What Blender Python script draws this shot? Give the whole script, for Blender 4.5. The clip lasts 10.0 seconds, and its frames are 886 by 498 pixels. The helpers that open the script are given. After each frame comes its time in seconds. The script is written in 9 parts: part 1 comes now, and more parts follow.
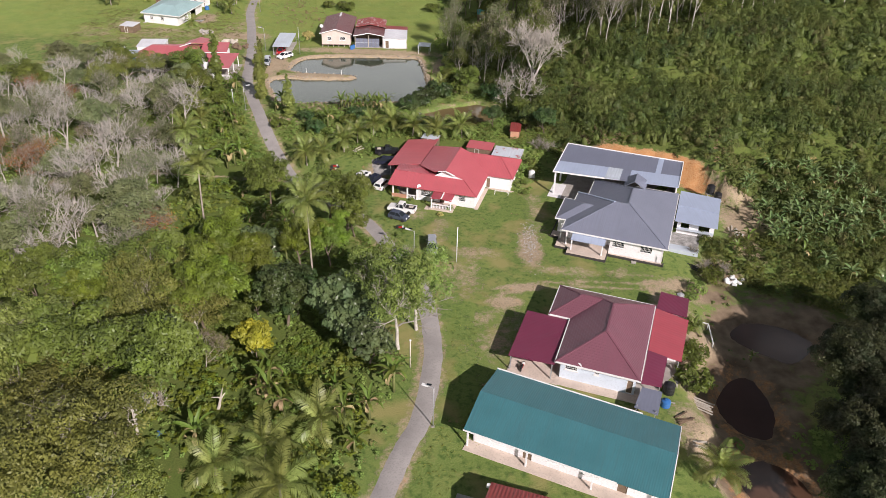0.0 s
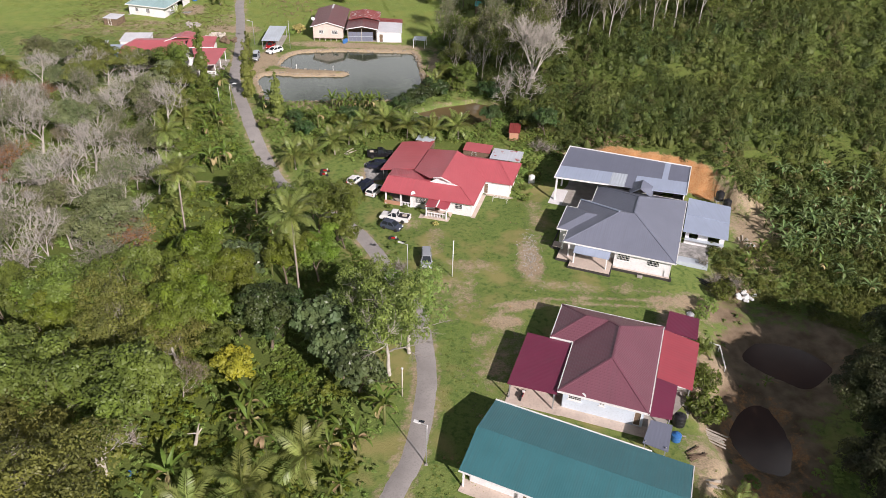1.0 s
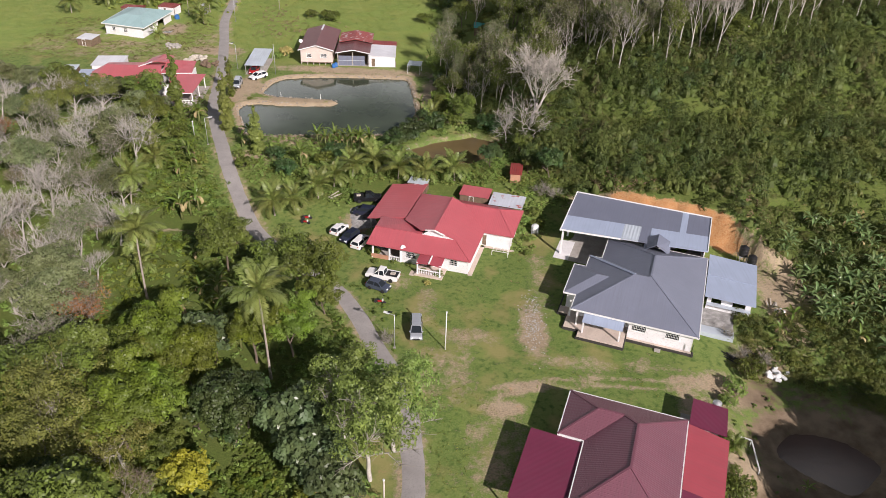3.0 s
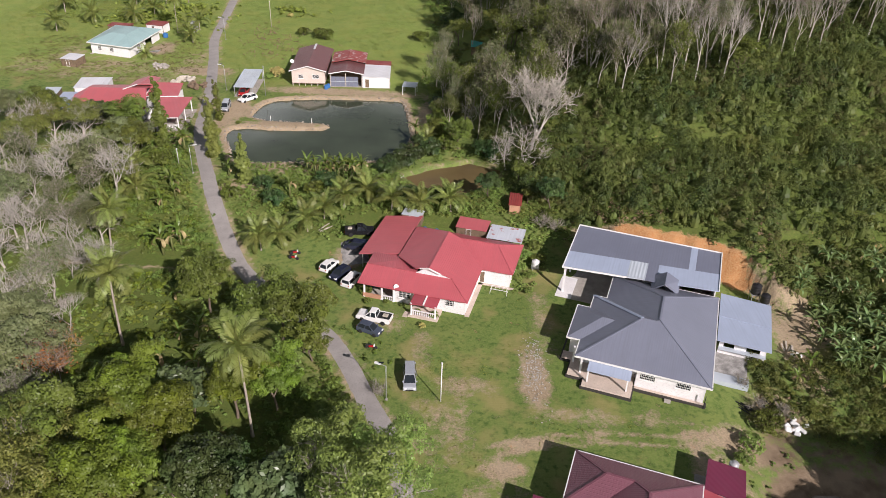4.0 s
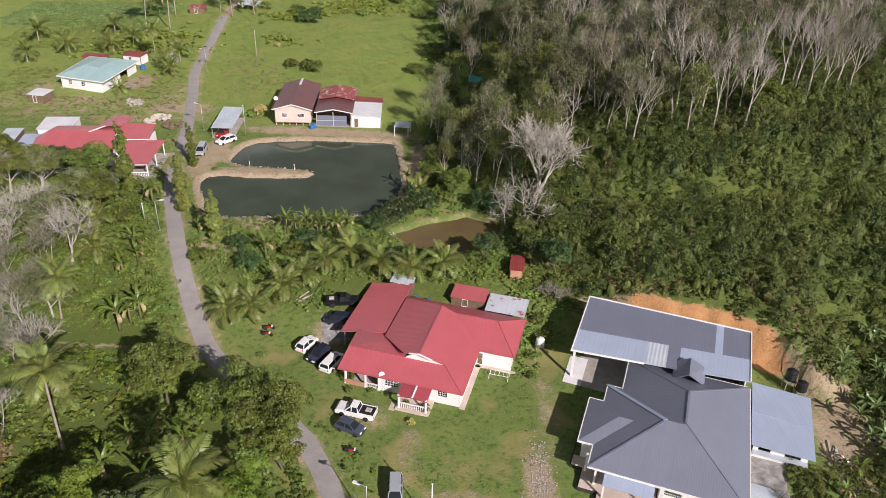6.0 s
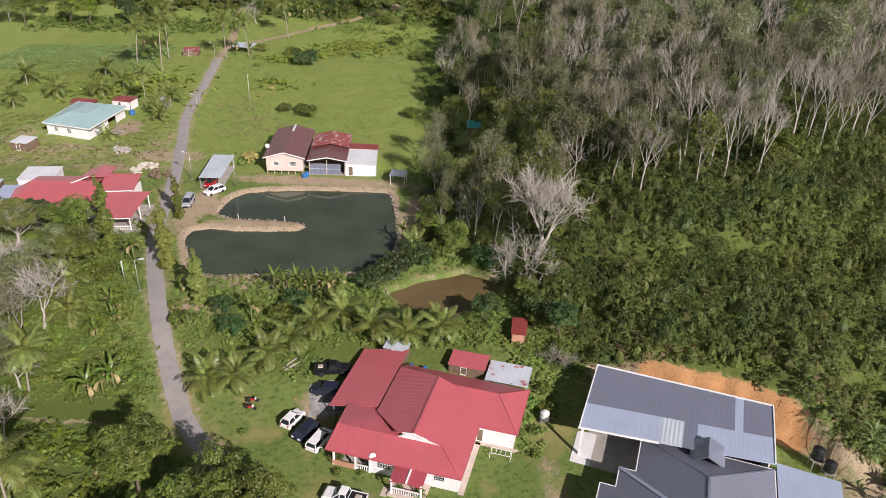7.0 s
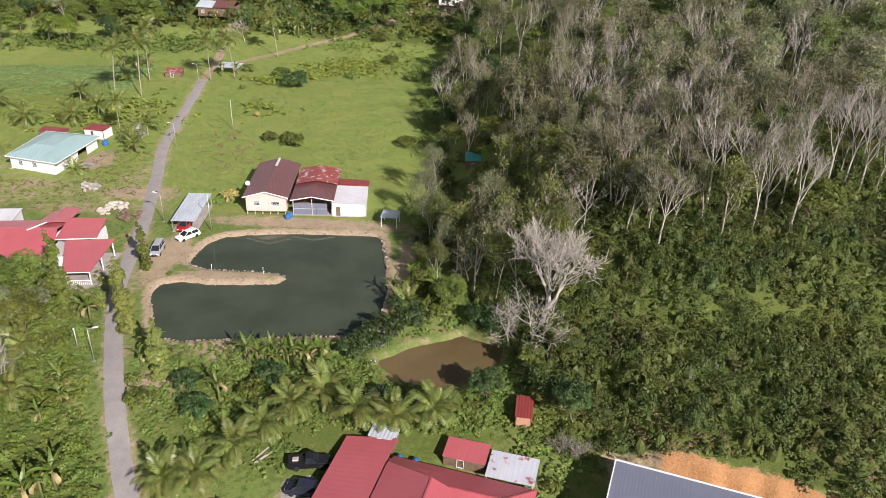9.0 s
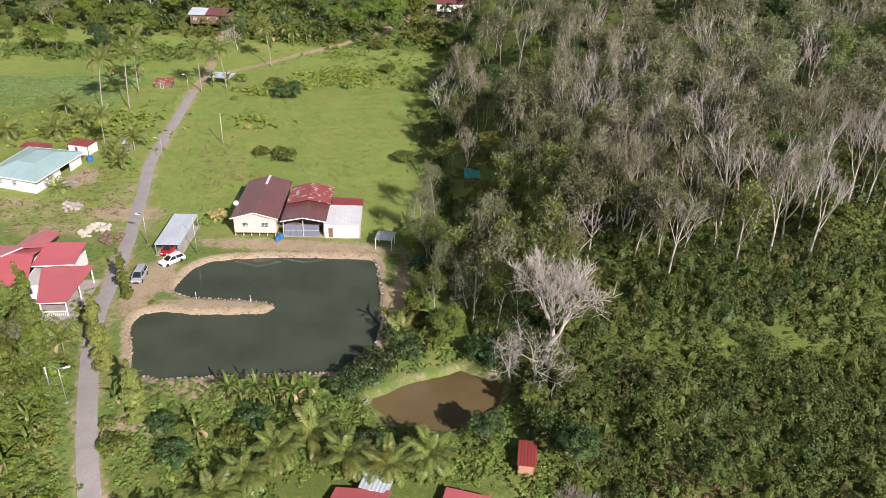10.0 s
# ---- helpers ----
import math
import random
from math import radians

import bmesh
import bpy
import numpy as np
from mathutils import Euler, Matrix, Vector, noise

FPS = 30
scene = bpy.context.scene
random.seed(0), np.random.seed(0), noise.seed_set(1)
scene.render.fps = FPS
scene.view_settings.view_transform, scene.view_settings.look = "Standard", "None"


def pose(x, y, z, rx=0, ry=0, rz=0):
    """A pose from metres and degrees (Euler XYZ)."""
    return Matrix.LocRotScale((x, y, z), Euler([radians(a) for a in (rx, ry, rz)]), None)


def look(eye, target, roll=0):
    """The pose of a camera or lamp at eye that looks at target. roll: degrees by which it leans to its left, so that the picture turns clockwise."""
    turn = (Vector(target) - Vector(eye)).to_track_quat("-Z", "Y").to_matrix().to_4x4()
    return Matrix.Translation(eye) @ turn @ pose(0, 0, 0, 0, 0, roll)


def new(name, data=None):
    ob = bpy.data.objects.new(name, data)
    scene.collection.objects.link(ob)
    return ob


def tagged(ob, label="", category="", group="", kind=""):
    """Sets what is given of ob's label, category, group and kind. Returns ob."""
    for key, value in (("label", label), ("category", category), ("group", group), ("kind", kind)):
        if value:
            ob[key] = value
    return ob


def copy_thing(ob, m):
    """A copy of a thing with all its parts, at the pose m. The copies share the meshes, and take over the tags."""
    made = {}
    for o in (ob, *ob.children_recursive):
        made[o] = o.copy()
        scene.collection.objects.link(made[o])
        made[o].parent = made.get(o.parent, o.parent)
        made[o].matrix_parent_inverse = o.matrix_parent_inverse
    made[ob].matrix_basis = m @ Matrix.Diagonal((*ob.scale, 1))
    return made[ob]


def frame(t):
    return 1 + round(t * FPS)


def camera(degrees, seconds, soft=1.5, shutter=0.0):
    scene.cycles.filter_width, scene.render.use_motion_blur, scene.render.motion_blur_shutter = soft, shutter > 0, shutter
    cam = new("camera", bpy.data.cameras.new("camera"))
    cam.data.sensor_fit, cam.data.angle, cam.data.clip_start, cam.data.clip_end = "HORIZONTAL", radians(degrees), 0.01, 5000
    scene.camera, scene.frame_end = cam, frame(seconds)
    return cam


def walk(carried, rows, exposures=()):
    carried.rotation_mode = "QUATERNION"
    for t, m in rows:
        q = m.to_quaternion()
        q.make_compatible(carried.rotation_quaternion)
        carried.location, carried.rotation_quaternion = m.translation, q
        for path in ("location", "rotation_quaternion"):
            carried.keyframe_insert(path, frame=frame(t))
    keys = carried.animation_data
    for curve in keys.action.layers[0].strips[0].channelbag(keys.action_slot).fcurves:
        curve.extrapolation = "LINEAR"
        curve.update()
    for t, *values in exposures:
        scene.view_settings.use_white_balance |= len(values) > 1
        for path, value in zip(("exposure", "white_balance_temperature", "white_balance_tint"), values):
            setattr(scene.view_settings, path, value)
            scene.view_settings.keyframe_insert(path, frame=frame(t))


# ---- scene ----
cam = camera(61.5, 10.0, soft=0.85)
PATH = [
    (0, (3.529, -0.369, 62.129), (3.483, 1.334, 61.081), 1.7),
    (0.5, (3.581, 3.685, 62.163), (3.539, 5.373, 61.091), 1.7),
    (1, (3.641, 7.725, 62.212), (3.602, 9.408, 61.132), 1.8),
    (1.5, (3.741, 11.763, 62.263), (3.703, 13.448, 61.187), 1.8),
    (2, (3.794, 15.75, 62.332), (3.757, 17.437, 61.258), 1.9),
    (2.5, (3.823, 19.776, 62.4), (3.788, 21.466, 61.331), 2.0),
    (2.7, (3.839, 21.385, 62.428), (3.801, 23.073, 61.356), 2.2),
    (4, (3.887, 31.795, 62.961), (3.855, 33.496, 61.909), 2.2),
    (4.5, (3.858, 35.825, 63.134), (3.828, 37.532, 62.092), 2.3),
    (5, (3.855, 39.841, 63.295), (3.825, 41.554, 62.262), 2.3),
    (5.2, (3.866, 41.474, 63.329), (3.837, 43.187, 62.298), 2.3),
    (6.3, (4.005, 50.677, 63.704), (3.976, 52.401, 62.691), 2.4),
    (6.5, (4.016, 52.36, 63.738), (3.986, 54.095, 62.745), 2.3),
    (7, (4.068, 56.477, 63.94), (4.036, 58.237, 62.991), 2.2),
    (7.5, (4.137, 60.471, 64.19), (4.104, 62.235, 63.247), 2.2),
    (8, (4.182, 64.516, 64.458), (4.149, 66.28, 63.516), 2.1),
    (8.5, (4.243, 68.593, 64.704), (4.21, 70.357, 63.763), 2.1),
    (9, (4.313, 72.692, 64.97), (4.279, 74.457, 64.031), 2.1),
    (9.5, (4.407, 76.71, 65.204), (4.374, 78.476, 64.266), 2.0),
    (10, (4.521, 80.658, 65.373), (4.486, 82.425, 64.437), 1.9),
]
walk(cam, [(t, look(eye, target, roll)) for t, eye, target, roll in PATH], [(0, 0.22), (3, 0.16), (6, 0.13), (7.5, 0.19), (9, 0.36), (10, 0.42)])

# ---- world, sun, exposure ----
SUN_ELEV, SUN_ROT = radians(31), radians(146)
world = bpy.data.worlds.new("sky")
scene.world = world
world.use_nodes = True
wn = world.node_tree
sky = wn.nodes.new("ShaderNodeTexSky")
sky.sky_type = "NISHITA"
sky.sun_disc = False
sky.sun_elevation, sky.sun_rotation = SUN_ELEV, SUN_ROT
# broken white cumulus all round, densest towards the horizon
way = wn.nodes.new("ShaderNodeTexCoord")
flat = wn.nodes.new("ShaderNodeMapping")
flat.inputs["Scale"].default_value = (1, 1, 2.6)
wn.links.new(way.outputs["Generated"], flat.inputs[0])
puff = wn.nodes.new("ShaderNodeTexNoise")
puff.inputs["Scale"].default_value, puff.inputs["Detail"].default_value, puff.inputs["Roughness"].default_value = 2.6, 9, 0.58
wn.links.new(flat.outputs[0], puff.inputs["Vector"])
axes = wn.nodes.new("ShaderNodeSeparateXYZ")
wn.links.new(way.outputs["Generated"], axes.inputs[0])
thin = wn.nodes.new("ShaderNodeMapRange")
for slot, value in ((1, 0.3), (2, 0.42), (3, 0.3), (4, -0.06)):
    thin.inputs[slot].default_value = value
wn.links.new(axes.outputs[2], thin.inputs[0])
amount = wn.nodes.new("ShaderNodeMath")
wn.links.new(puff.outputs["Fac"], amount.inputs[0])
wn.links.new(thin.outputs[0], amount.inputs[1])
cloud = wn.nodes.new("ShaderNodeMapRange")
cloud.inputs[1].default_value, cloud.inputs[2].default_value = 0.5, 0.64
wn.links.new(amount.outputs[0], cloud.inputs[0])
blend = wn.nodes.new("ShaderNodeMix")
blend.data_type = "RGBA"
blend.inputs[7].default_value = (46, 46, 48.5, 1)
wn.links.new(cloud.outputs[0], blend.inputs[0])
wn.links.new(sky.outputs["Color"], blend.inputs[6])
wn.links.new(blend.outputs[2], wn.nodes["Background"].inputs["Color"])
wn.nodes["Background"].inputs["Strength"].default_value = 0.0235
sun = new("sun", bpy.data.lights.new("sun", "SUN"))
sun.data.energy, sun.data.angle, sun.data.color = 5.6, radians(0.6), (1.0, 0.888, 0.88)
sun.matrix_world = look((60, -90, 90), (60 - 0.56 * 0.857, -90 + 0.83 * 0.857, 90 - 0.515))


# ---- small building kit ----


def smooth(a, b, v):
    k = np.clip((v - a) / (b - a), 0, 1)
    return k * k * (3 - 2 * k)


class Kit:
    """Collects vertices and faces of one mesh."""

    def __init__(self):
        self.v, self.f, self.uv = [], [], None

    def add(self, verts, faces):
        n = len(self.v)
        self.v += [tuple(p) for p in verts]
        self.f += [tuple(i + n for i in f) for f in faces]
        return self

    def box(self, x0, y0, z0, x1, y1, z1):
        c = [(x, y, z) for z in (z0, z1) for y in (y0, y1) for x in (x0, x1)]
        return self.add(c, [(0, 2, 3, 1), (4, 5, 7, 6), (0, 1, 5, 4), (2, 6, 7, 3), (0, 4, 6, 2), (1, 3, 7, 5)])

    def block(self, m, sx, sy, sz):
        """A box of that size on the pose m, standing on its origin."""
        c = [m @ Vector((x * sx / 2, y * sy / 2, z * sz)) for z in (0, 1) for y in (-1, 1) for x in (-1, 1)]
        return self.add(c, [(0, 2, 3, 1), (4, 5, 7, 6), (0, 1, 5, 4), (2, 6, 7, 3), (0, 4, 6, 2), (1, 3, 7, 5)])

    def tube(self, pts, radii, n=6, cap=True):
        pts = [Vector(p) for p in pts]
        rings = []
        side = None
        for i, p in enumerate(pts):
            d = (pts[min(i + 1, len(pts) - 1)] - pts[max(i - 1, 0)]).normalized()
            if side is None:
                side = d.orthogonal().normalized()
            side = (side - d * side.dot(d)).normalized()
            up = d.cross(side)
            r = radii[i] if isinstance(radii, (list, tuple)) else radii
            rings.append([p + (side * math.cos(2 * math.pi * k / n) + up * math.sin(2 * math.pi * k / n)) * r for k in range(n)])
        vs = [p for ring in rings for p in ring]
        fs = [(i * n + k, i * n + (k + 1) % n, (i + 1) * n + (k + 1) % n, (i + 1) * n + k) for i in range(len(pts) - 1) for k in range(n)]
        if cap:
            fs += [tuple(range(n))[::-1], tuple((len(pts) - 1) * n + k for k in range(n))]
        return self.add(vs, fs)

    def lathe(self, profile, x=0, y=0, n=16):
        """profile: (radius, z) from below."""
        vs = [(x + r * math.cos(2 * math.pi * k / n), y + r * math.sin(2 * math.pi * k / n), z) for r, z in profile for k in range(n)]
        fs = [(i * n + k, i * n + (k + 1) % n, (i + 1) * n + (k + 1) % n, (i + 1) * n + k) for i in range(len(profile) - 1) for k in range(n)]
        fs += [tuple(range(n))[::-1], tuple((len(profile) - 1) * n + k for k in range(n))]
        return self.add(vs, fs)

    def mesh(self, name, material, shade=False):
        me = bpy.data.meshes.new(name)
        me.from_pydata(self.v, [], self.f)
        me.materials.append(material)
        if shade:
            me.polygons.foreach_set("use_smooth", [True] * len(me.polygons))
        me.update()
        return me

    def part(self, name, material, parent=None, label="", shade=False, bevel=0.0):
        me = self.mesh(name, material, shade)
        if bevel:
            bm = bmesh.new()
            bm.from_mesh(me)
            bmesh.ops.bevel(bm, geom=bm.edges[:], offset=bevel, segments=1, affect="EDGES")
            bm.to_mesh(me)
            bm.free()
        ob = new(name, me)
        if parent is not None:
            ob.parent = parent
        return tagged(ob, label)


def thing(name, m, label, category, group="", kind=""):
    ob = new(name)
    ob.empty_display_size = 0.3
    ob.matrix_world = m
    return tagged(ob, label, category, group, kind)


# ---- the lie of the land ----
POND = [(-42.6, 185.6), (-42.5, 190), (-41.4, 194.4), (-39.2, 196.5), (-35.1, 197.8), (-27.7, 199), (-18.8, 199.4), (-12.2, 199.6), (-10.3, 199.2), (-9.8, 198.4), (-8.7, 192.2), (-7.2, 183.6), (-6.6, 178.7), (-7.2, 171),
        (-8.4, 167), (-10.6, 165.8), (-18.6, 164.9), (-28, 163.5), (-35.8, 162.2), (-40.4, 163.2), (-43.4, 170.8), (-45.4, 175.2), (-45.1, 178.3), (-42.4, 179.7), (-37.2, 179.2), (-31.4, 179.6), (-25.7, 180.3), (-24.5, 182.2),
        (-26.5, 183.4), (-30.6, 183.6), (-36.6, 183.6), (-40.3, 184)]
BROWN_POND = [(-6.8, 160.8), (-3.2, 156.2), (5, 154.6), (11.5, 161), (12.5, 166), (6, 168.6), (-1.6, 165)]


def rounded(poly, n=4):
    """The polygon with its corners drawn round."""
    out, m = [], len(poly)
    for i in range(m):
        a, b, c, d = (np.array(poly[(i + j) % m], float) for j in (-1, 0, 1, 2))
        for k in range(n):
            t = k / n
            p = 0.5 * (2 * b + (c - a) * t + (2 * a - 5 * b + 4 * c - d) * t * t + (3 * b - a - 3 * c + d) * t ** 3)
            out.append((float(p[0]), float(p[1])))
    return out


POOL_A = rounded([(43.6, 89.2), (46.5, 92.5), (50.7, 92.8), (54.6, 90.8), (56.6, 87.5), (54.4, 84.6), (51.3, 82.5), (48.4, 83.6), (45.2, 86.0)])
POOL_B = rounded([(38.0, 75.5), (41.4, 79.6), (44.8, 79.4), (46.0, 73), (43, 66.5), (39.4, 68), (37.6, 72)])
POOL_C = rounded([(36.5, 62.5), (40, 65), (44.5, 63), (46, 57), (42, 54), (38, 57)])
POND_LEVEL, BROWN_LEVEL, POOL_LEVEL = -0.45, -1.1, -5.8


def inside_by(poly, x, y):
    """Signed distance to the polygon's edge, positive inside."""
    best = np.full(np.shape(x), 1e9)
    odd = np.zeros(np.shape(x), bool)
    for (ax, ay), (bx, by) in zip(poly, poly[1:] + poly[:1]):
        ex, ey = bx - ax, by - ay
        k = np.clip(((x - ax) * ex + (y - ay) * ey) / (ex * ex + ey * ey), 0, 1)
        best = np.minimum(best, np.hypot(x - ax - k * ex, y - ay - k * ey))
        cross = ((ay > y) != (by > y)) & (x < ax + (y - ay) * ex / (ey if abs(ey) > 1e-9 else 1e-9))
        odd ^= cross
    return np.where(odd, best, -best)


def wobble(x, y, size, seed):
    """Cheap smooth roughness between -1 and 1."""
    a = np.sin(x / size * 1.7 + seed) + np.sin(y / size * 1.3 + seed * 2.1) + np.sin((x + y) / size * 0.9 + seed * 0.7) + np.sin((x * 0.8 - y * 1.1) / size * 2.3 + seed * 1.9)
    return a / 4


CUT = [(22, 142.5), (27, 141.2), (36, 138.2), (45, 135.4), (50.5, 131), (54, 125.5)]  # foot of the bank cut behind the hall


def height(x, y):
    x, y = np.asarray(x, float), np.asarray(y, float)
    z = -3.2 + 3.4 * smooth(128, 158, y) + 2.0 * smooth(210, 300, y)
    z = z - 1.8 * smooth(34, 46, x) * (1 - smooth(98, 112, y))
    foot = np.interp(y, [100, 125, 136, 142, 148, 165, 200, 260], [66, 60, 52, 30, 18, 10, 4, 0])
    top = np.interp(y, [100, 130, 145, 160, 172, 185, 205, 260, 330], [3, 6, 8, 10, 18, 22, 26, 26, 30])
    z = z + top * (1 - np.exp(-np.maximum(0, x - foot) / 30))
    z = z + smooth(300, 420, y) * 10 + smooth(420, 900, y) * 25
    left = np.maximum(0, -60 - x) * (1 - smooth(120, 160, y))
    z = z + 6 * (1 - np.exp(-left / 40))
    # the bank cut into the hill
    up = np.interp(x, [p[0] for p in CUT], [p[1] for p in CUT])
    d = y - up + 0.7 * wobble(x, y * 0.4, 1.1, 3.0) + 0.45 * wobble(x, y * 0.3, 0.45, 7.0)
    near = smooth(20, 26, x) * (1 - smooth(50, 62, x)) * smooth(116, 126, y) * (1 - smooth(156, 166, y))
    flat = -3.1 + smooth(-0.3, 2.4, d) * (1.6 + 2.8 * smooth(25, 33, x)) + np.clip(d - 2.4, 0, 14) * 0.33
    z = z * (1 - near) + flat * near
    z = z + 0.12 * wobble(x, y, 5, 1.0) + 0.25 * wobble(x, y, 17, 4.0) * smooth(60, 90, np.abs(x))
    for poly, deep, level in ((POND, 1.6, POND_LEVEL), (BROWN_POND, 1.2, BROWN_LEVEL), (POOL_A, 0.5, POOL_LEVEL), (POOL_B, 0.4, POOL_LEVEL), (POOL_C, 0.4, POOL_LEVEL)):
        s = inside_by(poly, x, y) + 0.25 * wobble(x, y, 0.8, 2.0)
        shore = 1.2 if poly is not BROWN_POND else 4.0
        bank = z + (level + 0.55 - z) * smooth(-shore - 4, -0.6, s)
        z = np.where(s > -shore - 4, bank, z)
        z = z - (0.55 + deep) * smooth(-0.5, 1.6, s)
    return z


ROAD = [(-52, -160), (-36, -80), (-20, -15), (-12, 20), (-8, 38), (-3.8, 53.8), (-2.1, 60.6), (-0.3, 66.2), (0.5, 76.9), (-0.3, 85), (-2.1, 93.4), (-6.3, 101.5), (-10.3, 109.3), (-14.3, 114.8), (-21.5, 121.6),
        (-28.6, 128.4), (-33, 135), (-38.6, 146), (-42.7, 155.1), (-47.8, 167.4), (-51.2, 177.4), (-53.6, 189.3), (-56.2, 200.8), (-62.1, 222.8), (-66.6, 239.1), (-69.9, 262.7), (-73, 284.6), (-74, 291)]
TRACK = [(-74, 291), (-76, 312), (-80, 335), (-84, 352)]
TRACK_B = [(-74, 308), (-62, 321), (-49.6, 334), (-32.4, 350.4), (-18, 372), (-8, 383)]
DIRT_TRACK = [(9, 94), (15.2, 95.8), (24, 97.2), (32, 97.3), (40, 99.2), (46.3, 99.6), (49.3, 98.8), (55.1, 97), (61.6, 92.8), (70, 88)]


def curve_through(pts, step=1.0):
    out = []
    q = [pts[0]] + list(pts) + [pts[-1]]
    for i in range(1, len(q) - 2):
        a, b, c, d = (np.array(q[j], float) for j in (i - 1, i, i + 1, i + 2))
        n = max(2, int(np.linalg.norm(c - b) / step))
        for k in range(n):
            t = k / n
            out.append(0.5 * (2 * b + (c - a) * t + (2 * a - 5 * b + 4 * c - d) * t * t + (3 * b - a - 3 * c + d) * t ** 3))
    out.append(np.array(pts[-1], float))
    return np.array(out)


def from_line(pts, x, y):
    best = np.full(np.shape(x), 1e9)
    for (ax, ay), (bx, by) in zip(pts, pts[1:]):
        ex, ey = bx - ax, by - ay
        k = np.clip(((x - ax) * ex + (y - ay) * ey) / (ex * ex + ey * ey), 0, 1)
        best = np.minimum(best, np.hypot(x - ax - k * ex, y - ay - k * ey))
    return best


# ---- materials ----
def material(name, rough=0.8, metal=0.0):
    m = bpy.data.materials.new(name)
    m.use_nodes = True
    b = m.node_tree.nodes["Principled BSDF"]
    b.inputs["Roughness"].default_value, b.inputs["Metallic"].default_value = rough, metal
    return m, m.node_tree, b


def node(nt, kind, **inputs):
    n = nt.nodes.new(kind)
    for k, v in inputs.items():
        n.inputs[k.replace("_", " ")].default_value = v
    return n


def mix_color(nt, fac, a, b, how="MIX"):
    n = nt.nodes.new("ShaderNodeMix")
    n.data_type, n.blend_type = "RGBA", how
    for sock, val in ((n.inputs[0], fac), (n.inputs[6], a), (n.inputs[7], b)):
        if hasattr(val, "is_output"):
            nt.links.new(val, sock)
        else:
            sock.default_value = val if not isinstance(val, tuple) else (*val, 1)[:4]
    return n.outputs[2]


def noise_fac(nt, scale, detail=4, lo=0.35, hi=0.65, where=None):
    tex = node(nt, "ShaderNodeTexNoise", Scale=scale, Detail=detail)
    if where is not None:
        nt.links.new(where, tex.inputs["Vector"])
    r = nt.nodes.new("ShaderNodeMapRange")
    r.inputs[1].default_value, r.inputs[2].default_value = lo, hi
    nt.links.new(tex.outputs["Fac"], r.inputs[0])
    return r.outputs[0]


def coords(nt, kind="Object"):
    return nt.nodes.new("ShaderNodeTexCoord").outputs[kind]


def bump(nt, bsdf, fac, strength=0.3, distance=0.05):
    b = node(nt, "ShaderNodeBump", Strength=strength, Distance=distance)
    nt.links.new(fac, b.inputs["Height"])
    nt.links.new(b.outputs["Normal"], bsdf.inputs["Normal"])


def plain(name, color, dark=0.75, rough=0.75, metal=0.0, scale=1.5, relief=0.15, per_object=0.0):
    """Paint, plaster, plastic or metal: two scales of wear over one colour."""
    m, nt, b = material(name, rough, metal)
    w = coords(nt)
    c = mix_color(nt, noise_fac(nt, scale, 5, 0.3, 0.7, w), color, tuple(v * dark for v in color))
    c = mix_color(nt, noise_fac(nt, scale * 9, 3, 0.5, 0.8, w), c, tuple(v * dark * 0.85 for v in color))
    if per_object:
        info = nt.nodes.new("ShaderNodeObjectInfo")
        hsv = nt.nodes.new("ShaderNodeHueSaturation")
        r = nt.nodes.new("ShaderNodeMapRange")
        r.inputs[3].default_value, r.inputs[4].default_value = 1 - per_object, 1 + per_object
        nt.links.new(info.outputs["Random"], r.inputs[0])
        nt.links.new(r.outputs[0], hsv.inputs["Value"])
        nt.links.new(c, hsv.inputs["Color"])
        c = hsv.outputs["Color"]
    nt.links.new(c, b.inputs["Base Color"])
    if relief:
        bump(nt, b, noise_fac(nt, scale * 14, 4, 0.2, 0.8, w), relief, 0.02)
    return m


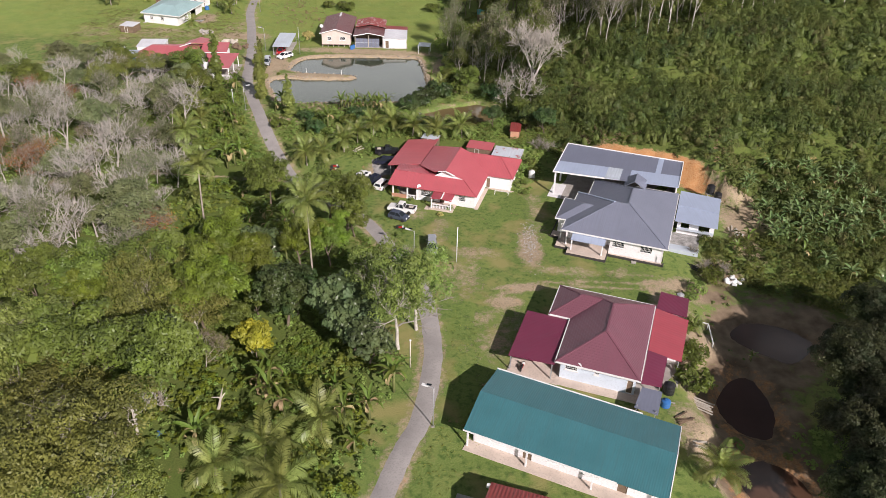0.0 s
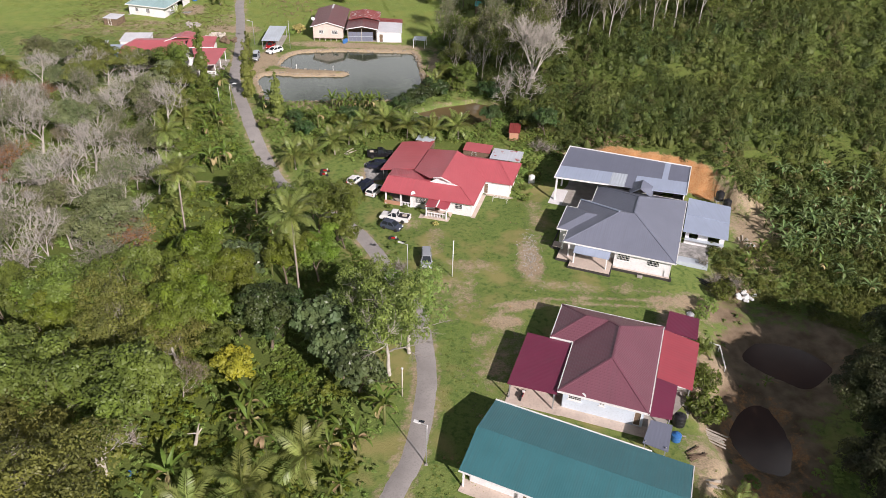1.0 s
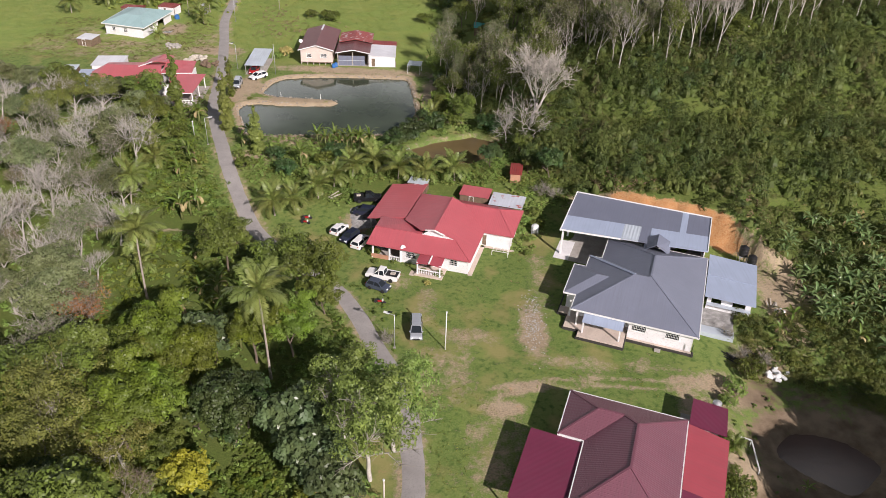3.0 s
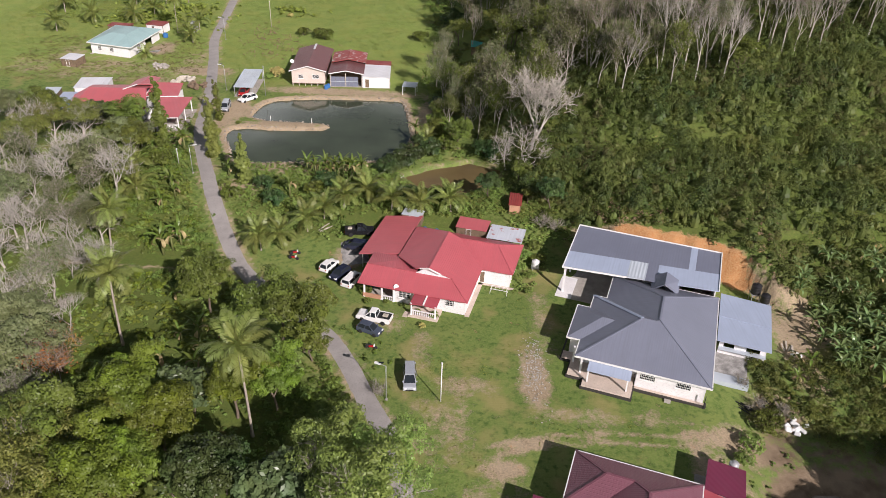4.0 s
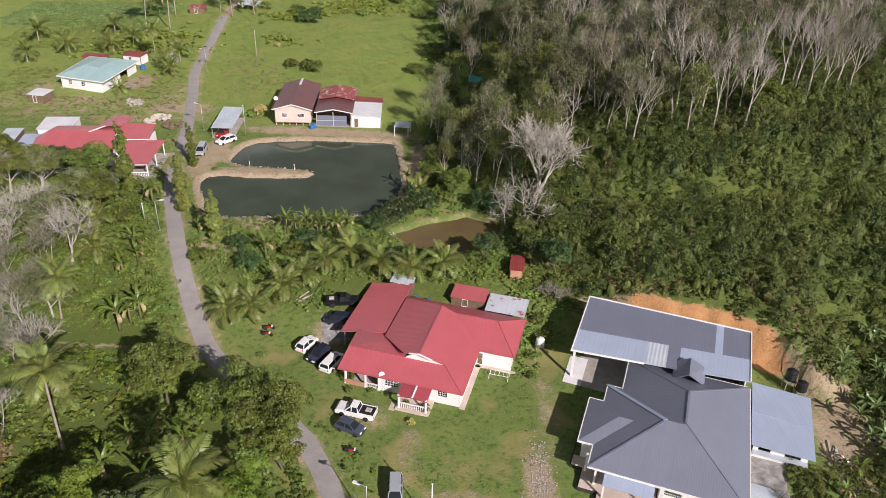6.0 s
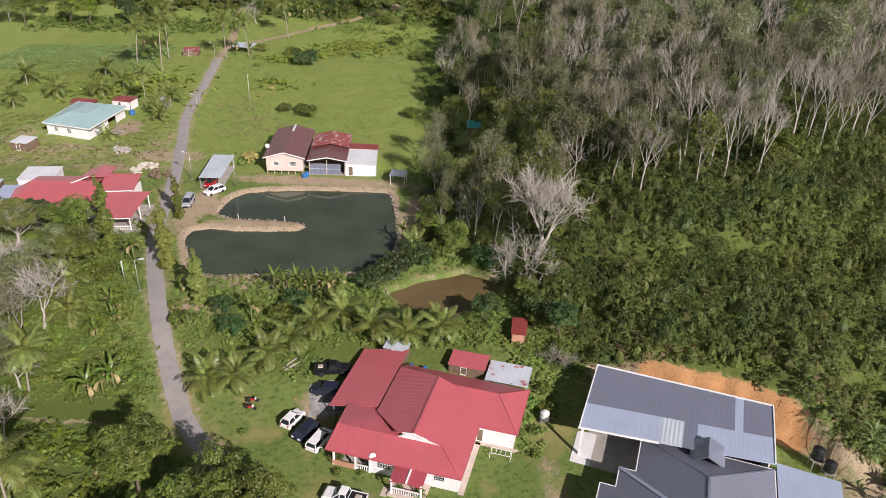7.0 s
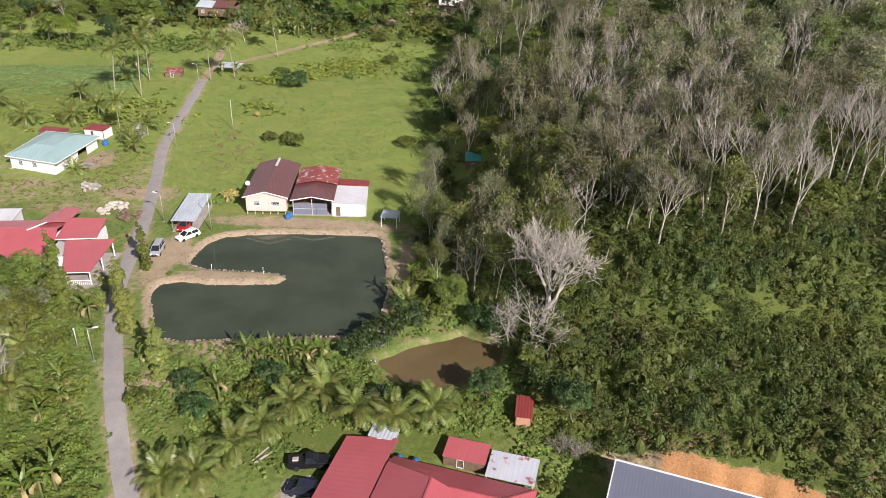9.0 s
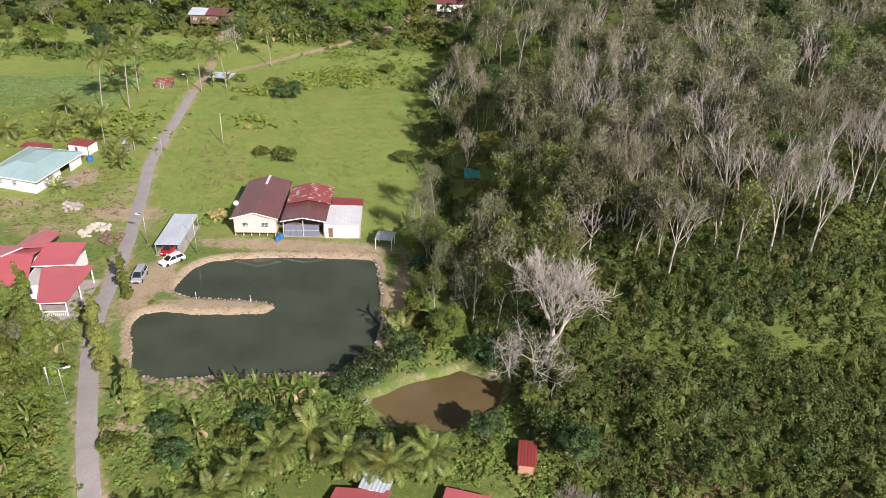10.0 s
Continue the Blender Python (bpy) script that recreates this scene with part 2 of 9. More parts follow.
def sheet(name, color, dark=0.72, pitch=0.28, rough=0.42, tile=0.0, rust=None, rust_lo=0.62, deep=0.035):
    """Ribbed roof sheets; the UVs run across and down the slope in metres."""
    m, nt, b = material(name, rough)
    uv = coords(nt, "UV")
    w = coords(nt)
    sep = nt.nodes.new("ShaderNodeSeparateXYZ")
    nt.links.new(uv, sep.inputs[0])
    c = mix_color(nt, noise_fac(nt, 0.35, 5, 0.35, 0.7, w), color, tuple(v * dark for v in color))
    streak = nt.nodes.new("ShaderNodeMapping")
    streak.inputs["Scale"].default_value = (3.5, 0.18, 1)
    nt.links.new(uv, streak.inputs["Vector"])
    c = mix_color(nt, noise_fac(nt, 1.0, 4, 0.45, 0.8, streak.outputs[0]), c, tuple(v * dark * 0.9 + 0.015 for v in color))
    if rust is not None:
        c = mix_color(nt, noise_fac(nt, 0.9, 6, rust_lo, rust_lo + 0.08, w), c, rust)
    nt.links.new(c, b.inputs["Base Color"])

    def saw(out, period, sharp):
        a = nt.nodes.new("ShaderNodeMath")
        a.operation = "MULTIPLY"
        a.inputs[1].default_value = 2 * math.pi / period
        nt.links.new(out, a.inputs[0])
        s = nt.nodes.new("ShaderNodeMath")
        s.operation = "SINE"
        nt.links.new(a.outputs[0], s.inputs[0])
        r = nt.nodes.new("ShaderNodeMapRange")
        r.inputs[1].default_value, r.inputs[2].default_value = sharp, 1.0
        nt.links.new(s.outputs[0], r.inputs[0])
        return r.outputs[0]

    ribs = saw(sep.outputs[0], pitch, -1.0)
    if tile:
        t = nt.nodes.new("ShaderNodeMath")
        t.operation = "ADD"
        nt.links.new(ribs, t.inputs[0])
        nt.links.new(saw(sep.outputs[1], tile, 0.6), t.inputs[1])
        ribs = t.outputs[0]
    bump(nt, b, ribs, 0.8, deep)
    return m


def leafy(name, color, alt, gloss=0.5, hue=0.02, through_light=0.2):
    """Leaves: every leaf its own tone, every plant its own too."""
    m, nt, b = material(name, gloss)
    geo = nt.nodes.new("ShaderNodeNewGeometry")
    info = nt.nodes.new("ShaderNodeObjectInfo")
    spread = nt.nodes.new("ShaderNodeMapRange")
    spread.inputs[4].default_value = 0.4
    nt.links.new(geo.outputs["Random Per Island"], spread.inputs[0])
    c = mix_color(nt, spread.outputs[0], color, alt)
    w = coords(nt)
    c = mix_color(nt, noise_fac(nt, 0.42, 2, 0.38, 0.6, w), c, tuple(0.75 * a + 0.25 * k for a, k in zip(alt, (0.1, 0.08, 0.03))))
    c = mix_color(nt, noise_fac(nt, 0.13, 3, 0.42, 0.7, w), c, tuple(0.55 * a + 0.45 * k for a, k in zip(color, (0.16, 0.17, 0.048))))
    hsv = nt.nodes.new("ShaderNodeHueSaturation")
    for lo, hi, sock in ((0.5 - hue, 0.5 + hue, "Hue"), (0.75, 1.2, "Value")):
        r = nt.nodes.new("ShaderNodeMapRange")
        r.inputs[3].default_value, r.inputs[4].default_value = lo, hi
        nt.links.new(info.outputs["Random"], r.inputs[0])
        nt.links.new(r.outputs[0], hsv.inputs[sock])
    nt.links.new(c, hsv.inputs["Color"])
    nt.links.new(hsv.outputs["Color"], b.inputs["Base Color"])
    b.inputs["Specular IOR Level"].default_value = 0.3
    tr = nt.nodes.new("ShaderNodeBsdfTranslucent")
    nt.links.new(hsv.outputs["Color"], tr.inputs["Color"])
    mx = nt.nodes.new("ShaderNodeMixShader")
    mx.inputs[0].default_value = through_light
    nt.links.new(b.outputs[0], mx.inputs[1])
    nt.links.new(tr.outputs[0], mx.inputs[2])
    nt.links.new(mx.outputs[0], nt.nodes["Material Output"].inputs["Surface"])
    return m


def ground_material():
    m, nt, b = material("ground_cover", 0.95)
    w = coords(nt)
    attr = nt.nodes.new("ShaderNodeAttribute")
    attr.attribute_name = "cover"
    sep = nt.nodes.new("ShaderNodeSeparateColor")
    nt.links.new(attr.outputs["Color"], sep.inputs[0])
    big, mid, fine = noise_fac(nt, 0.06, 4, 0.35, 0.65, w), noise_fac(nt, 0.45, 5, 0.35, 0.65, w), noise_fac(nt, 4.0, 4, 0.3, 0.7, w)
    lawn = mix_color(nt, big, (0.13, 0.2, 0.04), (0.205, 0.235, 0.07))
    lawn = mix_color(nt, mid, lawn, (0.095, 0.16, 0.034))
    lawn = mix_color(nt, fine, lawn, (0.17, 0.215, 0.065))
    lawn = mix_color(nt, noise_fac(nt, 1.3, 5, 0.5, 0.68, w), lawn, (0.075, 0.125, 0.03))
    lawn = mix_color(nt, noise_fac(nt, 0.2, 5, 0.53, 0.68, w), lawn, (0.25, 0.235, 0.09))
    wild = mix_color(nt, mid, (0.11, 0.155, 0.032), (0.135, 0.155, 0.042))
    wild = mix_color(nt, fine, wild, (0.08, 0.11, 0.028))
    place = nt.nodes.new("ShaderNodeSeparateXYZ")
    nt.links.new(nt.nodes.new("ShaderNodeNewGeometry").outputs["Position"], place.inputs[0])
    soggy = node(nt, "ShaderNodeMapRange")
    soggy.inputs[1].default_value, soggy.inputs[2].default_value = -4.1, -4.8
    nt.links.new(place.outputs[2], soggy.inputs[0])
    soil = mix_color(nt, mid, (0.335, 0.275, 0.195), (0.225, 0.178, 0.118))
    soil = mix_color(nt, fine, soil, (0.42, 0.33, 0.22))
    soil = mix_color(nt, soggy.outputs[0], soil, mix_color(nt, mid, (0.13, 0.095, 0.062), (0.25, 0.19, 0.13)))
    clay = mix_color(nt, mid, (0.46, 0.22, 0.085), (0.3, 0.135, 0.05))
    clay = mix_color(nt, fine, clay, (0.46, 0.28, 0.14))

    def edge(out, lo=0.3, hi=0.75):
        last = out
        for scale, amount in ((0.28, 0.3), (1.3, 0.28), (5.0, 0.16)):
            a = nt.nodes.new("ShaderNodeMath")
            a.operation = "ADD"
            nt.links.new(last, a.inputs[0])
            k = nt.nodes.new("ShaderNodeMapRange")
            k.inputs[3].default_value, k.inputs[4].default_value = -amount, amount
            nt.links.new(noise_fac(nt, scale, 5, 0.25, 0.75, w), k.inputs[0])
            nt.links.new(k.outputs[0], a.inputs[1])
            last = a.outputs[0]
        r = nt.nodes.new("ShaderNodeMapRange")
        r.inputs[1].default_value, r.inputs[2].default_value = lo, hi
        nt.links.new(a.outputs[0], r.inputs[0])
        return r.outputs[0]

    lush = mix_color(nt, big, (0.175, 0.27, 0.05), (0.24, 0.265, 0.072))
    lush = mix_color(nt, mid, lush, (0.125, 0.195, 0.04))
    lush = mix_color(nt, noise_fac(nt, 0.16, 4, 0.48, 0.66, w), lush, (0.225, 0.255, 0.06))
    lush = mix_color(nt, fine, lush, (0.23, 0.28, 0.08))
    lawn = mix_color(nt, attr.outputs["Alpha"], lawn, lush)
    c = mix_color(nt, edge(sep.outputs[2]), lawn, wild)
    c = mix_color(nt, edge(sep.outputs[0]), c, soil)
    c = mix_color(nt, edge(sep.outputs[1]), c, clay)
    nt.links.new(c, b.inputs["Base Color"])
    b.inputs["Specular IOR Level"].default_value = 0.15
    bump(nt, b, fine, 0.35, 0.1)
    return m


def water_material(name, color, rough=0.06):
    m, nt, b = material(name, rough)
    w = coords(nt)
    c = mix_color(nt, noise_fac(nt, 0.12, 4, 0.35, 0.7, w), color, tuple(v * 0.7 for v in color))
    nt.links.new(c, b.inputs["Base Color"])
    b.inputs["Specular IOR Level"].default_value = 0.5
    bump(nt, b, noise_fac(nt, 2.2, 3, 0.2, 0.8, w), 0.06, 0.05)
    return m


GROUND = ground_material()
ASPHALT = plain("worn_road_surface", (0.33, 0.31, 0.295), 0.8, 0.9, scale=0.5, relief=0.4)
CONCRETE = plain("weathered_concrete", (0.42, 0.39, 0.35), 0.68, 0.9, scale=0.6, relief=0.3)
STAINED = plain("stained_concrete", (0.45, 0.44, 0.42), 0.32, 0.9, scale=0.9, relief=0.3)
APRON = plain("pink_concrete_apron", (0.62, 0.52, 0.44), 0.78, 0.9, scale=0.5, relief=0.2)
WHITE_WALL = plain("white_painted_plaster", (0.77, 0.76, 0.76), 0.86, 0.8, scale=0.5, relief=0.1)
BLUE_WALL = plain("pale_blue_plaster", (0.62, 0.7, 0.78), 0.88, 0.8, scale=0.5, relief=0.1)
CREAM_WALL = plain("cream_boards", (0.62, 0.53, 0.47), 0.85, 0.8, scale=0.7, relief=0.15)
TERRACOTTA = plain("terracotta_plaster", (0.5, 0.27, 0.17), 0.8, 0.85, scale=0.8)
WHITE_TRIM = plain("white_trim_paint", (0.8, 0.8, 0.78), 0.85, 0.6, scale=1.0, relief=0.05)
DARK_BASE = plain("dark_skirting", (0.05, 0.045, 0.04), 0.7, 0.8)
RED_TILE = sheet("red_metal_tile", (0.44, 0.1, 0.118), 0.9, 0.3, 0.45, 0.0, deep=0.015)
RED_SHEET = sheet("red_flat_sheet", (0.47, 0.112, 0.128), 0.9, 0.75, 0.45, deep=0.008)
PINK_RED = sheet("bright_red_sheet", (0.37, 0.07, 0.09), 0.88, 0.5, 0.42, deep=0.006)
GREY_TILE = sheet("slate_grey_metal_tile", (0.178, 0.194, 0.248), 0.9, 0.3, 0.45, 0.0, deep=0.012)
GREY_SHEET = sheet("dark_grey_roof_sheet", (0.165, 0.181, 0.238), 0.92, 0.4, 0.42, deep=0.008)
PALE_SHEET = sheet("pale_blue_grey_sheet", (0.35, 0.41, 0.53), 0.92, 0.5, 0.4, deep=0.007)
MAROON_TILE = sheet("maroon_metal_tile", (0.175, 0.068, 0.092), 0.88, 0.28, 0.42, 0.35, deep=0.014)
PLUM_SHEET = sheet("plum_roof_sheet", (0.16, 0.028, 0.062), 0.88, 0.6, 0.4, deep=0.008)
GREEN_SHEET = sheet("bluish_green_roof_sheet", (0.05, 0.165, 0.185), 0.85, 0.26, 0.42, deep=0.02)
TEAL_SHEET = sheet("pale_teal_roof_sheet", (0.32, 0.47, 0.47), 0.86, 0.3, 0.45)
DARK_RED_SHEET = sheet("dark_red_roof_sheet", (0.26, 0.045, 0.04), 0.75, 0.4, 0.5)
BROWN_RED_SHEET = sheet("brown_red_roof_sheet", (0.16, 0.06, 0.06), 0.8, 0.45, 0.45)
RUSTY_SHEET = sheet("faded_rusty_roof_sheet", (0.52, 0.44, 0.43), 0.8, 0.35, 0.6, rust=(0.27, 0.055, 0.05), rust_lo=0.37)
SPOTTED_ZINC = sheet("pale_zinc_with_rust_spots", (0.56, 0.6, 0.66), 0.85, 0.35, 0.5, rust=(0.36, 0.1, 0.09), rust_lo=0.59, deep=0.012)
OLD_ZINC = sheet("old_zinc_sheet", (0.55, 0.57, 0.6), 0.75, 0.3, 0.5, rust=(0.25, 0.08, 0.06), rust_lo=0.63)
WHITE_ZINC = sheet("whitish_zinc_sheet", (0.66, 0.67, 0.7), 0.85, 0.35, 0.45, rust=(0.3, 0.13, 0.1), rust_lo=0.7)
SILVER_SHEET = sheet("silvery_zinc_sheet", (0.5, 0.56, 0.62), 0.8, 0.5, 0.35)
STEEL = plain("galvanised_steel", (0.55, 0.56, 0.57), 0.8, 0.45, 0.6, scale=3)
DARK_METAL = plain("dark_metal", (0.03, 0.03, 0.032), 0.7, 0.5, 0.4, scale=3)
WOOD = plain("grey_brown_wood", (0.2, 0.14, 0.09), 0.6, 0.85, scale=2, relief=0.4)
PALE_WOOD = plain("bleached_timber", (0.55, 0.5, 0.42), 0.7, 0.85, scale=2, relief=0.3)
BLUE_PLASTIC = plain("blue_plastic", (0.04, 0.16, 0.42), 0.8, 0.4, scale=2)
BLACK_PLASTIC = plain("black_plastic", (0.02, 0.02, 0.023), 0.7, 0.4, scale=2)
WHITE_PLASTIC = plain("white_plastic", (0.7, 0.71, 0.7), 0.85, 0.45, scale=2)
GREEN_WATER = water_material("green_pond_water", (0.07, 0.086, 0.058))
BROWN_WATER = water_material("muddy_water", (0.165, 0.122, 0.058))
DARK_WATER = water_material("red_brown_pool_water", (0.1, 0.055, 0.035), 0.08)


def glass_material():
    m, nt, b = material("dark_window_glass", 0.05)
    b.inputs["Base Color"].default_value = (0.02, 0.025, 0.03, 1)
    return m


GLASS = glass_material()

# ---- ground ----
def axis(lo, hi, step, far):
    mid = list(np.arange(lo, hi + step / 2, step))
    a, b, s = [], [], step
    left, right = lo, hi
    while right < far:
        s *= 1.35
        left, right = left - s, right + s
        a.append(left)
        b.append(right)
    return np.array(a[::-1] + mid + b)


def ground():
    xs, ys = axis(-110, 96, 0.8, 3200), axis(30, 340, 0.8, 3200)
    X, Y = np.meshgrid(xs, ys)
    Z = height(X, Y)
    nx, ny = len(xs), len(ys)
    V = np.column_stack([X.ravel(), Y.ravel(), Z.ravel()])
    i = (np.arange(ny - 1)[:, None] * nx + np.arange(nx - 1)[None, :]).ravel()
    F = np.column_stack([i, i + 1, i + nx + 1, i + nx])
    me = bpy.data.meshes.new("ground")
    me.vertices.add(len(V))
    me.vertices.foreach_set("co", V.ravel())
    me.loops.add(F.size)
    me.loops.foreach_set("vertex_index", F.ravel().astype(np.int32))
    me.polygons.add(len(F))
    me.polygons.foreach_set("loop_start", np.arange(0, F.size, 4, dtype=np.int32))
    me.polygons.foreach_set("use_smooth", np.ones(len(F), bool))
    me.update(calc_edges=True)
    me.materials.append(GROUND)
    x, y = V[:, 0], V[:, 1]
    soil, clay, wild = cover(x, y)
    col = np.ones((len(V), 4), np.float32)
    col[:, 0], col[:, 1], col[:, 2] = soil, clay, wild
    col[:, 3] = smooth(200, 212, y) * (1 - smooth(-8, 2, x))
    me.color_attributes.new("cover", "FLOAT_COLOR", "POINT").data.foreach_set("color", col.ravel())
    return tagged(new("ground", me), "grassy valley floor with bare earth patches and a cut clay bank", "ground", kind="structure")


def spot(x, y, cx, cy, rx, ry, soft=0.75):
    return 1 - smooth(1 - soft, 1 + soft, np.hypot((x - cx) / rx, (y - cy) / ry))


def cover(x, y):
    soil = np.zeros(len(x))
    for cx, cy, rx, ry in ((10.3, 91.3, 2.8, 1.5), (15.3, 107.6, 1.9, 6.5), (14.5, 95.5, 3, 1.0), (-28, 160.2, 9, 2.2), (-36, 152, 3.6, 3.2),
                           (-47, 187, 3.0, 9), (-25, 202.5, 20, 2.2), (-4.5, 186, 2.0, 14), (-13.2, 134.5, 2.0, 3.4), (-34, 181.6, 9.5, 0.9), (34, 83, 1.6, 14), (33.5, 66, 2.4, 5),
                           (-62, 213, 8, 3.5), (-78, 229, 3.5, 5.5), (53, 116, 2.4, 9), (-3, 380, 14, 8), (-55, 172, 2.5, 6), (-35.5, 58, 1.6, 5), (57, 122, 3, 5), (36, 88, 3, 8), (39, 83, 5, 5), (47, 81, 6, 6), (41, 98, 6, 3), (46, 104, 3.5, 3.5), (57, 90, 4, 8)):
        soil = np.maximum(soil, spot(x, y, cx, cy, rx, ry))
    for cx, cy, rx, ry in ((9.5, 84, 4, 8), (3, 98, 4, 6), (20, 100.5, 8, 1.5), (-6, 118, 4, 3), (17, 119, 2, 9), (6, 105, 5, 2), (30, 101, 6, 1.5), (0, 112, 2, 5), (-86, 214, 14, 7), (-66, 222, 4, 9), (-58, 208, 6, 6), (-72, 205, 10, 5), (-78, 212, 9, 4), (-92, 208, 8, 5), (-70, 214, 6, 4), (-100, 222, 5, 9), (-104, 212, 7, 6)):
        soil = np.maximum(soil, 0.5 * spot(x, y, cx, cy, rx, ry))
    ruts = [[(x - 0.1, y + d) for x, y in DIRT_TRACK] for d in (-0.75, 0.75)]
    for line, half in ((ruts[0], 0.5), (ruts[1], 0.5), (TRACK, 1.4), (TRACK_B, 1.3), ([(-60, 129.6), (-48, 129.2), (-36, 128.6)], 0.55)):
        soil = np.maximum(soil, (0.9 if half > 0.6 else 0.62) * (1 - smooth(half * 0.6, half * 1.6, from_line(line, x, y))))
    soil = np.maximum(soil, 0.5 * (1 - smooth(1.7, 2.6, from_line(ROAD, x, y))))
    for poly in (POND, BROWN_POND):
        s = inside_by(poly, x, y)
        soil = np.maximum(soil, (1.0 if poly is POND else 0.35) * smooth(-1.7, -0.8, s))
    for poly in (POOL_A, POOL_B, POOL_C):
        soil = np.maximum(soil, smooth(-5.0, -1.5, inside_by(poly, x, y)))
    up = np.interp(x, [p[0] for p in CUT], [p[1] for p in CUT])
    d = y - up
    clay = smooth(29, 33, x) * (1 - smooth(49, 53, x)) * smooth(-2.5, -0.5, d) * (1 - smooth(2.4, 3.8, d))
    soil = np.maximum(soil, 0.72 * smooth(22, 26, x) * (1 - smooth(57, 61, x)) * smooth(-3, -1, d) * (1 - smooth(2.4, 4.2, d)))
    for poly in (POOL_B, POOL_C):
        clay = np.maximum(clay, 0.4 * smooth(-2.5, -0.6, inside_by(poly, x, y)))
    foot = np.interp(y, [100, 125, 136, 142, 148, 165, 200, 260], [60, 56, 52, 22, 16, 8, 1, -3])
    wild = smooth(-1, 3, x - foot) * smooth(96, 104, y)
    road_x = np.interp(y, [p[1] for p in ROAD], [p[0] for p in ROAD])
    wild = np.maximum(wild, smooth(3.5, 10, road_x - x) * (1 - smooth(150, 175, y)))
    wild = np.maximum(wild, spot(x, y, -12, 148, 26, 9))
    wild = np.maximum(wild, smooth(330, 345, y + 0.1 * x))
    wild = np.maximum(wild, smooth(54, 60, x) * (1 - smooth(100, 110, y)))
    return soil, clay, wild


land = ground()


def ribbon(name, line, half, mat, label, lift=0.05, ragged=0.06):
    pts = curve_through(line, 0.8)
    d = np.gradient(pts, axis=0)
    d /= np.linalg.norm(d, axis=1)[:, None]
    nrm = np.column_stack([-d[:, 1], d[:, 0]])
    k = Kit()
    cols = (-1.0, -0.5, 0.0, 0.5, 1.0)
    rng = np.random.default_rng(5)
    for i, (p, n) in enumerate(zip(pts, nrm)):
        wl, wr = half + ragged * rng.normal() * 0.6, half + ragged * rng.normal() * 0.6
        for c in cols:
            q = p + n * c * (wl if c < 0 else wr)
            zz = float(max(height(*q), height(*(p + n * c * half * 0.4)) - 0.05))
            k.v.append((q[0], q[1], zz + lift - (0.1 if abs(c) == 1 else 0)))
    m = len(cols)
    k.f = [(i * m + j, (i + 1) * m + j, (i + 1) * m + j + 1, i * m + j + 1)[::-1] for i in range(len(pts) - 1) for j in range(m - 1)]
    ob = k.part(name, mat, shade=True)
    return tagged(ob, label, "road", kind="structure")


ribbon("road", ROAD, 1.28, ASPHALT, "narrow worn grey village road with ragged grassy edges", 0.1)


def hardstanding(cx, cy, deg, w, d, label):
    """A ragged concrete pad laid over the slope."""
    rng = np.random.default_rng(8)
    k, n, m = Kit(), 9, 11
    a = radians(deg)
    for j in range(m):
        for i in range(n):
            u, v = (i / (n - 1) - 0.5) * w, (j / (m - 1) - 0.5) * d
            if i in (0, n - 1):
                u += rng.normal() * 0.22
            if j in (0, m - 1):
                v += rng.normal() * 0.22
            x, y = cx + u * math.cos(a) - v * math.sin(a), cy + u * math.sin(a) + v * math.cos(a)
            k.v.append((x, y, float(height(x, y)) + (0.07 if 0 < i < n - 1 and 0 < j < m - 1 else -0.05)))
    k.f = [(j * n + i, j * n + i + 1, (j + 1) * n + i + 1, (j + 1) * n + i) for j in range(m - 1) for i in range(n - 1)]
    tagged(k.part("pavement", STAINED, shade=True), label, "pavement", kind="structure")


hardstanding(-12.6, 135.6, 10, 5.0, 6.6, "stained grey concrete hardstanding for parked cars")


def pool(name, poly, level, mat, label):
    xs = np.array([p[0] for p in poly])
    ys = np.array([p[1] for p in poly])
    cx, cy = xs.mean(), ys.mean()
    bm = bmesh.new()
    grown = []
    for (ax, ay), (bx, by), (px, py) in zip(poly, poly[1:] + poly[:1], poly[-1:] + poly[:-1]):
        t = np.array([bx - px, by - py])
        t = t / np.linalg.norm(t)
        grown.append((ax + t[1] * -1.2 * turn(poly), ay + t[0] * 1.2 * turn(poly)))
    bm.faces.new([bm.verts.new((x, y, level)) for x, y in grown])
    bmesh.ops.triangulate(bm, faces=bm.faces[:])
    me = bpy.data.meshes.new(name)
    bm.normal_update()
    if bm.faces[:][0].normal.z < 0:
        bmesh.ops.reverse_faces(bm, faces=bm.faces[:])
    bm.to_mesh(me)
    bm.free()
    me.materials.append(mat)
    return tagged(new(name, me), label, "pond", kind="structure")


def turn(poly):
    a = sum(ax * by - bx * ay for (ax, ay), (bx, by) in zip(poly, poly[1:] + poly[:1]))
    return -1 if a > 0 else 1


pool("water", [p for p in POND], POND_LEVEL, GREEN_WATER, "still dark green fish pond with a stone-edged spit")
pool("water", BROWN_POND, BROWN_LEVEL, BROWN_WATER, "small muddy brown pond behind palms")
for poly in (POOL_A, POOL_B, POOL_C):
    pool("water", poly, POOL_LEVEL, DARK_WATER, "shallow red-brown pool in bare earth")

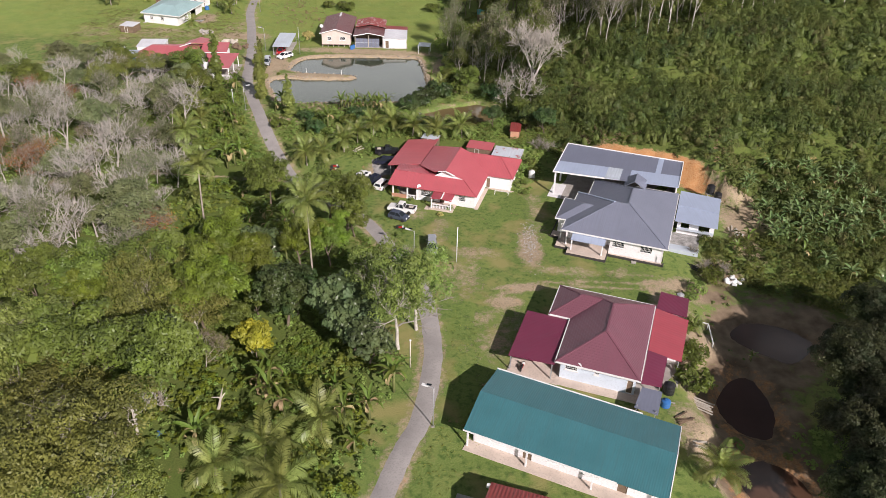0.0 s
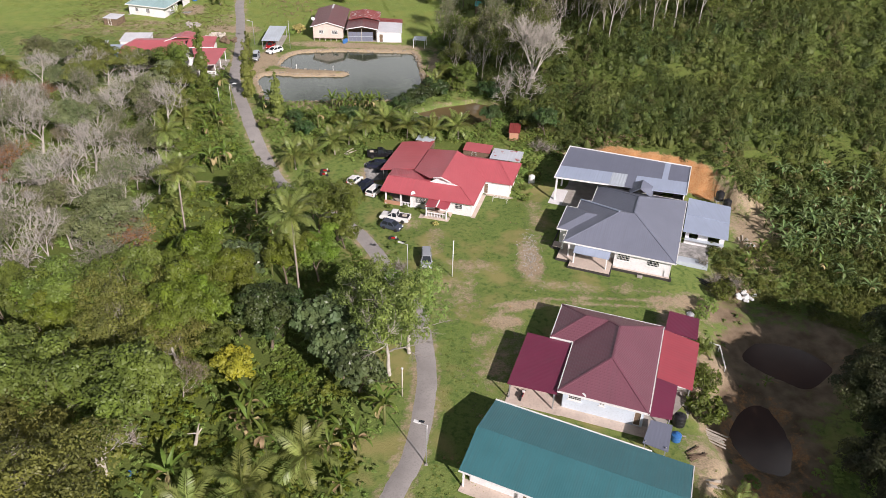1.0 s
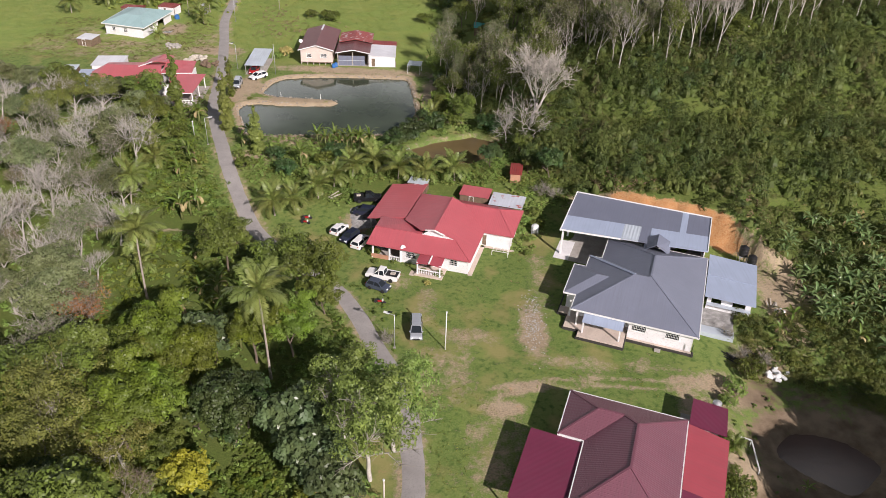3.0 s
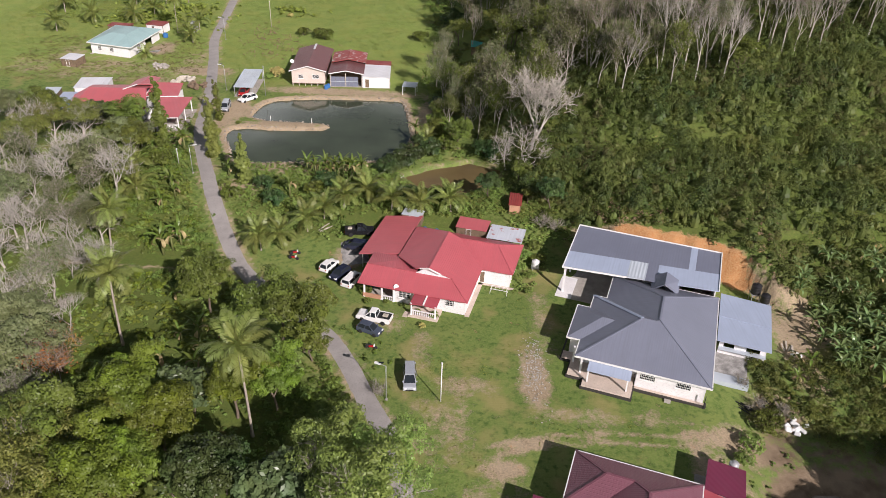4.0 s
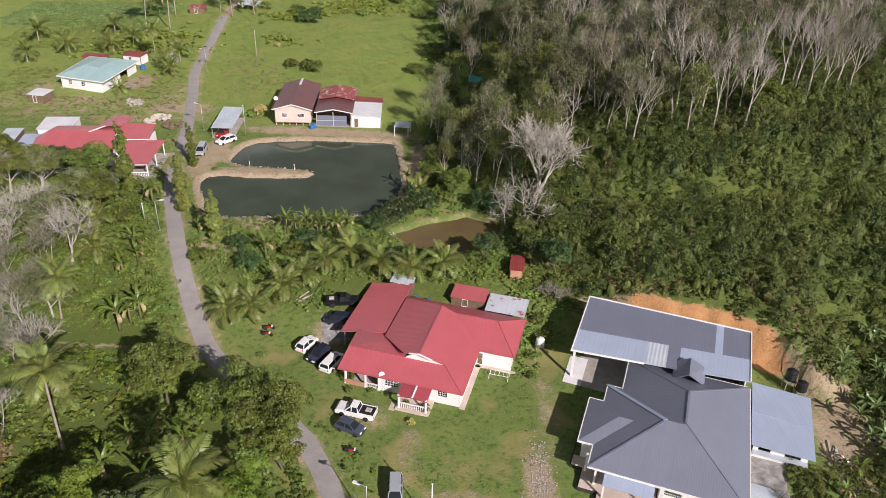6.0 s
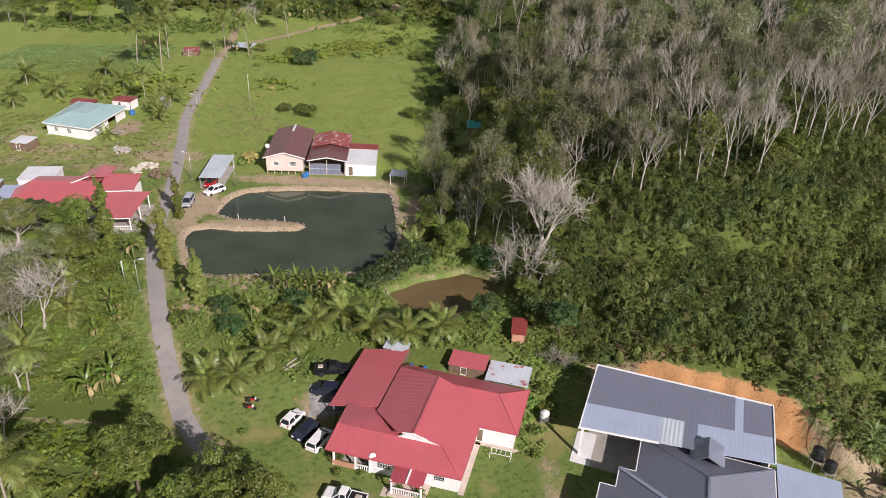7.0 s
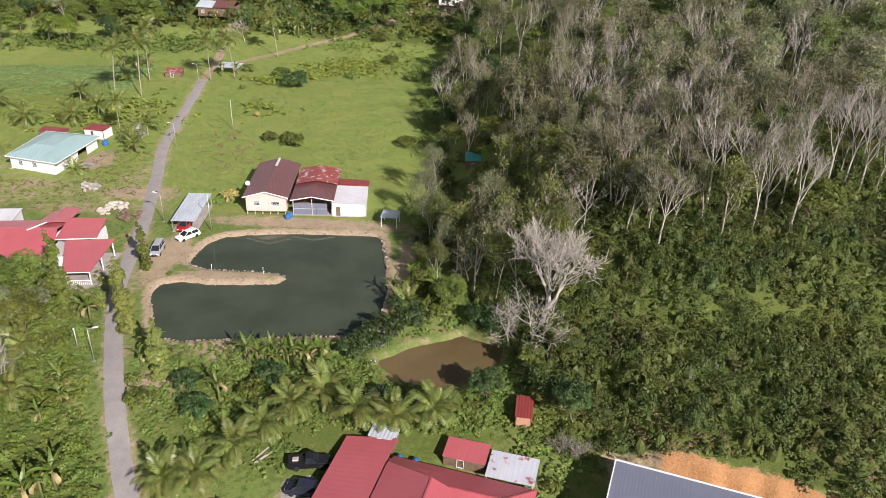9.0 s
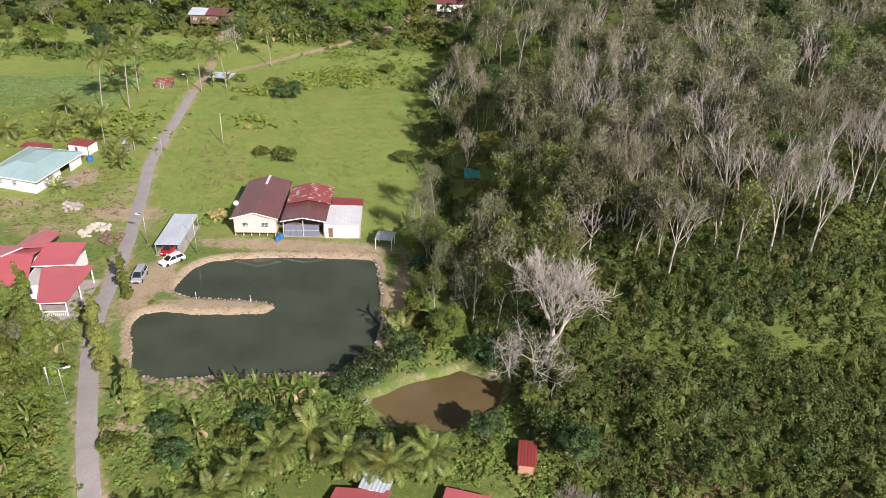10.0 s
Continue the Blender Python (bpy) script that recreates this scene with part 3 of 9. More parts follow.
# ---- building parts ----
def roof(parent, name, mat, faces, label="", thick=0.12):
    """Roof planes as polygons in the house's own metres, with a soffit below and closed edges."""
    pts, tops = [], []
    index = {}
    for f in faces:
        ids = []
        for p in f:
            key = tuple(round(c, 3) for c in p)
            if key not in index:
                index[key] = len(pts)
                pts.append(key)
            ids.append(index[key])
        n = sum((Vector(pts[a]).cross(Vector(pts[b])) for a, b in zip(ids, ids[1:] + ids[:1])), Vector())
        tops.append(ids if n.z > 0 else ids[::-1])
    n = len(pts)
    edges = {}
    for f in tops:
        for a, b in zip(f, f[1:] + f[:1]):
            edges[(a, b)] = True
    rim = [(a, b) for a, b in edges if (b, a) not in edges]
    V = pts + [(x, y, z - thick) for x, y, z in pts]
    F = [tuple(f) for f in tops] + [tuple(i + n for i in f[::-1]) for f in tops] + [(b, a, a + n, b + n) for a, b in rim]
    me = bpy.data.meshes.new(name)
    me.from_pydata(V, [], F)
    uv = me.uv_layers.new(name="slope")
    for p in me.polygons:
        down = Vector((p.normal.x, p.normal.y, 0))
        down = down.normalized() if down.length > 0.02 else Vector((0, -1, 0))
        across = Vector((-down.y, down.x, 0))
        for li in p.loop_indices:
            co = me.vertices[me.loops[li].vertex_index].co
            uv.data[li].uv = (co.dot(across), co.dot(down))
    me.materials.append(mat)
    me.update()
    ob = new(name, me)
    ob.parent = parent
    return tagged(ob, label), rim, pts


def rod(parent, name, mat, a, b, w=0.12, h=0.12, label=""):
    """A square bar from a to b."""
    a, b = Vector(a), Vector(b)
    d = b - a
    m = Matrix.Translation(a) @ d.to_track_quat("Z", "Y").to_matrix().to_4x4()
    return Kit().block(m, w, h, d.length).part(name, mat, parent, label)


def eaves(parent, rim, pts, mat, skip=()):
    """White fascia boards along the roof's open edges."""
    for a, b in rim:
        p, q = Vector(pts[a]), Vector(pts[b])
        if (q - p).length > 0.5:
            rod(parent, "fascia", mat, p + Vector((0, 0, -0.07)), q + Vector((0, 0, -0.07)), 0.12, 0.22)


def ridges(parent, mat, lines, w=0.3):
    for a, b in lines:
        rod(parent, "ridge_cap", mat, Vector(a) + Vector((0, 0, 0.02)), Vector(b) + Vector((0, 0, 0.02)), w, 0.07)


def wall(parent, p, q, z0, z1, mat, openings=(), thick=0.16, label=""):
    """A wall from p to q with openings (from, to, sill, head) cut through it."""
    p, q = Vector((*p, 0)), Vector((*q, 0))
    d = q - p
    length = d.length
    m = Matrix.Translation(p) @ Matrix.Rotation(math.atan2(d.y, d.x), 4, "Z")
    us = sorted({0.0, length, *[o[0] for o in openings], *[o[1] for o in openings]})
    zs = sorted({z0, z1, *[o[2] for o in openings], *[o[3] for o in openings]})
    index = {}

    def vert(u, side, z):
        key = (u, side, z)
        if key not in index:
            index[key] = len(k.v)
            k.v.append(tuple(m @ Vector((u, side * thick / 2, z))))
        return index[key]

    def solid(i, j):
        if not (0 <= i < len(us) - 1 and 0 <= j < len(zs) - 1):
            return False
        cu, cz = (us[i] + us[i + 1]) / 2, (zs[j] + zs[j + 1]) / 2
        return not any(o[0] < cu < o[1] and o[2] < cz < o[3] for o in openings)

    k = Kit()
    for i in range(len(us) - 1):
        for j in range(len(zs) - 1):
            if not solid(i, j):
                continue
            u0, u1, za, zb = us[i], us[i + 1], zs[j], zs[j + 1]
            k.f.append((vert(u0, -1, za), vert(u1, -1, za), vert(u1, -1, zb), vert(u0, -1, zb)))
            k.f.append((vert(u1, 1, za), vert(u0, 1, za), vert(u0, 1, zb), vert(u1, 1, zb)))
            for di, dj, e in ((-1, 0, ((u0, za), (u0, zb))), (1, 0, ((u1, zb), (u1, za))), (0, -1, ((u1, za), (u0, za))), (0, 1, ((u0, zb), (u1, zb)))):
                if not solid(i + di, j + dj):
                    (pu, pz), (qu, qz) = e
                    k.f.append((vert(pu, 1, pz), vert(pu, -1, pz), vert(qu, -1, qz), vert(qu, 1, qz)))
    ob = k.part("wall", mat, parent, label)
    for o in openings:
        if len(o) > 4:
            opening_fill(parent, m, o)
    return ob


def opening_fill(parent, m, o):
    u0, u1, za, zb, kind = o
    w, h = u1 - u0, zb - za
    frame_mat = WHITE_TRIM
    k = Kit()
    for x in (u0 + 0.03, u1 - 0.03):
        k.block(m @ Matrix.Translation((x, 0, za)), 0.06, 0.2, h)
    for z in (za, zb - 0.06):
        k.block(m @ Matrix.Translation(((u0 + u1) / 2, 0, z)), w, 0.2, 0.06)
    if kind == "window":
        win = k.part("window", frame_mat, parent)
        n = max(1, round(w / 0.7))
        for i in range(n):
            a = u0 + 0.06 + (w - 0.12) * i / n
            b = u0 + 0.06 + (w - 0.12) * (i + 1) / n
            Kit().block(m @ Matrix.Translation(((a + b) / 2, 0.02, za + 0.06)), b - a - 0.05, 0.02, h - 0.12).part("pane", GLASS, win)
        g = Kit()
        for i in range(1, 3 * n):
            g.block(m @ Matrix.Translation((u0 + w * i / (3 * n), -0.07, za)), 0.03, 0.03, h)
        for i in (1, 2):
            g.block(m @ Matrix.Translation(((u0 + u1) / 2, -0.07, za + h * i / 3)), w, 0.03, 0.03)
        g.part("grille", WHITE_TRIM, win)
        Kit().block(m @ Matrix.Translation(((u0 + u1) / 2, -0.12, za - 0.08)), w + 0.2, 0.2, 0.08).part("sill", frame_mat, win)
    else:
        door = k.part("door", frame_mat, parent)
        Kit().block(m @ Matrix.Translation(((u0 + u1) / 2, 0.02, za)), w - 0.12, 0.05, h - 0.06).part("leaf", WOOD, door)
        Kit().block(m @ Matrix.Translation((u1 - 0.2, -0.05, za + h * 0.48)), 0.05, 0.08, 0.12).part("handle", STEEL, door)


def posts(parent, mat, spots, z0, z1, w=0.2, round_post=False):
    for x, y in spots:
        k = Kit()
        if round_post:
            k.lathe([(w * 0.7, z0), (w * 0.7, z0 + 0.15), (w / 2, z0 + 0.2), (w / 2, z1 - 0.2), (w * 0.7, z1 - 0.12), (w * 0.7, z1)], x, y, 12)
        else:
            k.box(x - w / 2, y - w / 2, z0, x + w / 2, y + w / 2, z1)
        k.part("post", mat, parent)


def balustrade(parent, p, q, z, mat):
    p, q = Vector((*p, z)), Vector((*q, z))
    rail = rod(parent, "rail", mat, p + Vector((0, 0, 0.8)), q + Vector((0, 0, 0.8)), 0.14, 0.14)
    n = max(2, int((q - p).length / 0.28))
    for i in range(n + 1):
        s = p + (q - p) * i / n
        Kit().lathe([(0.05, z), (0.09, z + 0.25), (0.045, z + 0.5), (0.07, z + 0.76)], s.x, s.y, 6).part("baluster", mat, rail)


def slab(parent, x0, y0, x1, y1, z0, z1, mat, name="floor_slab", label=""):
    return Kit().box(x0, y0, z0, x1, y1, z1).part(name, mat, parent, label, bevel=0.02)


def at_ground(x, y, deg, drop=0.0):
    return pose(x, y, float(height(x, y)) - drop, 0, 0, deg)


# ---- red-roofed bungalow ----
def red_bungalow():
    h = thing("bungalow", pose(-10.5, 123.7, -3.25, 0, 0, -13.3), "white bungalow with red tiled roof, porch and carport", "house")
    e = 2.85
    k = 0.45

    def r(u, v):
        return (u, v, e + k * (17 - u))

    main = [
        [(0, 0, e), (17, 0, e), (13.8, 3.2, e + 1.44), (0.4, 3.2, e + 1.44)],
        [(17, 0, e), (17, 9.4, e), (12.45, 13.95, e + 2.05), (10.4, 13.95, e + 2.97), (10.4, 2.6, e + 2.97), (13.8, 3.2, e + 1.44)],
        [(10.4, 2.6, e + 2.97), (10.4, 13.95, e + 2.97), (4.2, 16.5, e + 1.3), (4.2, 6.9, e + 1.3), (8.2, 2.9, e + 2.35)],
        [(0.4, 3.2, e + 1.44), (8.2, 3.2, e + 1.44), (8.2, 8.0, e + 1.1), (-0.2, 8.0, e + 0.55)],
        [(17, 9.4, e), (21.9, 9.4, e), (18.6, 13.95, e + 2.05), (12.45, 13.95, e + 2.05)],
        [(21.9, 9.4, e), (21.9, 18.5, e), (18.6, 13.95, e + 2.05)],
        [(21.9, 18.5, e), (4.2, 18.9, e), (4.2, 16.5, e + 1.3), (10.4, 13.95, e + 2.97), (12.45, 13.95, e + 2.05), (18.6, 13.95, e + 2.05)],
    ]
    _, rim, pts = roof(h, "roof", RED_TILE, main, "red ribbed metal tile roof")
    for a, b in (((0, 0), (17, 0)), ((17, 0), (17, 9.4)), ((17, 9.4), (21.9, 9.4)), ((21.9, 9.4), (21.9, 18.5))):
        rod(h, "gutter", RED_TILE, (*a, e - 0.08), (*b, e - 0.08), 0.14, 0.16)
    ridges(h, RED_TILE, [((10.4, 2.6, e + 2.99), (10.4, 13.9, e + 2.99)), ((17, 0, e), (13.8, 3.2, e + 1.46)), ((21.9, 9.4, e), (18.6, 13.95, e + 2.07)),
                         ((12.4, 13.95, e + 2.07), (18.6, 13.95, e + 2.07)), ((0.4, 3.2, e + 1.46), (8.2, 3.2, e + 1.46)), ((21.9, 18.5, e), (18.6, 13.95, e + 2.07))], 0.24)
    Kit().add([(8.2, 3.15, e + 1.4), (13.6, 3.15, e + 1.4), (10.4, 3.15, e + 2.9)], [(0, 1, 2)]).add([(8.2, 3.3, e + 1.4), (13.6, 3.3, e + 1.4), (10.4, 3.3, e + 2.9)], [(2, 1, 0)]).part("gable", WHITE_WALL, h)
    rod(h, "fascia", WHITE_TRIM, (10.4, 2.55, e + 2.9), (12.1, 2.8, e + 2.1), 0.1, 0.2)
    rod(h, "fascia", WHITE_TRIM, (10.4, 2.55, e + 2.9), (8.9, 2.8, e + 2.5), 0.1, 0.2)
    # carport
    roof(h, "carport_roof", RED_SHEET, [[(-2.6, 7.4, e + 0.1), (4.0, 7.9, e + 1.1), (4.0, 20.8, e + 1.1), (-2.6, 20.4, e + 0.1)]], "smooth red sheet carport roof")
    posts(h, STEEL, [(-2.2, 8), (-2.2, 14), (-2.2, 20)], 0, e + 0.05, 0.12)
    slab(h, -4.6, 8, 0.6, 20, -0.1, 0.06, STAINED, label="stained concrete carport floor")
    # walls
    wall(h, (5.6, 0.7), (16.5, 0.7), 0, e, WHITE_WALL, [(0.7, 2.6, 1.0, 2.2, "window"), (4.3, 5.3, 0.1, 2.2, "door"), (7.9, 9.3, 1.1, 2.2, "window")])
    wall(h, (16.5, 0.62), (16.5, 9.98), 0, e, WHITE_WALL)
    wall(h, (16.58, 9.9), (21.4, 9.9), 0, e, WHITE_WALL, [(0.1, 0.9, 0.05, 2.1, "door")])
    wall(h, (21.4, 9.82), (21.4, 18.08), 0, e, WHITE_WALL, [(3, 4.4, 1, 2.2, "window")])
    wall(h, (21.48, 18.0), (1.0, 18.4), 0, e, WHITE_WALL)
    wall(h, (1.0, 18.3), (1.0, 4.4), 0, e, TERRACOTTA)
    wall(h, (1.08, 4.4), (5.6, 4.4), 0, e, TERRACOTTA, [(1.5, 2.5, 0.1, 2.1, "door")])
    wall(h, (5.6, 4.32), (5.6, 0.78), 0, e, WHITE_WALL)
    slab(h, 0.4, 0.2, 17.0, 18.6, -0.4, 0.02, CONCRETE, "plinth")
    Kit().box(16.6, 0.3, -0.2, 17.3, 9.6, 0.05).part("apron", APRON, h)
    Kit().box(16.6, 9.2, -0.2, 22.2, 9.8, 0.05).part("apron", APRON, h)
    # veranda
    posts(h, WHITE_WALL, [(0.8, 0.7), (3.6, 0.7), (5.5, 0.65)], 0, e, 0.34, True)
    Kit().box(0.6, 0.5, 0, 3.5, 0.66, 0.75).part("parapet", TERRACOTTA, h)
    balustrade(h, (3.7, 0.6), (5.4, 0.6), 0.02, WHITE_WALL)
    # porch
    roof(h, "porch_roof", PINK_RED, [[(8.9, -2.1, 2.25), (10.9, -2.1, 2.45), (10.9, 0.5, 2.75), (8.9, 0.5, 2.55)], [(11.05, -2.1, 2.45), (12.9, -2.1, 2.25), (12.9, 0.5, 2.55), (11.05, 0.5, 2.75)]], "small red porch roof")
    rod(h, "ridge_cap", WHITE_TRIM, (10.97, -2.15, 2.5), (10.97, 0.3, 2.8), 0.22, 0.08)
    slab(h, 8.7, -2.4, 13.2, 0.6, -0.3, 0.3, APRON, "porch_floor")
    posts(h, WHITE_WALL, [(9.1, -1.9), (12.7, -1.9)], 0.3, 2.3, 0.28, True)
    balustrade(h, (9.2, -1.9), (12.6, -1.9), 0.3, WHITE_WALL)
    slab(h, 7.9, -2.6, 8.7, -1.2, -0.3, 0.12, APRON, "step")
    # antenna dish
    Kit().lathe([(0.02, 0), (0.25, 0.06), (0.4, 0.16)], 0, 0, 12).part("dish", WHITE_PLASTIC, h).matrix_local = pose(6.0, 0.4, e + 0.1, 50, 0, 20)
    return h


red_bungalow()


def lean_shed(name, x, y, deg, w, d, z0, z1, mat, label, wall_mat=None, post_mat=WOOD, base=None, category="shed"):
    """A small shelter: four posts and one sloping sheet; closed with thin boards where wall_mat is given."""
    h = thing(name, at_ground(x, y, deg), label, category)
    roof(h, "roof", mat, [[(0, 0, z0), (w, 0, z0), (w, d, z1), (0, d, z1)]], thick=0.06)
    posts(h, post_mat, [(0.2, 0.2), (w - 0.2, 0.2)], -0.3, z0 - 0.06, 0.12)
    posts(h, post_mat, [(0.2, d - 0.2), (w - 0.2, d - 0.2)], -0.3, z1 - 0.06, 0.12)
    if wall_mat is not None:
        zz = min(z0, z1) - 0.1
        wall(h, (0.2, 0.2), (w - 0.2, 0.2), -0.3, zz, wall_mat, [(w * 0.3, w * 0.3 + 0.9, 0, min(1.9, zz - 0.1), "door")] if w > 2.4 else (), 0.06)
        wall(h, (w - 0.2, 0.26), (w - 0.2, d - 0.26), -0.3, zz, wall_mat, (), 0.06)
        wall(h, (w - 0.2, d - 0.2), (0.2, d - 0.2), -0.3, zz, wall_mat, (), 0.06)
        wall(h, (0.2, d - 0.26), (0.2, 0.26), -0.3, zz, wall_mat, (), 0.06)
    if base is not None:
        slab(h, 0, 0, w, d, -0.3, 0.06, base)
    return h


lean_shed("shed", 3.8, 141.3, -13, 5.4, 3.4, 1.5, 1.75, RED_SHEET, "low shed under faded red sheets", WOOD)
lean_shed("shed", 9.0, 138.6, -13, 6.0, 4.4, 1.8, 2.0, SPOTTED_ZINC, "open shed under pale zinc sheets with rust spots", None, PALE_WOOD)
lean_shed("shelter", -5.6, 143.4, -13, 3.6, 2.2, 2.0, 2.1, SILVER_SHEET, "small lean-to under grey sheets", WOOD)
lean_shed("hut", 12.9, 147.6, -6, 2.3, 4.0, 1.9, 2.3, DARK_RED_SHEET, "tiny red-roofed hut in the scrub", TERRACOTTA)


# ---- grey-roofed house with hall ----
def grey_house():
    h = thing("house", pose(20.3, 108.5, -3.2, 0, 0, -17.5), "white house under dark grey hip roofs with raised terrace", "house")
    e, s = 3.2, 0.42
    A, B = e + s * 7.45, e + s * 7.8
    main = [
        [(0, 0, e), (17.5, 0, e), (9.7, 7.8, B), (9.45, 7.5, A), (7.45, 7.45, A)],
        [(17.5, 0, e), (17.5, 21.3, e), (9.7, 13.5, B), (9.7, 7.8, B)],
        [(17.5, 21.3, e), (1.9, 21.3, e), (9.7, 13.5, B)],
        [(1.9, 21.3, e), (1.9, 14.9, e), (9.45, 7.5, A), (9.7, 7.8, B), (9.7, 13.5, B)],
        [(0, 14.9, e), (7.45, 7.45, A), (9.45, 7.5, A), (1.9, 14.9, e)],
        [(0, 14.9, e), (0, 0, e), (7.45, 7.45, A)],
    ]
    _, rim, pts = roof(h, "roof", GREY_TILE, main, "dark grey metal tile hip roof")
    eaves(h, rim, pts, WHITE_TRIM)
    ridges(h, GREY_TILE, [((17.5, 0, e), (9.7, 7.8, B)), ((9.7, 7.8, B), (9.7, 13.5, B)), ((0, 0, e), (7.45, 7.45, A)), ((17.5, 21.3, e), (9.7, 13.5, B)), ((1.9, 21.3, e), (9.7, 13.5, B))], 0.26)
    ridges(h, PALE_SHEET, [((0.0, 14.9, e + 0.02), (7.45, 7.45, A + 0.02))], 0.5)
    ap = e + s * 4.0
    roof(h, "bay_roof", GREY_TILE, [[(-1.8, 3.6, e), (-0.02, 3.6, e), (4.0, 7.6, ap), (2.2, 7.6, ap)], [(-1.8, 11.6, e), (-1.8, 3.6, e), (2.2, 7.6, ap)], [(-0.02, 11.6, e), (-1.8, 11.6, e), (2.2, 7.6, ap), (4.0, 7.6, ap)]], "small hipped bay roof")
    for a, b in (((-1.8, 3.6), (0, 3.6)), ((-1.8, 3.6), (-1.8, 11.6)), ((-1.8, 11.6), (0, 11.6))):
        rod(h, "fascia", WHITE_TRIM, (*a, e - 0.07), (*b, e - 0.07), 0.12, 0.22)
    roof(h, "gablet_roof", GREY_SHEET, [[(7.6, 17.6, 4.5), (9.5, 17.2, 6.1), (9.5, 20.8, 6.1), (7.6, 21.0, 4.9)], [(9.5, 17.2, 6.1), (11.6, 17.8, 4.5), (11.6, 21.0, 4.9), (9.5, 20.8, 6.1)]], "small grey gablet")
    Kit().add([(7.8, 20.7, 4.6), (11.4, 20.7, 4.6), (9.5, 20.7, 6.0), (7.8, 20.85, 4.6), (11.4, 20.85, 4.6), (9.5, 20.85, 6.0)], [(0, 1, 2), (5, 4, 3)]).part("gable", GREY_TILE, h)
    # walls
    wall(h, (8.2, 0.7), (16.8, 0.7), 0, e, WHITE_WALL, [(0.4, 2.4, 1.5, 2.7, "window"), (5.0, 6.9, 1.5, 2.7, "window")])
    wall(h, (16.8, 0.62), (16.8, 20.7), 0, e, WHITE_WALL, [(3, 4.6, 1.2, 2.5, "window"), (8.5, 9.5, 0.3, 2.4, "door")])
    wall(h, (16.88, 20.6), (2.5, 20.6), 0, e, WHITE_WALL)
    wall(h, (2.5, 20.68), (2.5, 14.3), 0, e, WHITE_WALL, [(1, 2.4, 1.2, 2.4, "window")])
    wall(h, (2.58, 14.3), (0.6, 14.3), 0, e, WHITE_WALL)
    wall(h, (0.6, 14.38), (0.6, 11.0), 0, e, WHITE_WALL)
    wall(h, (0.6, 11.0), (-1.2, 11.0), 0, e, WHITE_WALL)
    wall(h, (-1.2, 11.08), (-1.2, 4.1), 0, e, WHITE_WALL, [(2.2, 4.2, 1.2, 2.4, "window")])
    wall(h, (-1.28, 4.1), (0.6, 4.1), 0, e, WHITE_WALL)
    wall(h, (0.6, 4.02), (0.6, 2.6), 0, e, WHITE_WALL)
    wall(h, (0.52, 2.6), (8.2, 2.6), 0, e, WHITE_WALL, [(2.0, 3.6, 0.5, 2.6, "door"), (5.0, 6.6, 1.4, 2.5, "window")])
    wall(h, (8.2, 2.52), (8.2, 0.78), 0, e, WHITE_WALL)
    # terrace
    slab(h, 1.6, -2.2, 8.0, 2.5, -0.3, 0.5, APRON, "terrace_floor", "pale tiled terrace floor")
    slab(h, -0.6, -0.6, 1.6, 2.5, -0.3, 0.5, APRON, "terrace_floor")
    slab(h, -2.0, 2.5, 0.5, 4.0, -0.3, 0.5, APRON, "terrace_floor")
    for a, b in (((1.5, -2.3), (8.1, -2.3)), ((8.1, -2.3), (8.1, 0.5)), ((1.5, -2.3), (1.5, -0.7)), ((-0.7, -0.7), (1.5, -0.7)), ((-0.7, -0.7), (-0.7, 2.4)), ((-2.1, 2.4), (-0.7, 2.4)), ((-2.1, 2.4), (-2.1, 11.4)),
                 ((8.2, -0.1), (17.2, -0.1)), ((17.2, -0.1), (17.2, 0.6))):
        rod(h, "kerb", DARK_BASE, (*a, 0.05), (*b, 0.05), 0.2, 0.5)
    slab(h, 8.2, 0.0, 17.1, 0.6, -0.3, 0.2, APRON, "apron")
    roof(h, "terrace_roof", PALE_SHEET, [[(2.0, -1.5, 2.5), (7.6, -1.5, 2.5), (7.6, 0.6, 3.0), (2.0, 0.6, 3.0)]], "pale grey sheet canopy", 0.06)
    posts(h, WHITE_WALL, [(2.2, -1.3), (7.3, -1.3)], 0.5, 2.5, 0.2)
    posts(h, WHITE_WALL, [(1.0, 0.3), (-0.3, 2.0)], 0.5, e, 0.25)
    for z in (1.2, 2.0):
        rod(h, "drainpipe", DARK_METAL, (17.0, -0.2, z - 1.2), (17.0, -0.2, z), 0.1, 0.1)
    Kit().box(12.2, -0.9, -0.2, 13.0, -0.3, 0.15).part("inspection_box", CONCRETE, h)
    # blue-grey side roof
    roof(h, "side_roof", PALE_SHEET, [[(17.7, 10.9, 3.0), (24.8, 10.9, 2.9), (24.8, 22.0, 3.3), (17.7, 22.4, 3.4)]], "pale blue-grey sheet lean-to roof", 0.08)
    rod(h, "ridge_cap", PALE_SHEET, (17.7, 16.7, 3.25), (24.8, 16.4, 3.15), 0.25, 0.06)
    wall(h, (18.2, 12.3), (24.3, 12.3), 0, 2.9, WHITE_WALL, [(0.6, 2.0, 1.2, 2.3), (3.6, 5.4, 0.9, 2.4)])
    wall(h, (24.3, 12.22), (24.3, 21.6), 0, 2.9, WHITE_WALL)
    wall(h, (24.38, 21.5), (17.2, 21.5), 0, 2.9, WHITE_WALL)
    rod(h, "awning_rail", SILVER_SHEET, (18.2, 11.9, 1.2), (24.4, 11.9, 1.2), 0.9, 0.06)
    slab(h, 17.3, 5.8, 22.3, 12.2, -0.3, 0.1, STAINED, "yard_slab", "stained concrete washing yard")
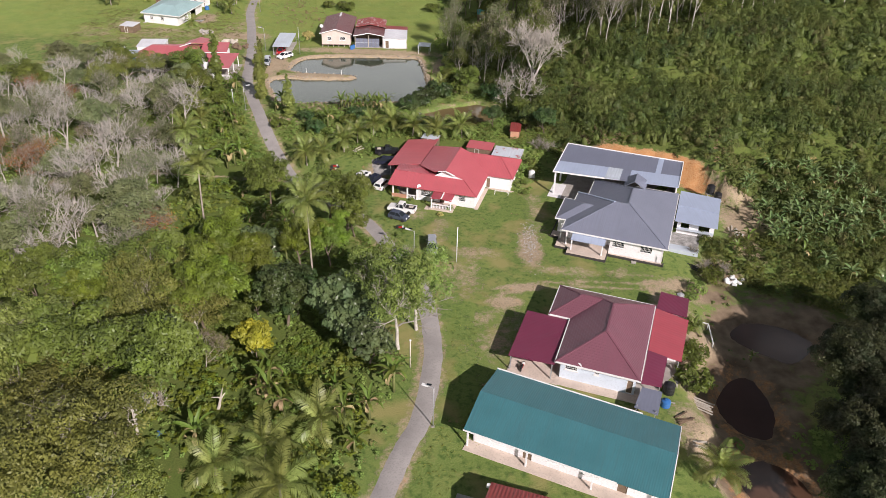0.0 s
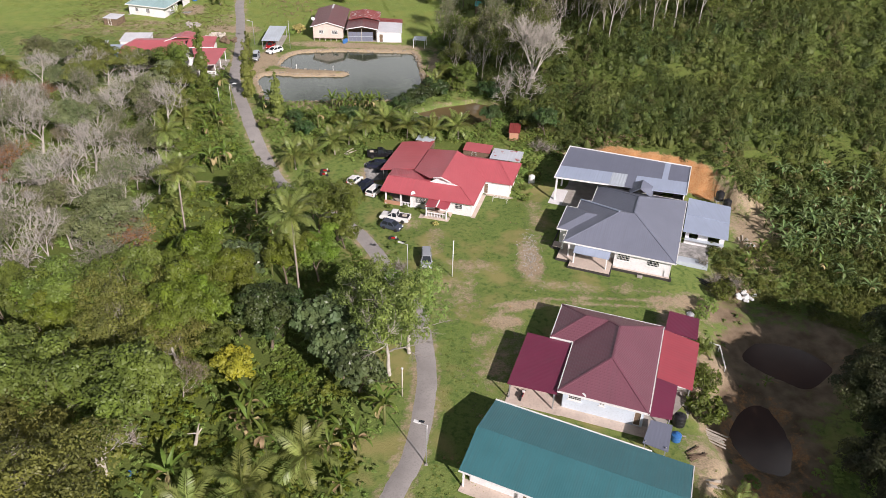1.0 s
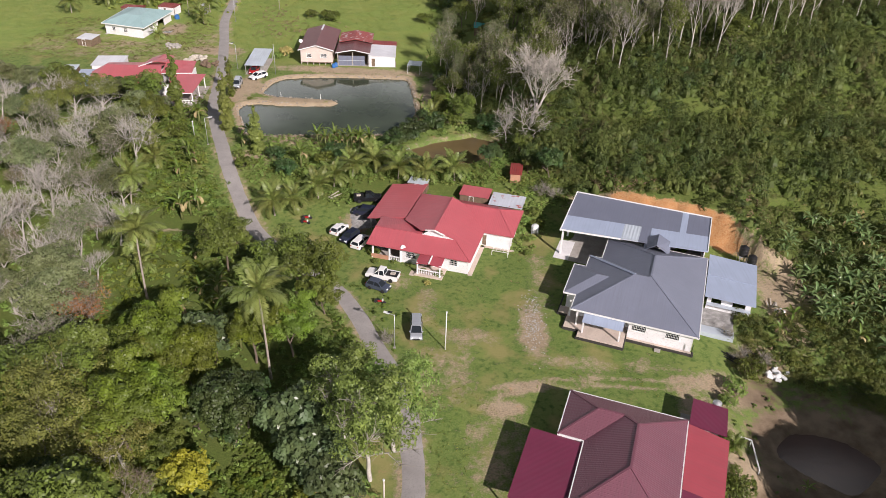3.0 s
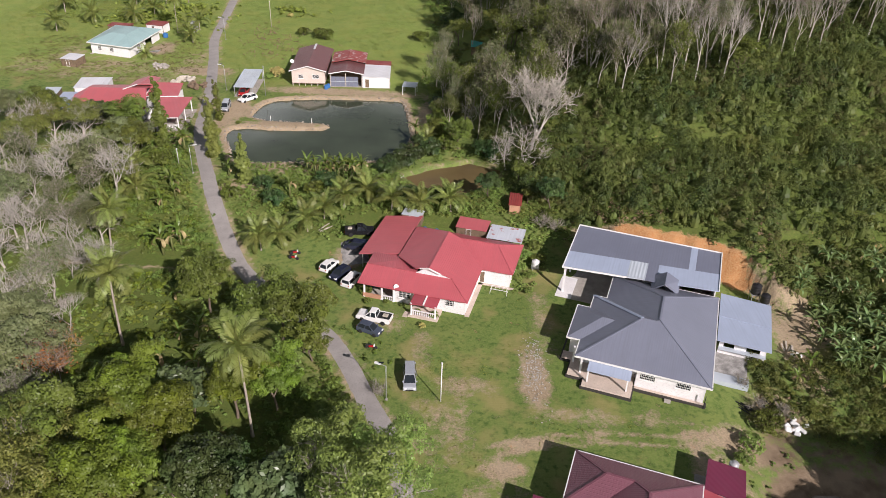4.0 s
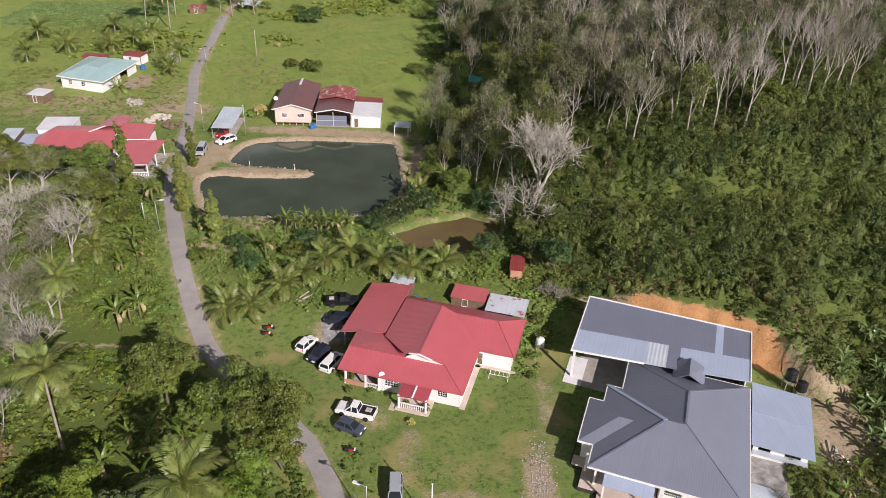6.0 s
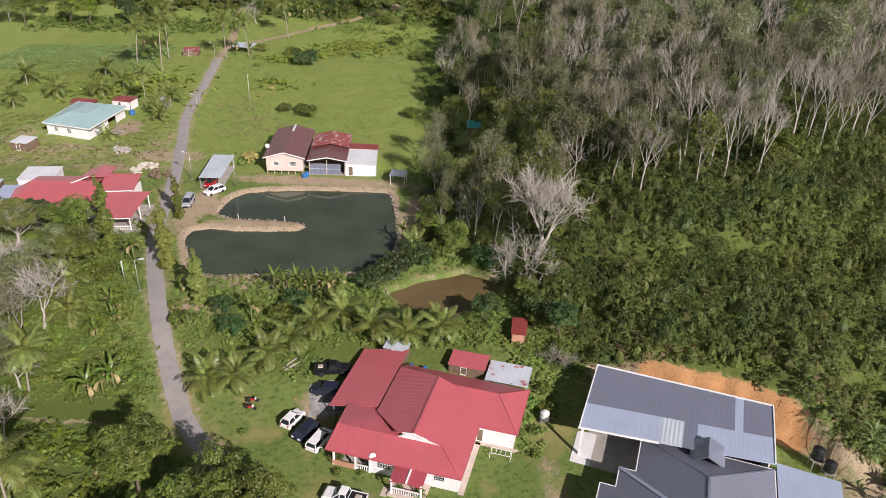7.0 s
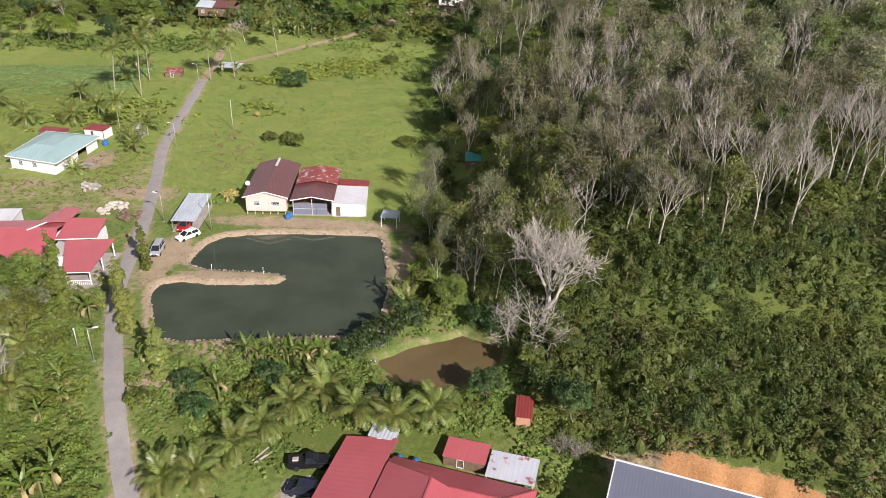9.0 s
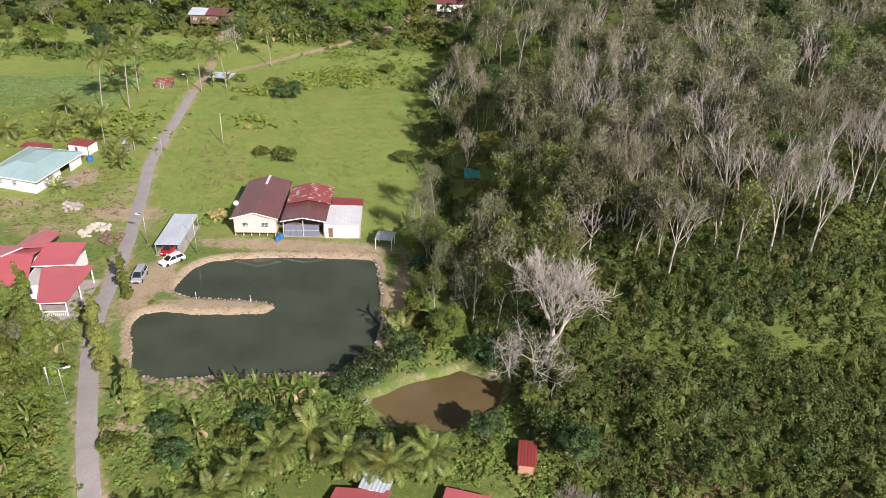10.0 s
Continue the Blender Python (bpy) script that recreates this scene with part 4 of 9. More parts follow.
    Kit().box(17.6, 5.5, -0.2, 22.4, 7.2, 0.5).box(17.8, 5.7, 0.3, 22.2, 7.0, 0.52).part("trough", SILVER_SHEET, h, "zinc covered drain")
    # hall
    hall = thing("hall", pose(20.3, 108.5, -3.2, 0, 0, -17.5), "long open hall under dark grey sheets with pale roof panels", "hall")
    za, zb = 4.9, 5.55

    def hz(v):
        return za + (zb - za) * (v - 18.1) / 12.5

    def q(u0, u1, v0, v1):
        return [(u0, v0, hz(v0)), (u1, v0, hz(v0)), (u1, v1, hz(v1)), (u0, v1, hz(v1))]

    roof(hall, "roof", GREY_SHEET, [[(-5.6, 22.7, hz(22.7)), (12.5, 24.2, hz(24.2)), (12.5, 30.55, hz(30.5)), (-5.4, 30.6, hz(30.6))], [(13.5, 24.3, hz(24.3)), (17.1, 24.6, hz(24.6)), (17.0, 30.5, hz(30.5)), (13.5, 30.5, hz(30.5))], q(6.6, 8.2, 19.2, 23.9)], "dark grey ribbed sheets")
    roof(hall, "panel", PALE_SHEET, [[(-5.6, 18.1, hz(18.1)), (3.9, 18.9, hz(18.9)), (3.9, 23.49, hz(23.49)), (-5.6, 22.7, hz(22.7))], [(8.2, 19.3, hz(19.3)), (17.2, 20.2, hz(20.2)), (17.1, 24.6, hz(24.6)), (8.2, 23.84, hz(23.84))]], "pale blue-grey roof panels")
    roof(hall, "skylight", SILVER_SHEET, [[(3.9, 18.9, hz(18.9)), (6.6, 19.15, hz(19.15)), (6.6, 23.7, hz(23.7)), (3.9, 23.49, hz(23.49))]], "lighter roof panel")
    roof(hall, "strip", PALE_SHEET, [[(12.5, 24.2, hz(24.2)), (13.5, 24.3, hz(24.3)), (13.5, 30.5, hz(30.5)), (12.5, 30.55, hz(30.5))]])
    for a, b in (((-5.5, 30.7, zb), (17.1, 30.6, zb)), ((-5.7, 18.0, za), (3.9, 18.8, za + 0.05)), ((-5.6, 18.1, za), (-5.45, 30.6, zb)), ((17.15, 20.3, za + 0.1), (17.1, 30.5, zb))):
        rod(hall, "fascia", WHITE_TRIM, a, b, 0.14, 0.25)
    posts(hall, WHITE_WALL, [(-5.2, 18.6), (-5.2, 24.5), (-5.1, 30.2), (3.0, 30.2), (10, 30.2), (16.8, 30.2), (16.8, 24)], 0, za, 0.3)
    wall(hall, (-5.1, 30.0), (16.8, 30.0), 0, 4.9, WHITE_WALL)
    wall(hall, (16.8, 29.9), (16.8, 21.6), 0, 4.8, WHITE_WALL)
    slab(hall, -6.0, 17.0, 17.0, 30.4, -0.3, 0.12, CONCRETE, label="grey concrete hall floor with pale patches")
    slab(hall, -6.1, 17.0, -3.6, 23.0, 0.1, 0.14, WHITE_WALL, "ramp", "whitewashed floor strip")


grey_house()


# ---- maroon-roofed house ----
def maroon_house():
    h = thing("house", pose(16.4, 74.5, -3.25, 0, 0, -17.0), "pale blue house under maroon tiled hip roof with carport", "house")
    e, s = 3.05, 0.47
    A, W = e + s * 5.45, e + s * 3.85
    main = [
        [(0, 0, e), (10.9, 0, e), (5.45, 5.45, A)],
        [(10.9, 0, e), (11.0, 17.45, e), (5.45, 11.95, A), (5.45, 5.45, A)],
        [(11.0, 17.45, e), (-3, 17.5, e), (0.85, 13.65, W), (3.85, 13.65, W), (5.45, 11.95, A)],
        [(-3, 17.5, e), (-3, 9.8, e), (0.85, 13.65, W)],
        [(-3, 9.8, e), (0, 9.8, e), (3.85, 13.65, W), (0.85, 13.65, W)],
        [(0, 9.8, e), (0, 0, e), (5.45, 5.45, A), (5.45, 11.95, A), (3.85, 13.65, W)],
    ]
    _, rim, pts = roof(h, "roof", MAROON_TILE, main, "maroon metal tile hip roof")
    eaves(h, rim, pts, WHITE_TRIM)
    ridges(h, MAROON_TILE, [((0, 0, e), (5.45, 5.45, A)), ((10.9, 0, e), (5.45, 5.45, A)), ((5.45, 5.45, A), (5.45, 11.95, A)), ((11, 17.45, e), (5.45, 11.95, A)), ((0.85, 13.65, W), (3.85, 13.65, W)),
                            ((-3, 17.5, e), (0.85, 13.65, W)), ((-3, 9.8, e), (0.85, 13.65, W)), ((3.85, 13.65, W), (5.45, 11.95, A))], 0.26)
    roof(h, "carport_roof", PLUM_SHEET, [[(-6.1, -0.4, 2.6), (0.0, -0.2, 2.7), (0.0, 9.6, 2.9), (-6.1, 9.9, 2.8)]], "smooth plum-red carport roof")
    posts(h, STEEL, [(-5.8, -0.1), (-5.8, 5), (-5.8, 9.6), (-0.3, -0.1)], 0, 2.6, 0.14)
    slab(h, -6.1, -1.0, 0.8, 9.4, -0.3, 0.1, APRON, "carport_floor", "pinkish concrete carport floor")
    roof(h, "side_roof", PINK_RED, [[(11.1, 7.2, 2.6), (15.5, 7.0, 2.2), (15.8, 16.6, 2.3), (11.1, 17.3, 2.7)]], "bright red sheet roof")
    roof(h, "side_roof", PLUM_SHEET, [[(11.2, 17.5, 2.4), (15.5, 17.2, 2.35), (15.5, 21.9, 2.4), (11.4, 22.2, 2.5)]], "plum-red sheet roof")
    roof(h, "side_roof", PLUM_SHEET, [[(11.0, 0.2, 2.7), (13.5, 0.9, 2.3), (13.7, 7.0, 2.4), (11.1, 7.1, 2.75)]], "plum-red sheet roof")
    roof(h, "lean_to_roof", GREY_SHEET, [[(10.7, -3.6, 1.9), (13.6, -4.0, 1.9), (13.7, 0.1, 2.2), (11.2, 0.1, 2.2)]], "grey sheet lean-to roof", 0.06)
    posts(h, STEEL, [(15.2, 7.3), (15.5, 16.3), (15.3, 21.6), (11.6, 21.8), (13.3, 1.2), (13.3, -3.6), (11.0, -3.3)], 0, 2.15, 0.12)
    wall(h, (0.7, 0.7), (10.3, 0.7), 0, e, BLUE_WALL, [(0.6, 2.2, 1.7, 2.7, "window"), (4.4, 5.0, 1.9, 2.5, "window"), (8.6, 9.4, 0.2, 2.3, "door")])
    wall(h, (10.3, 0.62), (10.4, 16.9), 0, e, BLUE_WALL)
    wall(h, (10.48, 16.8), (-2.4, 16.9), 0, e, BLUE_WALL)
    wall(h, (-2.4, 16.98), (-2.4, 10.3), 0, e, BLUE_WALL, [(2, 3.6, 1.2, 2.4, "window")])
    wall(h, (-2.48, 10.3), (0.7, 10.3), 0, e, BLUE_WALL)
    wall(h, (0.7, 10.38), (0.7, 0.78), 0, e, BLUE_WALL, [(3, 4, 0.1, 2.2, "door"), (6, 7.6, 1.2, 2.4, "window")])
    wall(h, (11.4, 9.5), (15.0, 9.5), 0, 2.2, WHITE_WALL)
    wall(h, (15.0, 9.58), (15.3, 16.2), 0, 2.1, WHITE_WALL)
    slab(h, 0.2, -0.9, 13.0, 0.9, -0.3, 0.12, APRON, "apron")
    slab(h, 10.4, 0.9, 15.6, 21.8, -0.3, 0.08, CONCRETE, "yard_slab")
    Kit().lathe([(0.02, 0), (0.25, 0.06), (0.4, 0.16)], 0, 0, 12).part("dish", WHITE_PLASTIC, h).matrix_local = pose(3.1, 0.3, e - 0.1, 50, 0, -20)
    return h


maroon_house()


# ---- long green-roofed building ----
def green_hall():
    h = thing("long_house", pose(4.8, 61.7, -3.25, 0, 0, -22.0), "long low building under blue-green sheets with white walls", "building")
    e = 3.0
    roof(h, "roof", GREEN_SHEET, [[(0, 0, e), (23.3, 0, e), (23.0, 5.7, 4.25), (-0.2, 5.6, 4.25)], [(-0.2, 5.6, 4.25), (23.0, 5.7, 4.25), (22.7, 11.4, 3.15), (-0.2, 11.5, 3.1)]], "blue-green ribbed sheet roof")
    rod(h, "fascia", WHITE_TRIM, (-0.2, 11.55, 3.1), (18.2, 11.5, 3.1), 0.14, 0.22)
    rod(h, "fascia", WHITE_TRIM, (0, -0.05, e - 0.04), (17.8, -0.05, e - 0.04), 0.1, 0.16)
    rod(h, "fascia", WHITE_TRIM, (23.35, 0, e - 0.04), (23.05, 5.7, 4.2), 0.1, 0.16)
    rod(h, "fascia", WHITE_TRIM, (23.05, 5.7, 4.2), (22.75, 11.4, 3.1), 0.1, 0.16)
    wall(h, (0.8, 1.6), (22.4, 1.6), 0, e, WHITE_WALL, [(2, 4, 1, 2.2, "window"), (6, 7.2, 0, 2.2, "door"), (9, 11, 1, 2.2, "window"), (13, 15, 1, 2.2, "window"), (17, 18.2, 0, 2.2, "door")])
    wall(h, (22.4, 1.52), (22.2, 10.7), 0, e, WHITE_WALL)
    wall(h, (22.28, 10.6), (0.6, 10.7), 0, e, WHITE_WALL)
    wall(h, (0.6, 10.78), (0.72, 1.68), 0, e, WHITE_WALL, [(3, 5, 1, 2.2, "window")])
    slab(h, 0.1, -0.25, 22.6, 1.6, -0.3, 0.12, APRON, "apron", "pinkish concrete apron")
    posts(h, WHITE_WALL, [(0.4, 0.5), (7.6, 0.5), (15.2, 0.5), (22.8, 0.5)], 0.1, e - 0.1, 0.18)
    b = thing("house", pose(7.9, 54.3, -3.25, 0, 0, -15), "small house under dark red ribbed sheets", "house")
    roof(b, "roof", DARK_RED_SHEET, [[(0, -7, 2.6), (9, -7, 2.6), (9, -3.4, 3.6), (0, -3.4, 3.6)], [(0, -3.4, 3.6), (9, -3.4, 3.6), (9, 0.3, 2.6), (0, 0.3, 2.6)]])
    for p, q in (((0.5, -6.4), (8.5, -6.4)), ((8.5, -6.32), (8.5, -0.4)), ((8.58, -0.3), (0.5, -0.3)), ((0.5, -0.38), (0.5, -6.32))):
        wall(b, p, q, 0, 2.6, WHITE_WALL)
    slab(b, -3.6, -6, -0.4, -0.2, -0.3, 0.08, CONCRETE, "yard_slab")
    posts(b, WHITE_TRIM, [(-0.2, -0.2)], 2.3, 2.7, 0.35)


green_hall()


# ---- gabled houses by the pond ----
def gable_block(h, x0, y0, x1, y1, e, rise, mat, wall_mat, over=0.5, z0=0.0, front=(), label="", ridge_mat=None, walls=True):
    """A block whose ridge runs in depth, with its gable to the front."""
    xm = (x0 + x1) / 2
    sl = rise / ((x1 - x0) / 2 + over)
    roof(h, "roof", mat, [[(x0 - over, y0 - over, e - sl * 0), (xm, y0 - over, e + rise), (xm, y1 + over, e + rise), (x0 - over, y1 + over, e)], [(xm, y0 - over, e + rise), (x1 + over, y0 - over, e), (x1 + over, y1 + over, e), (xm, y1 + over, e + rise)]], label)
    if walls:
        wall(h, (x0, y0), (x1, y0), z0, e, wall_mat, front)
        wall(h, (x1, y0 + 0.08), (x1, y1 - 0.08), z0, e, wall_mat)
        wall(h, (x1, y1), (x0, y1), z0, e, wall_mat)
        wall(h, (x0, y1 - 0.08), (x0, y0 + 0.08), z0, e, wall_mat)
        for y in (y0, y1):
            Kit().add([(x0, y - 0.07, e), (x1, y - 0.07, e), (xm, y - 0.07, e + rise * 0.93), (x0, y + 0.07, e), (x1, y + 0.07, e), (xm, y + 0.07, e + rise * 0.93)], [(0, 1, 2), (5, 4, 3), (0, 2, 5, 3), (2, 1, 4, 5)]).part("gable", wall_mat, h)
    for y in (y0 - over - 0.04,):
        rod(h, "bargeboard", WHITE_TRIM, (x0 - over, y, e - 0.06), (xm, y, e + rise - 0.06), 0.08, 0.2)
        rod(h, "bargeboard", WHITE_TRIM, (x1 + over, y, e - 0.06), (xm, y, e + rise - 0.06), 0.08, 0.2)
    if ridge_mat is not None:
        ridges(h, ridge_mat, [((xm, y1 - 4, e + rise), (xm, y1 + over, e + rise))], 0.5)


def pond_house():
    h = thing("house", pose(-37.9, 205.2, 0.15, 0, 0, 3.5), "cream timber house on short stilts under brown-red roof", "house")
    gable_block(h, 0.4, 0.4, 8.2, 17.5, 3.9, 1.25, BROWN_RED_SHEET, CREAM_WALL, 0.6, 0.75, [(1.5, 2.7, 1.9, 2.9, "window"), (4.9, 6.5, 1.9, 2.9, "window")], "brown-red sheet gable roof", WHITE_ZINC)
    for i in range(6):
        posts(h, PALE_WOOD, [(0.5 + i * 1.5, 0.5), (0.5 + i * 1.5, 8), (0.5 + i * 1.5, 17)], -0.4, 0.8, 0.18)
    slab(h, 0.3, 0.3, 8.3, 17.6, 0.62, 0.78, WOOD, "floor_deck")
    Kit().lathe([(0.02, 0), (0.3, 0.08), (0.5, 0.2)], 0, 0, 12).part("dish", WHITE_PLASTIC, h).matrix_local = pose(-0.3, 6.0, 4.2, 50, 0, 20)
    w = thing("workshop", pose(-28.6, 205.8, 0.15, 0, 0, 4), "open workshop under patched dark and rusty roof sheets", "building")
    gable_block(w, 0.2, 0.3, 8.0, 7.5, 3.4, 0.8, BROWN_RED_SHEET, CREAM_WALL, 0.4, 0, (), "dark brown-red sheet roof", walls=False)
    roof(w, "upper_roof", RUSTY_SHEET, [[(0, 7.2, 3.9), (4.2, 7.2, 4.7), (4.2, 15.5, 4.7), (0, 15.5, 3.9)], [(4.2, 7.2, 4.7), (8.6, 7.2, 3.9), (8.6, 15.5, 3.9), (4.2, 15.5, 4.7)]], "red sheet roof faded white in rows")
    posts(w, PALE_WOOD, [(0.3, 0.4), (4, 0.4), (7.9, 0.4), (0.3, 7.3), (7.9, 7.3)], 0, 3.4, 0.16)
    wall(w, (0.4, 3.5), (7.8, 3.5), 0, 3.3, WOOD)
    wall(w, (0.3, 15.0), (0.3, 3.6), 0, 3.4, WOOD)
    wall(w, (8.2, 3.6), (8.2, 15.0), 0, 3.4, WOOD)
    wall(w, (8.1, 15.1), (0.4, 15.1), 0, 3.4, WOOD)
    slab(w, 0, 0, 8.2, 15.2, -0.3, 0.1, CONCRETE)
    for i in range(6):
        Kit().box(0.45 + i * 1.1, 0.45, 0.1, 1.51 + i * 1.1, 0.52, 2.5).part("front_panel", GREY_SHEET, w, "blue-grey sheet panel")
    rod(w, "rail", SILVER_SHEET, (0.4, 0.36, 1.35), (6.9, 0.36, 1.35), 0.05, 0.1)
    a = thing("annex", pose(-20.6, 206.3, 0.15, 0, 0, 5), "white walled annex under whitish zinc sheets", "building")
    roof(a, "roof", WHITE_ZINC, [[(0.0, -0.3, 3.0), (6.8, -0.3, 2.7), (6.9, 8.4, 2.9), (0.0, 8.0, 3.3)]], "whitish zinc sheets with rust marks")
    roof(a, "back_roof", DARK_RED_SHEET, [[(0.6, 8.6, 3.0), (7.0, 8.9, 2.8), (7.0, 11.6, 3.0), (0.8, 11.8, 3.2)]])
    wall(a, (0.2, 0), (6.5, 0), 0, 2.7, WHITE_WALL, [(0.5, 1.5, 0.05, 2.2, "door")])
    wall(a, (6.5, 0.08), (6.6, 11), 0, 2.7, WHITE_WALL)
    wall(a, (6.6, 11.2), (0.6, 11.2), 0, 2.7, WHITE_WALL)
    wall(a, (0.1, 8.0), (0.1, 0.08), 0, 2.7, WHITE_WALL)
    slab(a, 0, -0.3, 6.8, 11.4, -0.3, 0.06, CONCRETE)


pond_house()
lean_shed("carport", -49.3, 196.4, 3, 4.6, 12.2, 2.3, 2.6, SILVER_SHEET, "open carport under pale zinc sheets", None, STEEL, CONCRETE, "carport")
lean_shed("gazebo", -10.6, 202.4, -5, 3.4, 3.4, 2.2, 2.3, SILVER_SHEET, "small open shelter beside the pond", None, WHITE_TRIM, None, "shelter")


# ---- red-roofed house across the road ----
def left_red_house():
    h = thing("house", pose(-82, 181.5, 0.2, 0, 0, 6), "low house under joined bright red roofs", "house")
    e = 2.9
    roof(h, "roof", RED_SHEET, [[(2.6, -3.6, e), (18.6, -4.0, e), (16.9, 3.9, 4.5), (4.6, 4.4, 4.5)], [(4.6, 4.4, 4.5), (16.9, 3.9, 4.5), (17.0, 9.8, 3.3), (3.4, 9.4, 3.3)], [(2.6, -3.6, e), (4.6, 4.4, 4.5), (3.4, 9.4, 3.3), (1.6, 3.0, 3.3)]], "bright red sheet roof")
    roof(h, "back_roof", RED_SHEET, [[(12.2, 4.8, 4.35), (14.8, 6.0, 4.75), (15.0, 14.2, 3.9), (12.4, 12.4, 3.5)], [(14.8, 6.0, 4.75), (17.5, 7.0, 4.3), (17.3, 14.0, 3.5), (15.0, 14.2, 3.9)]], "bright red sheet roof over the back wing")
    roof(h, "link_roof", RED_SHEET, [[(17.2, 1.6, 3.55), (23.9, 2.2, 3.45), (23.5, 9.4, 3.9), (17.1, 8.6, 4.3)]], "bright red roof joining house and porch")
    roof(h, "porch_roof", RED_SHEET, [[(21.9, -8.6, 2.7), (26.2, -8.4, 2.7), (27.0, 2.4, 3.2), (18.9, 1.4, 3.35)]], "bright red porch roof")
    rod(h, "ridge_cap", WHITE_TRIM, (12.0, 3.2, 4.5), (14.4, 5.8, 4.75), 0.3, 0.1)
    rod(h, "eaves_board", WHITE_TRIM, (17.3, 1.5, 3.5), (23.9, 2.1, 3.42), 0.12, 0.16)
    rod(h, "fascia", WHITE_TRIM, (21.9, -8.64, 2.62), (26.2, -8.44, 2.62), 0.06, 0.16)
    for p, q in (((3.4, -2.8), (17.6, -3.1)), ((17.6, -3.0), (17.2, 8.6)), ((17.1, 8.8), (4.2, 8.6)), ((4.2, 8.5), (3.4, -2.7))):
        wall(h, p, q, 0, e - 0.1, WHITE_WALL, [(3, 4.6, 1, 2.2, "window"), (7, 8.4, 1, 2.2, "window"), (10.5, 12, 1, 2.2, "window")] if p[0] < 4 and q[0] > 10 else ())
    posts(h, WHITE_TRIM, [(22.2, -8.2), (26.0, -8.1), (26.6, 1.8), (26.3, -3.2), (21.0, -4.0)], 0, 2.65, 0.18)
    slab(h, 17.8, -9.4, 27.4, 3.0, -0.3, 0.1, CONCRETE, "porch_floor", "worn concrete porch floor")
    balustrade(h, (22.3, -8.2), (25.9, -8.1), 0.1, WHITE_TRIM)
    for p, q in (((18.2, -3.0), (22.5, -3.0)), ((22.5, -2.9), (22.5, 2.8)), ((22.6, 2.0), (23.2, 8.8))):
        wall(h, p, q, 0, 2.6, WHITE_WALL)
    lean_shed("shed", -83.6, 189.8, 8, 7.0, 6.6, 2.7, 2.9, WHITE_ZINC, "shed under pinkish white sheets", WHITE_WALL)
    lean_shed("shed", -88.6, 183.2, 10, 3.4, 7, 2.3, 2.5, SILVER_SHEET, "small shed under grey sheets", WOOD)
    lean_shed("shed", -84.2, 182.4, 8, 3.6, 5.6, 2.2, 2.5, PALE_SHEET, "small pale blue sheet shed", BLUE_PLASTIC)


left_red_house()


def teal_house():
    h = thing("house", at_ground(-95.2, 222.6, -9.5), "white bungalow under pale teal hip roof", "house")
    e = 3.0
    R = e + 1.55
    _, rim, pts = roof(h, "roof", TEAL_SHEET, [[(0, 0, e), (13.2, -1.0, e), (9.0, 4.6, R), (4.2, 5.0, R)], [(13.2, -1.0, e), (12.0, 17.0, e), (8.6, 12.0, R), (9.0, 4.6, R)], [(12.0, 17.0, e), (-2.0, 16.5, e), (4.4, 12.0, R), (8.6, 12.0, R)],
                                       [(-2.0, 16.5, e), (0, 0, e), (4.2, 5.0, R), (4.4, 12.0, R)], [(4.2, 5.0, R), (9.0, 4.6, R), (8.6, 12.0, R), (4.4, 12.0, R)]], "pale teal sheet roof")
    eaves(h, rim, pts, WHITE_TRIM)
    wall(h, (0.6, 0.7), (12.0, -0.2), 0, e, WHITE_WALL, [(2, 3.2, 1, 2.2, "window"), (5.6, 6.9, 1, 2.2, "window")])
    wall(h, (12.0, -0.1), (11.2, 16.2), 0, e, WHITE_WALL, [(4, 6, 1, 2.2, "window"), (8.5, 12, 0.1, 2.4)])
    wall(h, (11.1, 16.3), (-1.2, 15.8), 0, e, WHITE_WALL)
    wall(h, (-1.2, 15.7), (0.6, 0.8), 0, e, WHITE_WALL)
    slab(h, 11.4, 6, 16.2, 14, -0.3, 0.08, STAINED, "yard_slab", "stained concrete yard")
    slab(h, 0.3, -0.2, 12.0, 16.2, -0.4, 0.02, CONCRETE, "plinth")


teal_house()
lean_shed("shed", -97.6, 212.2, -9, 4.4, 4.2, 1.9, 2.1, WHITE_ZINC, "low coop under pale sheets", WOOD)
lean_shed("shed", -87.4, 242.5, -10, 5.5, 4.0, 2.2, 2.4, DARK_RED_SHEET, "outbuilding under dark red sheets", WHITE_WALL)
lean_shed("shed", -76.2, 243.5, 5, 3.0, 3.0, 2.4, 2.6, OLD_ZINC, "small grey zinc shed", STEEL)
lean_shed("shed", -97.5, 240.5, -5, 6.5, 3.0, 2.0, 2.2, DARK_RED_SHEET, "lean-to under rusty red sheets", WOOD)
lean_shed("shelter", -72.4, 300.0, -4, 7.0, 5.5, 2.0, 2.3, SILVER_SHEET, "roadside shelter under pale sheets", None, WOOD)
lean_shed("shelter", -86.0, 293.0, 8, 5.0, 4.6, 1.6, 1.9, RUSTY_SHEET, "small shelter under rusty red sheets", WOOD)


